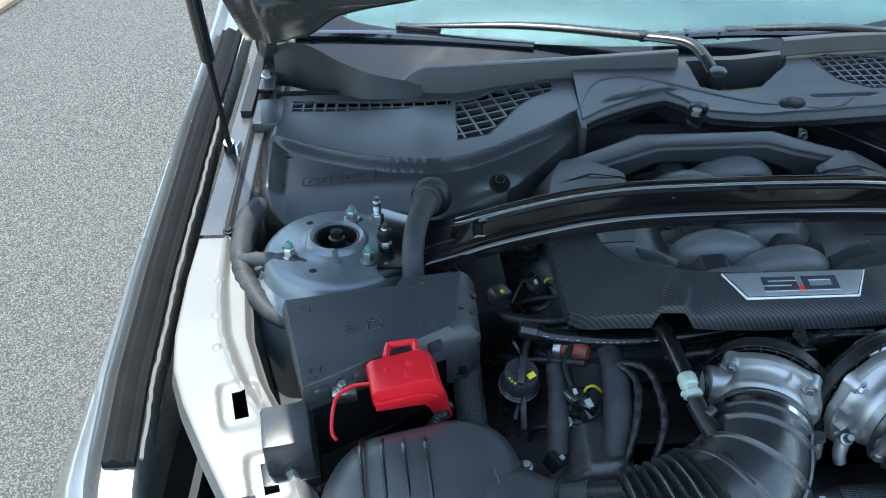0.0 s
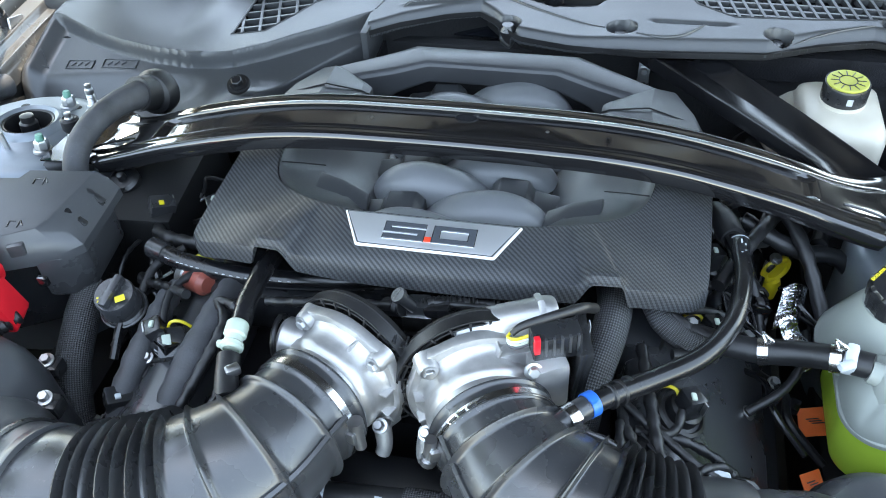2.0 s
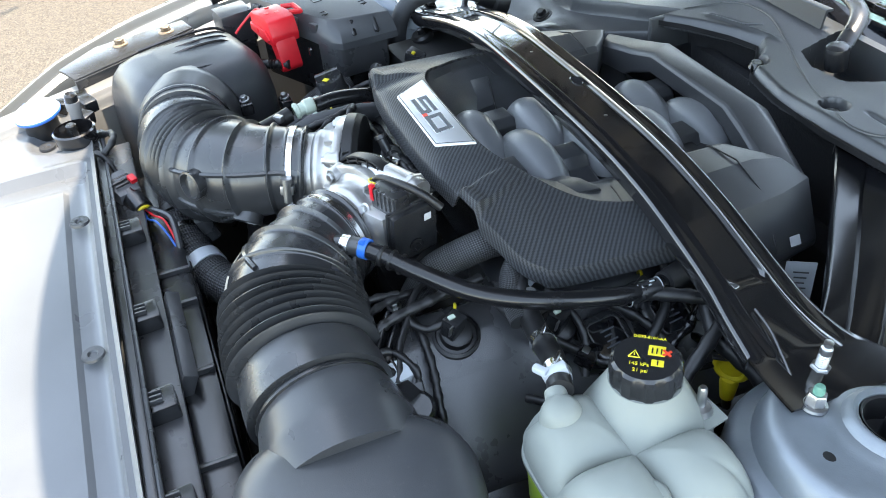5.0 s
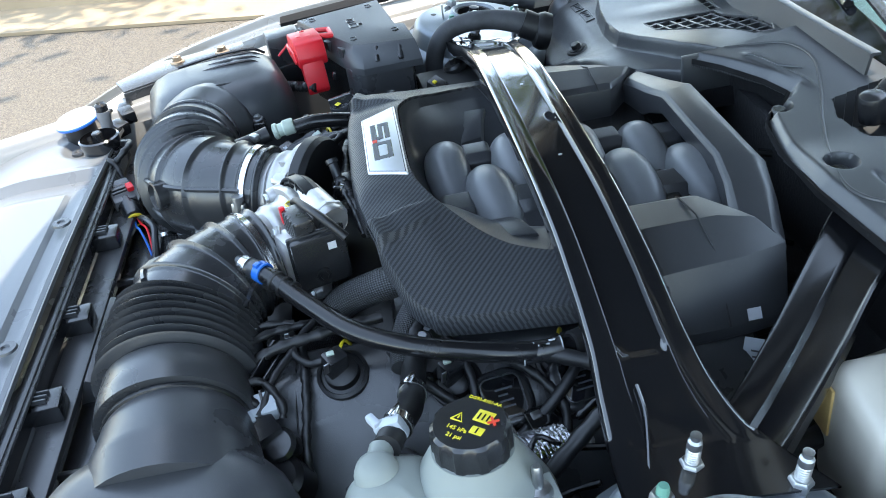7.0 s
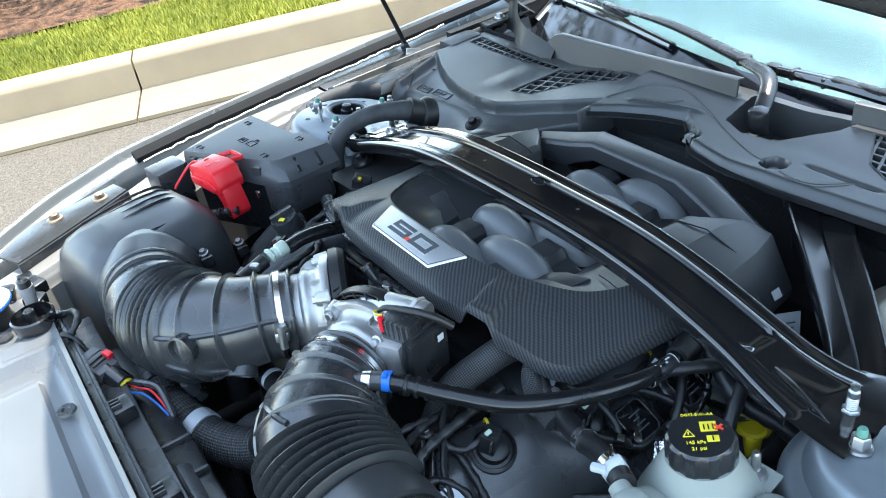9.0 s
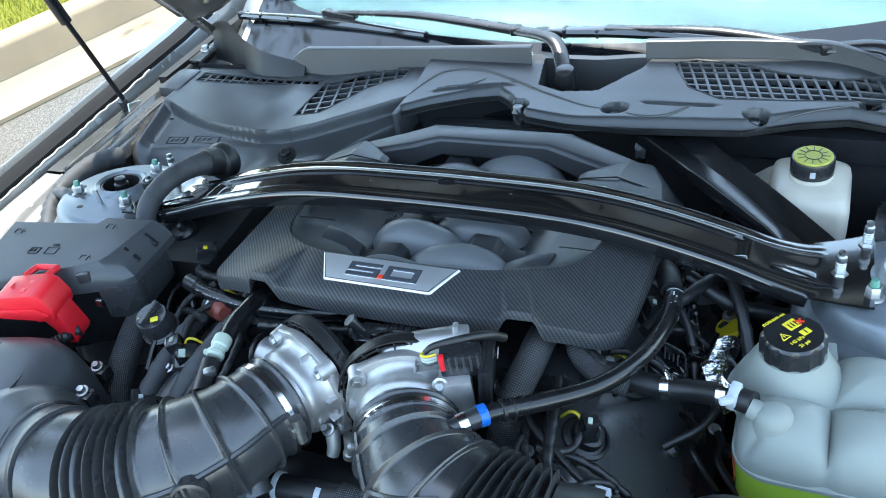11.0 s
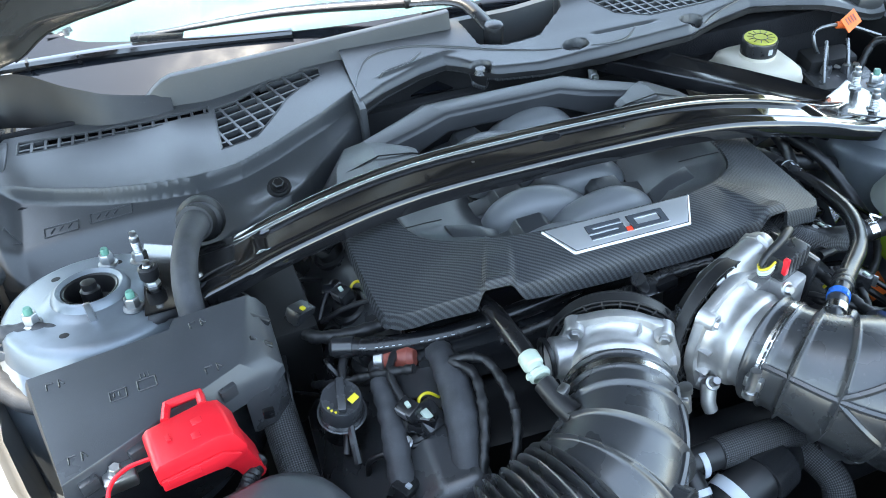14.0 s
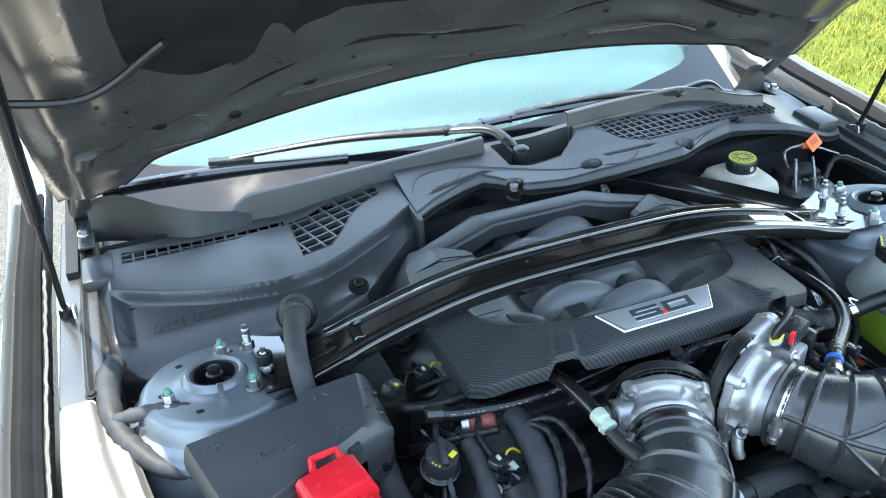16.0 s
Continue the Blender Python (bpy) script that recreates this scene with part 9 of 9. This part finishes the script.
part("cap", lathe([(0.0100, 0.014), (0.0100, 0.026), (0.007, 0.029), (0.004, 0.026), (0, 0.026)], (-0.410, -0.704, 0.820), (0, 0.05, 1), 18), plastic_fine, gv)
lt = thing("latch_cup", "black cup with a pin at the cover corner", "cup", (-0.335, -0.715, 0.77))
part("cup", lathe([(0.030, -0.02), (0.032, 0.006), (0.029, 0.008), (0.027, -0.014), (0, -0.014)], (-0.372, -0.712, 0.802), (0, 0, 1), 28), gloss_black, lt)
part("pin", lathe([(0.008, -0.012), (0.008, 0.012), (0.006, 0.014), (0, 0.014)], (-0.376, -0.714, 0.802), (0, 0, 1), 14), plastic_fine, lt)
bk = thing("corner_bracket", "dark steel corner bracket with two bronze bolts", "bracket", (-0.65, -0.57, 0.79))
bracket_paint = surface("dark_bracket_paint", (0.055, 0.055, 0.057), 0.24, metal=0.35, var=0.2, scale=14)
part("plate", prism([(-0.700, -0.500), (-0.655, -0.488), (-0.600, -0.590), (-0.545, -0.700), (-0.600, -0.725), (-0.665, -0.660)], 0.806, 0.8105, 0.0015), bracket_paint, bk)
part("side", prism([(-0.655, -0.488), (-0.650, -0.486), (-0.595, -0.590), (-0.540, -0.700), (-0.545, -0.702), (-0.600, -0.591)], 0.780, 0.808, 0.001), bracket_paint, bk)
for p in ((-0.650, -0.617, 0.8105), (-0.661, -0.534, 0.8105)):
    part("bolt", joined(lathe([(0, 0), (0.014, 0), (0.0135, 0.002), (0.009, 0.003)], p, (0, 0, 1), 20), lathe([(0.0085, 0.002), (0.0085, 0.010), (0.006, 0.011), (0, 0.008)], p, (0, 0, 1), 6)), rust_bolt, bk, "bronze-coloured bolt")
for k, (x, y) in enumerate(((-0.52, -0.70), (-0.485, -0.69), (-0.45, -0.70), (-0.50, -0.735))):
    c = thing("small_plug", "small black headlamp plug at the corner", "connector", (x, y, 0.78), "plugs")
    part("shell", box((x, y, 0.785 + 0.006 * (k % 2)), (0.030, 0.024, 0.022), 0.004, turn(0, 8, 25 * k)), plastic_fine, c)
loom("wire", [(-0.30, -0.68, 0.79), (-0.31, -0.66, 0.805), (-0.345, -0.66, 0.80), (-0.37, -0.68, 0.79)], 0.005, "thin black wire at the front corner")
loom("wire", [(-0.27, -0.665, 0.765), (-0.29, -0.675, 0.79), (-0.305, -0.69, 0.80)], 0.004, "thin black wire at the front corner")
# bolts on the cam covers and loose bracket at the left air box
for p in ((-0.345, -0.455, 0.80), (-0.40, -0.385, 0.76)):
    b = thing("bracket_bolt", "zinc bolt on a small black bracket", "bolt", p, "bracket bolts")
    part("bracket", box(Vector(p) - Vector((0, 0, 0.012)), (0.028, 0.020, 0.02), 0.004), plastic_fine, b)
    hex_bolt(p, (0.1, -0.2, 1), 0.0055, 0.007, zinc, b, "bolt_head")

# ---- thin wiring in the gaps ----
rng = random.Random(21)
GAPS = [((-0.40, -0.24, 0.70), (-0.30, -0.10, 0.76), 9), ((-0.30, -0.48, 0.62), (-0.19, -0.34, 0.77), 8), ((0.33, -0.26, 0.62), (0.44, 0.02, 0.74), 12), ((-0.12, -0.56, 0.56), (0.14, -0.46, 0.68), 9), ((0.20, -0.42, 0.70), (0.30, -0.30, 0.78), 5), ((0.54, 0.03, 0.64), (0.68, 0.16, 0.74), 5), ((-0.30, 0.16, 0.66), (0.30, 0.24, 0.76), 8), ((-0.46, -0.70, 0.60), (-0.34, -0.60, 0.74), 5)]
for lo, hi, count in GAPS:
    for k in range(count):
        a = Vector([rng.uniform(u, v) for u, v in zip(lo, hi)])
        d = Vector((rng.uniform(-0.6, 0.6), rng.uniform(-1, 1), rng.uniform(-0.35, 0.2))).normalized() * rng.uniform(0.07, 0.13)
        pts = [a, a + d * 0.35 + Vector((0, 0, rng.uniform(0, 0.02))), a + d * 0.7 + Vector((rng.uniform(-0.02, 0.02), 0, 0.01)), a + d - Vector((0, 0, 0.02))]
        w = thing("wire", "thin black taped wire in the engine bay", "wire", a, "bay wires")
        part("sleeve", tube(pts, rng.choice((0.0028, 0.0035, 0.005)), 8, 6, wave=(lambda s: 0.0005 * math.sin(s * 1400)) if k % 3 == 0 else None), hose_rubber if k % 2 else rubber, w)
        if k % 3 == 1:
            part("clip", box(a + d * 0.5 + Vector((0, 0, 0.012)), (0.016, 0.012, 0.010), 0.002, turn(rng.uniform(-30, 30), 0, rng.uniform(0, 180))), plastic_fine, w)
        if k % 4 == 2:
            hex_bolt(a + d * 0.2 + Vector((0, 0, 0.012)), (0.2, -0.3, 1), 0.005, 0.006, zinc, w)
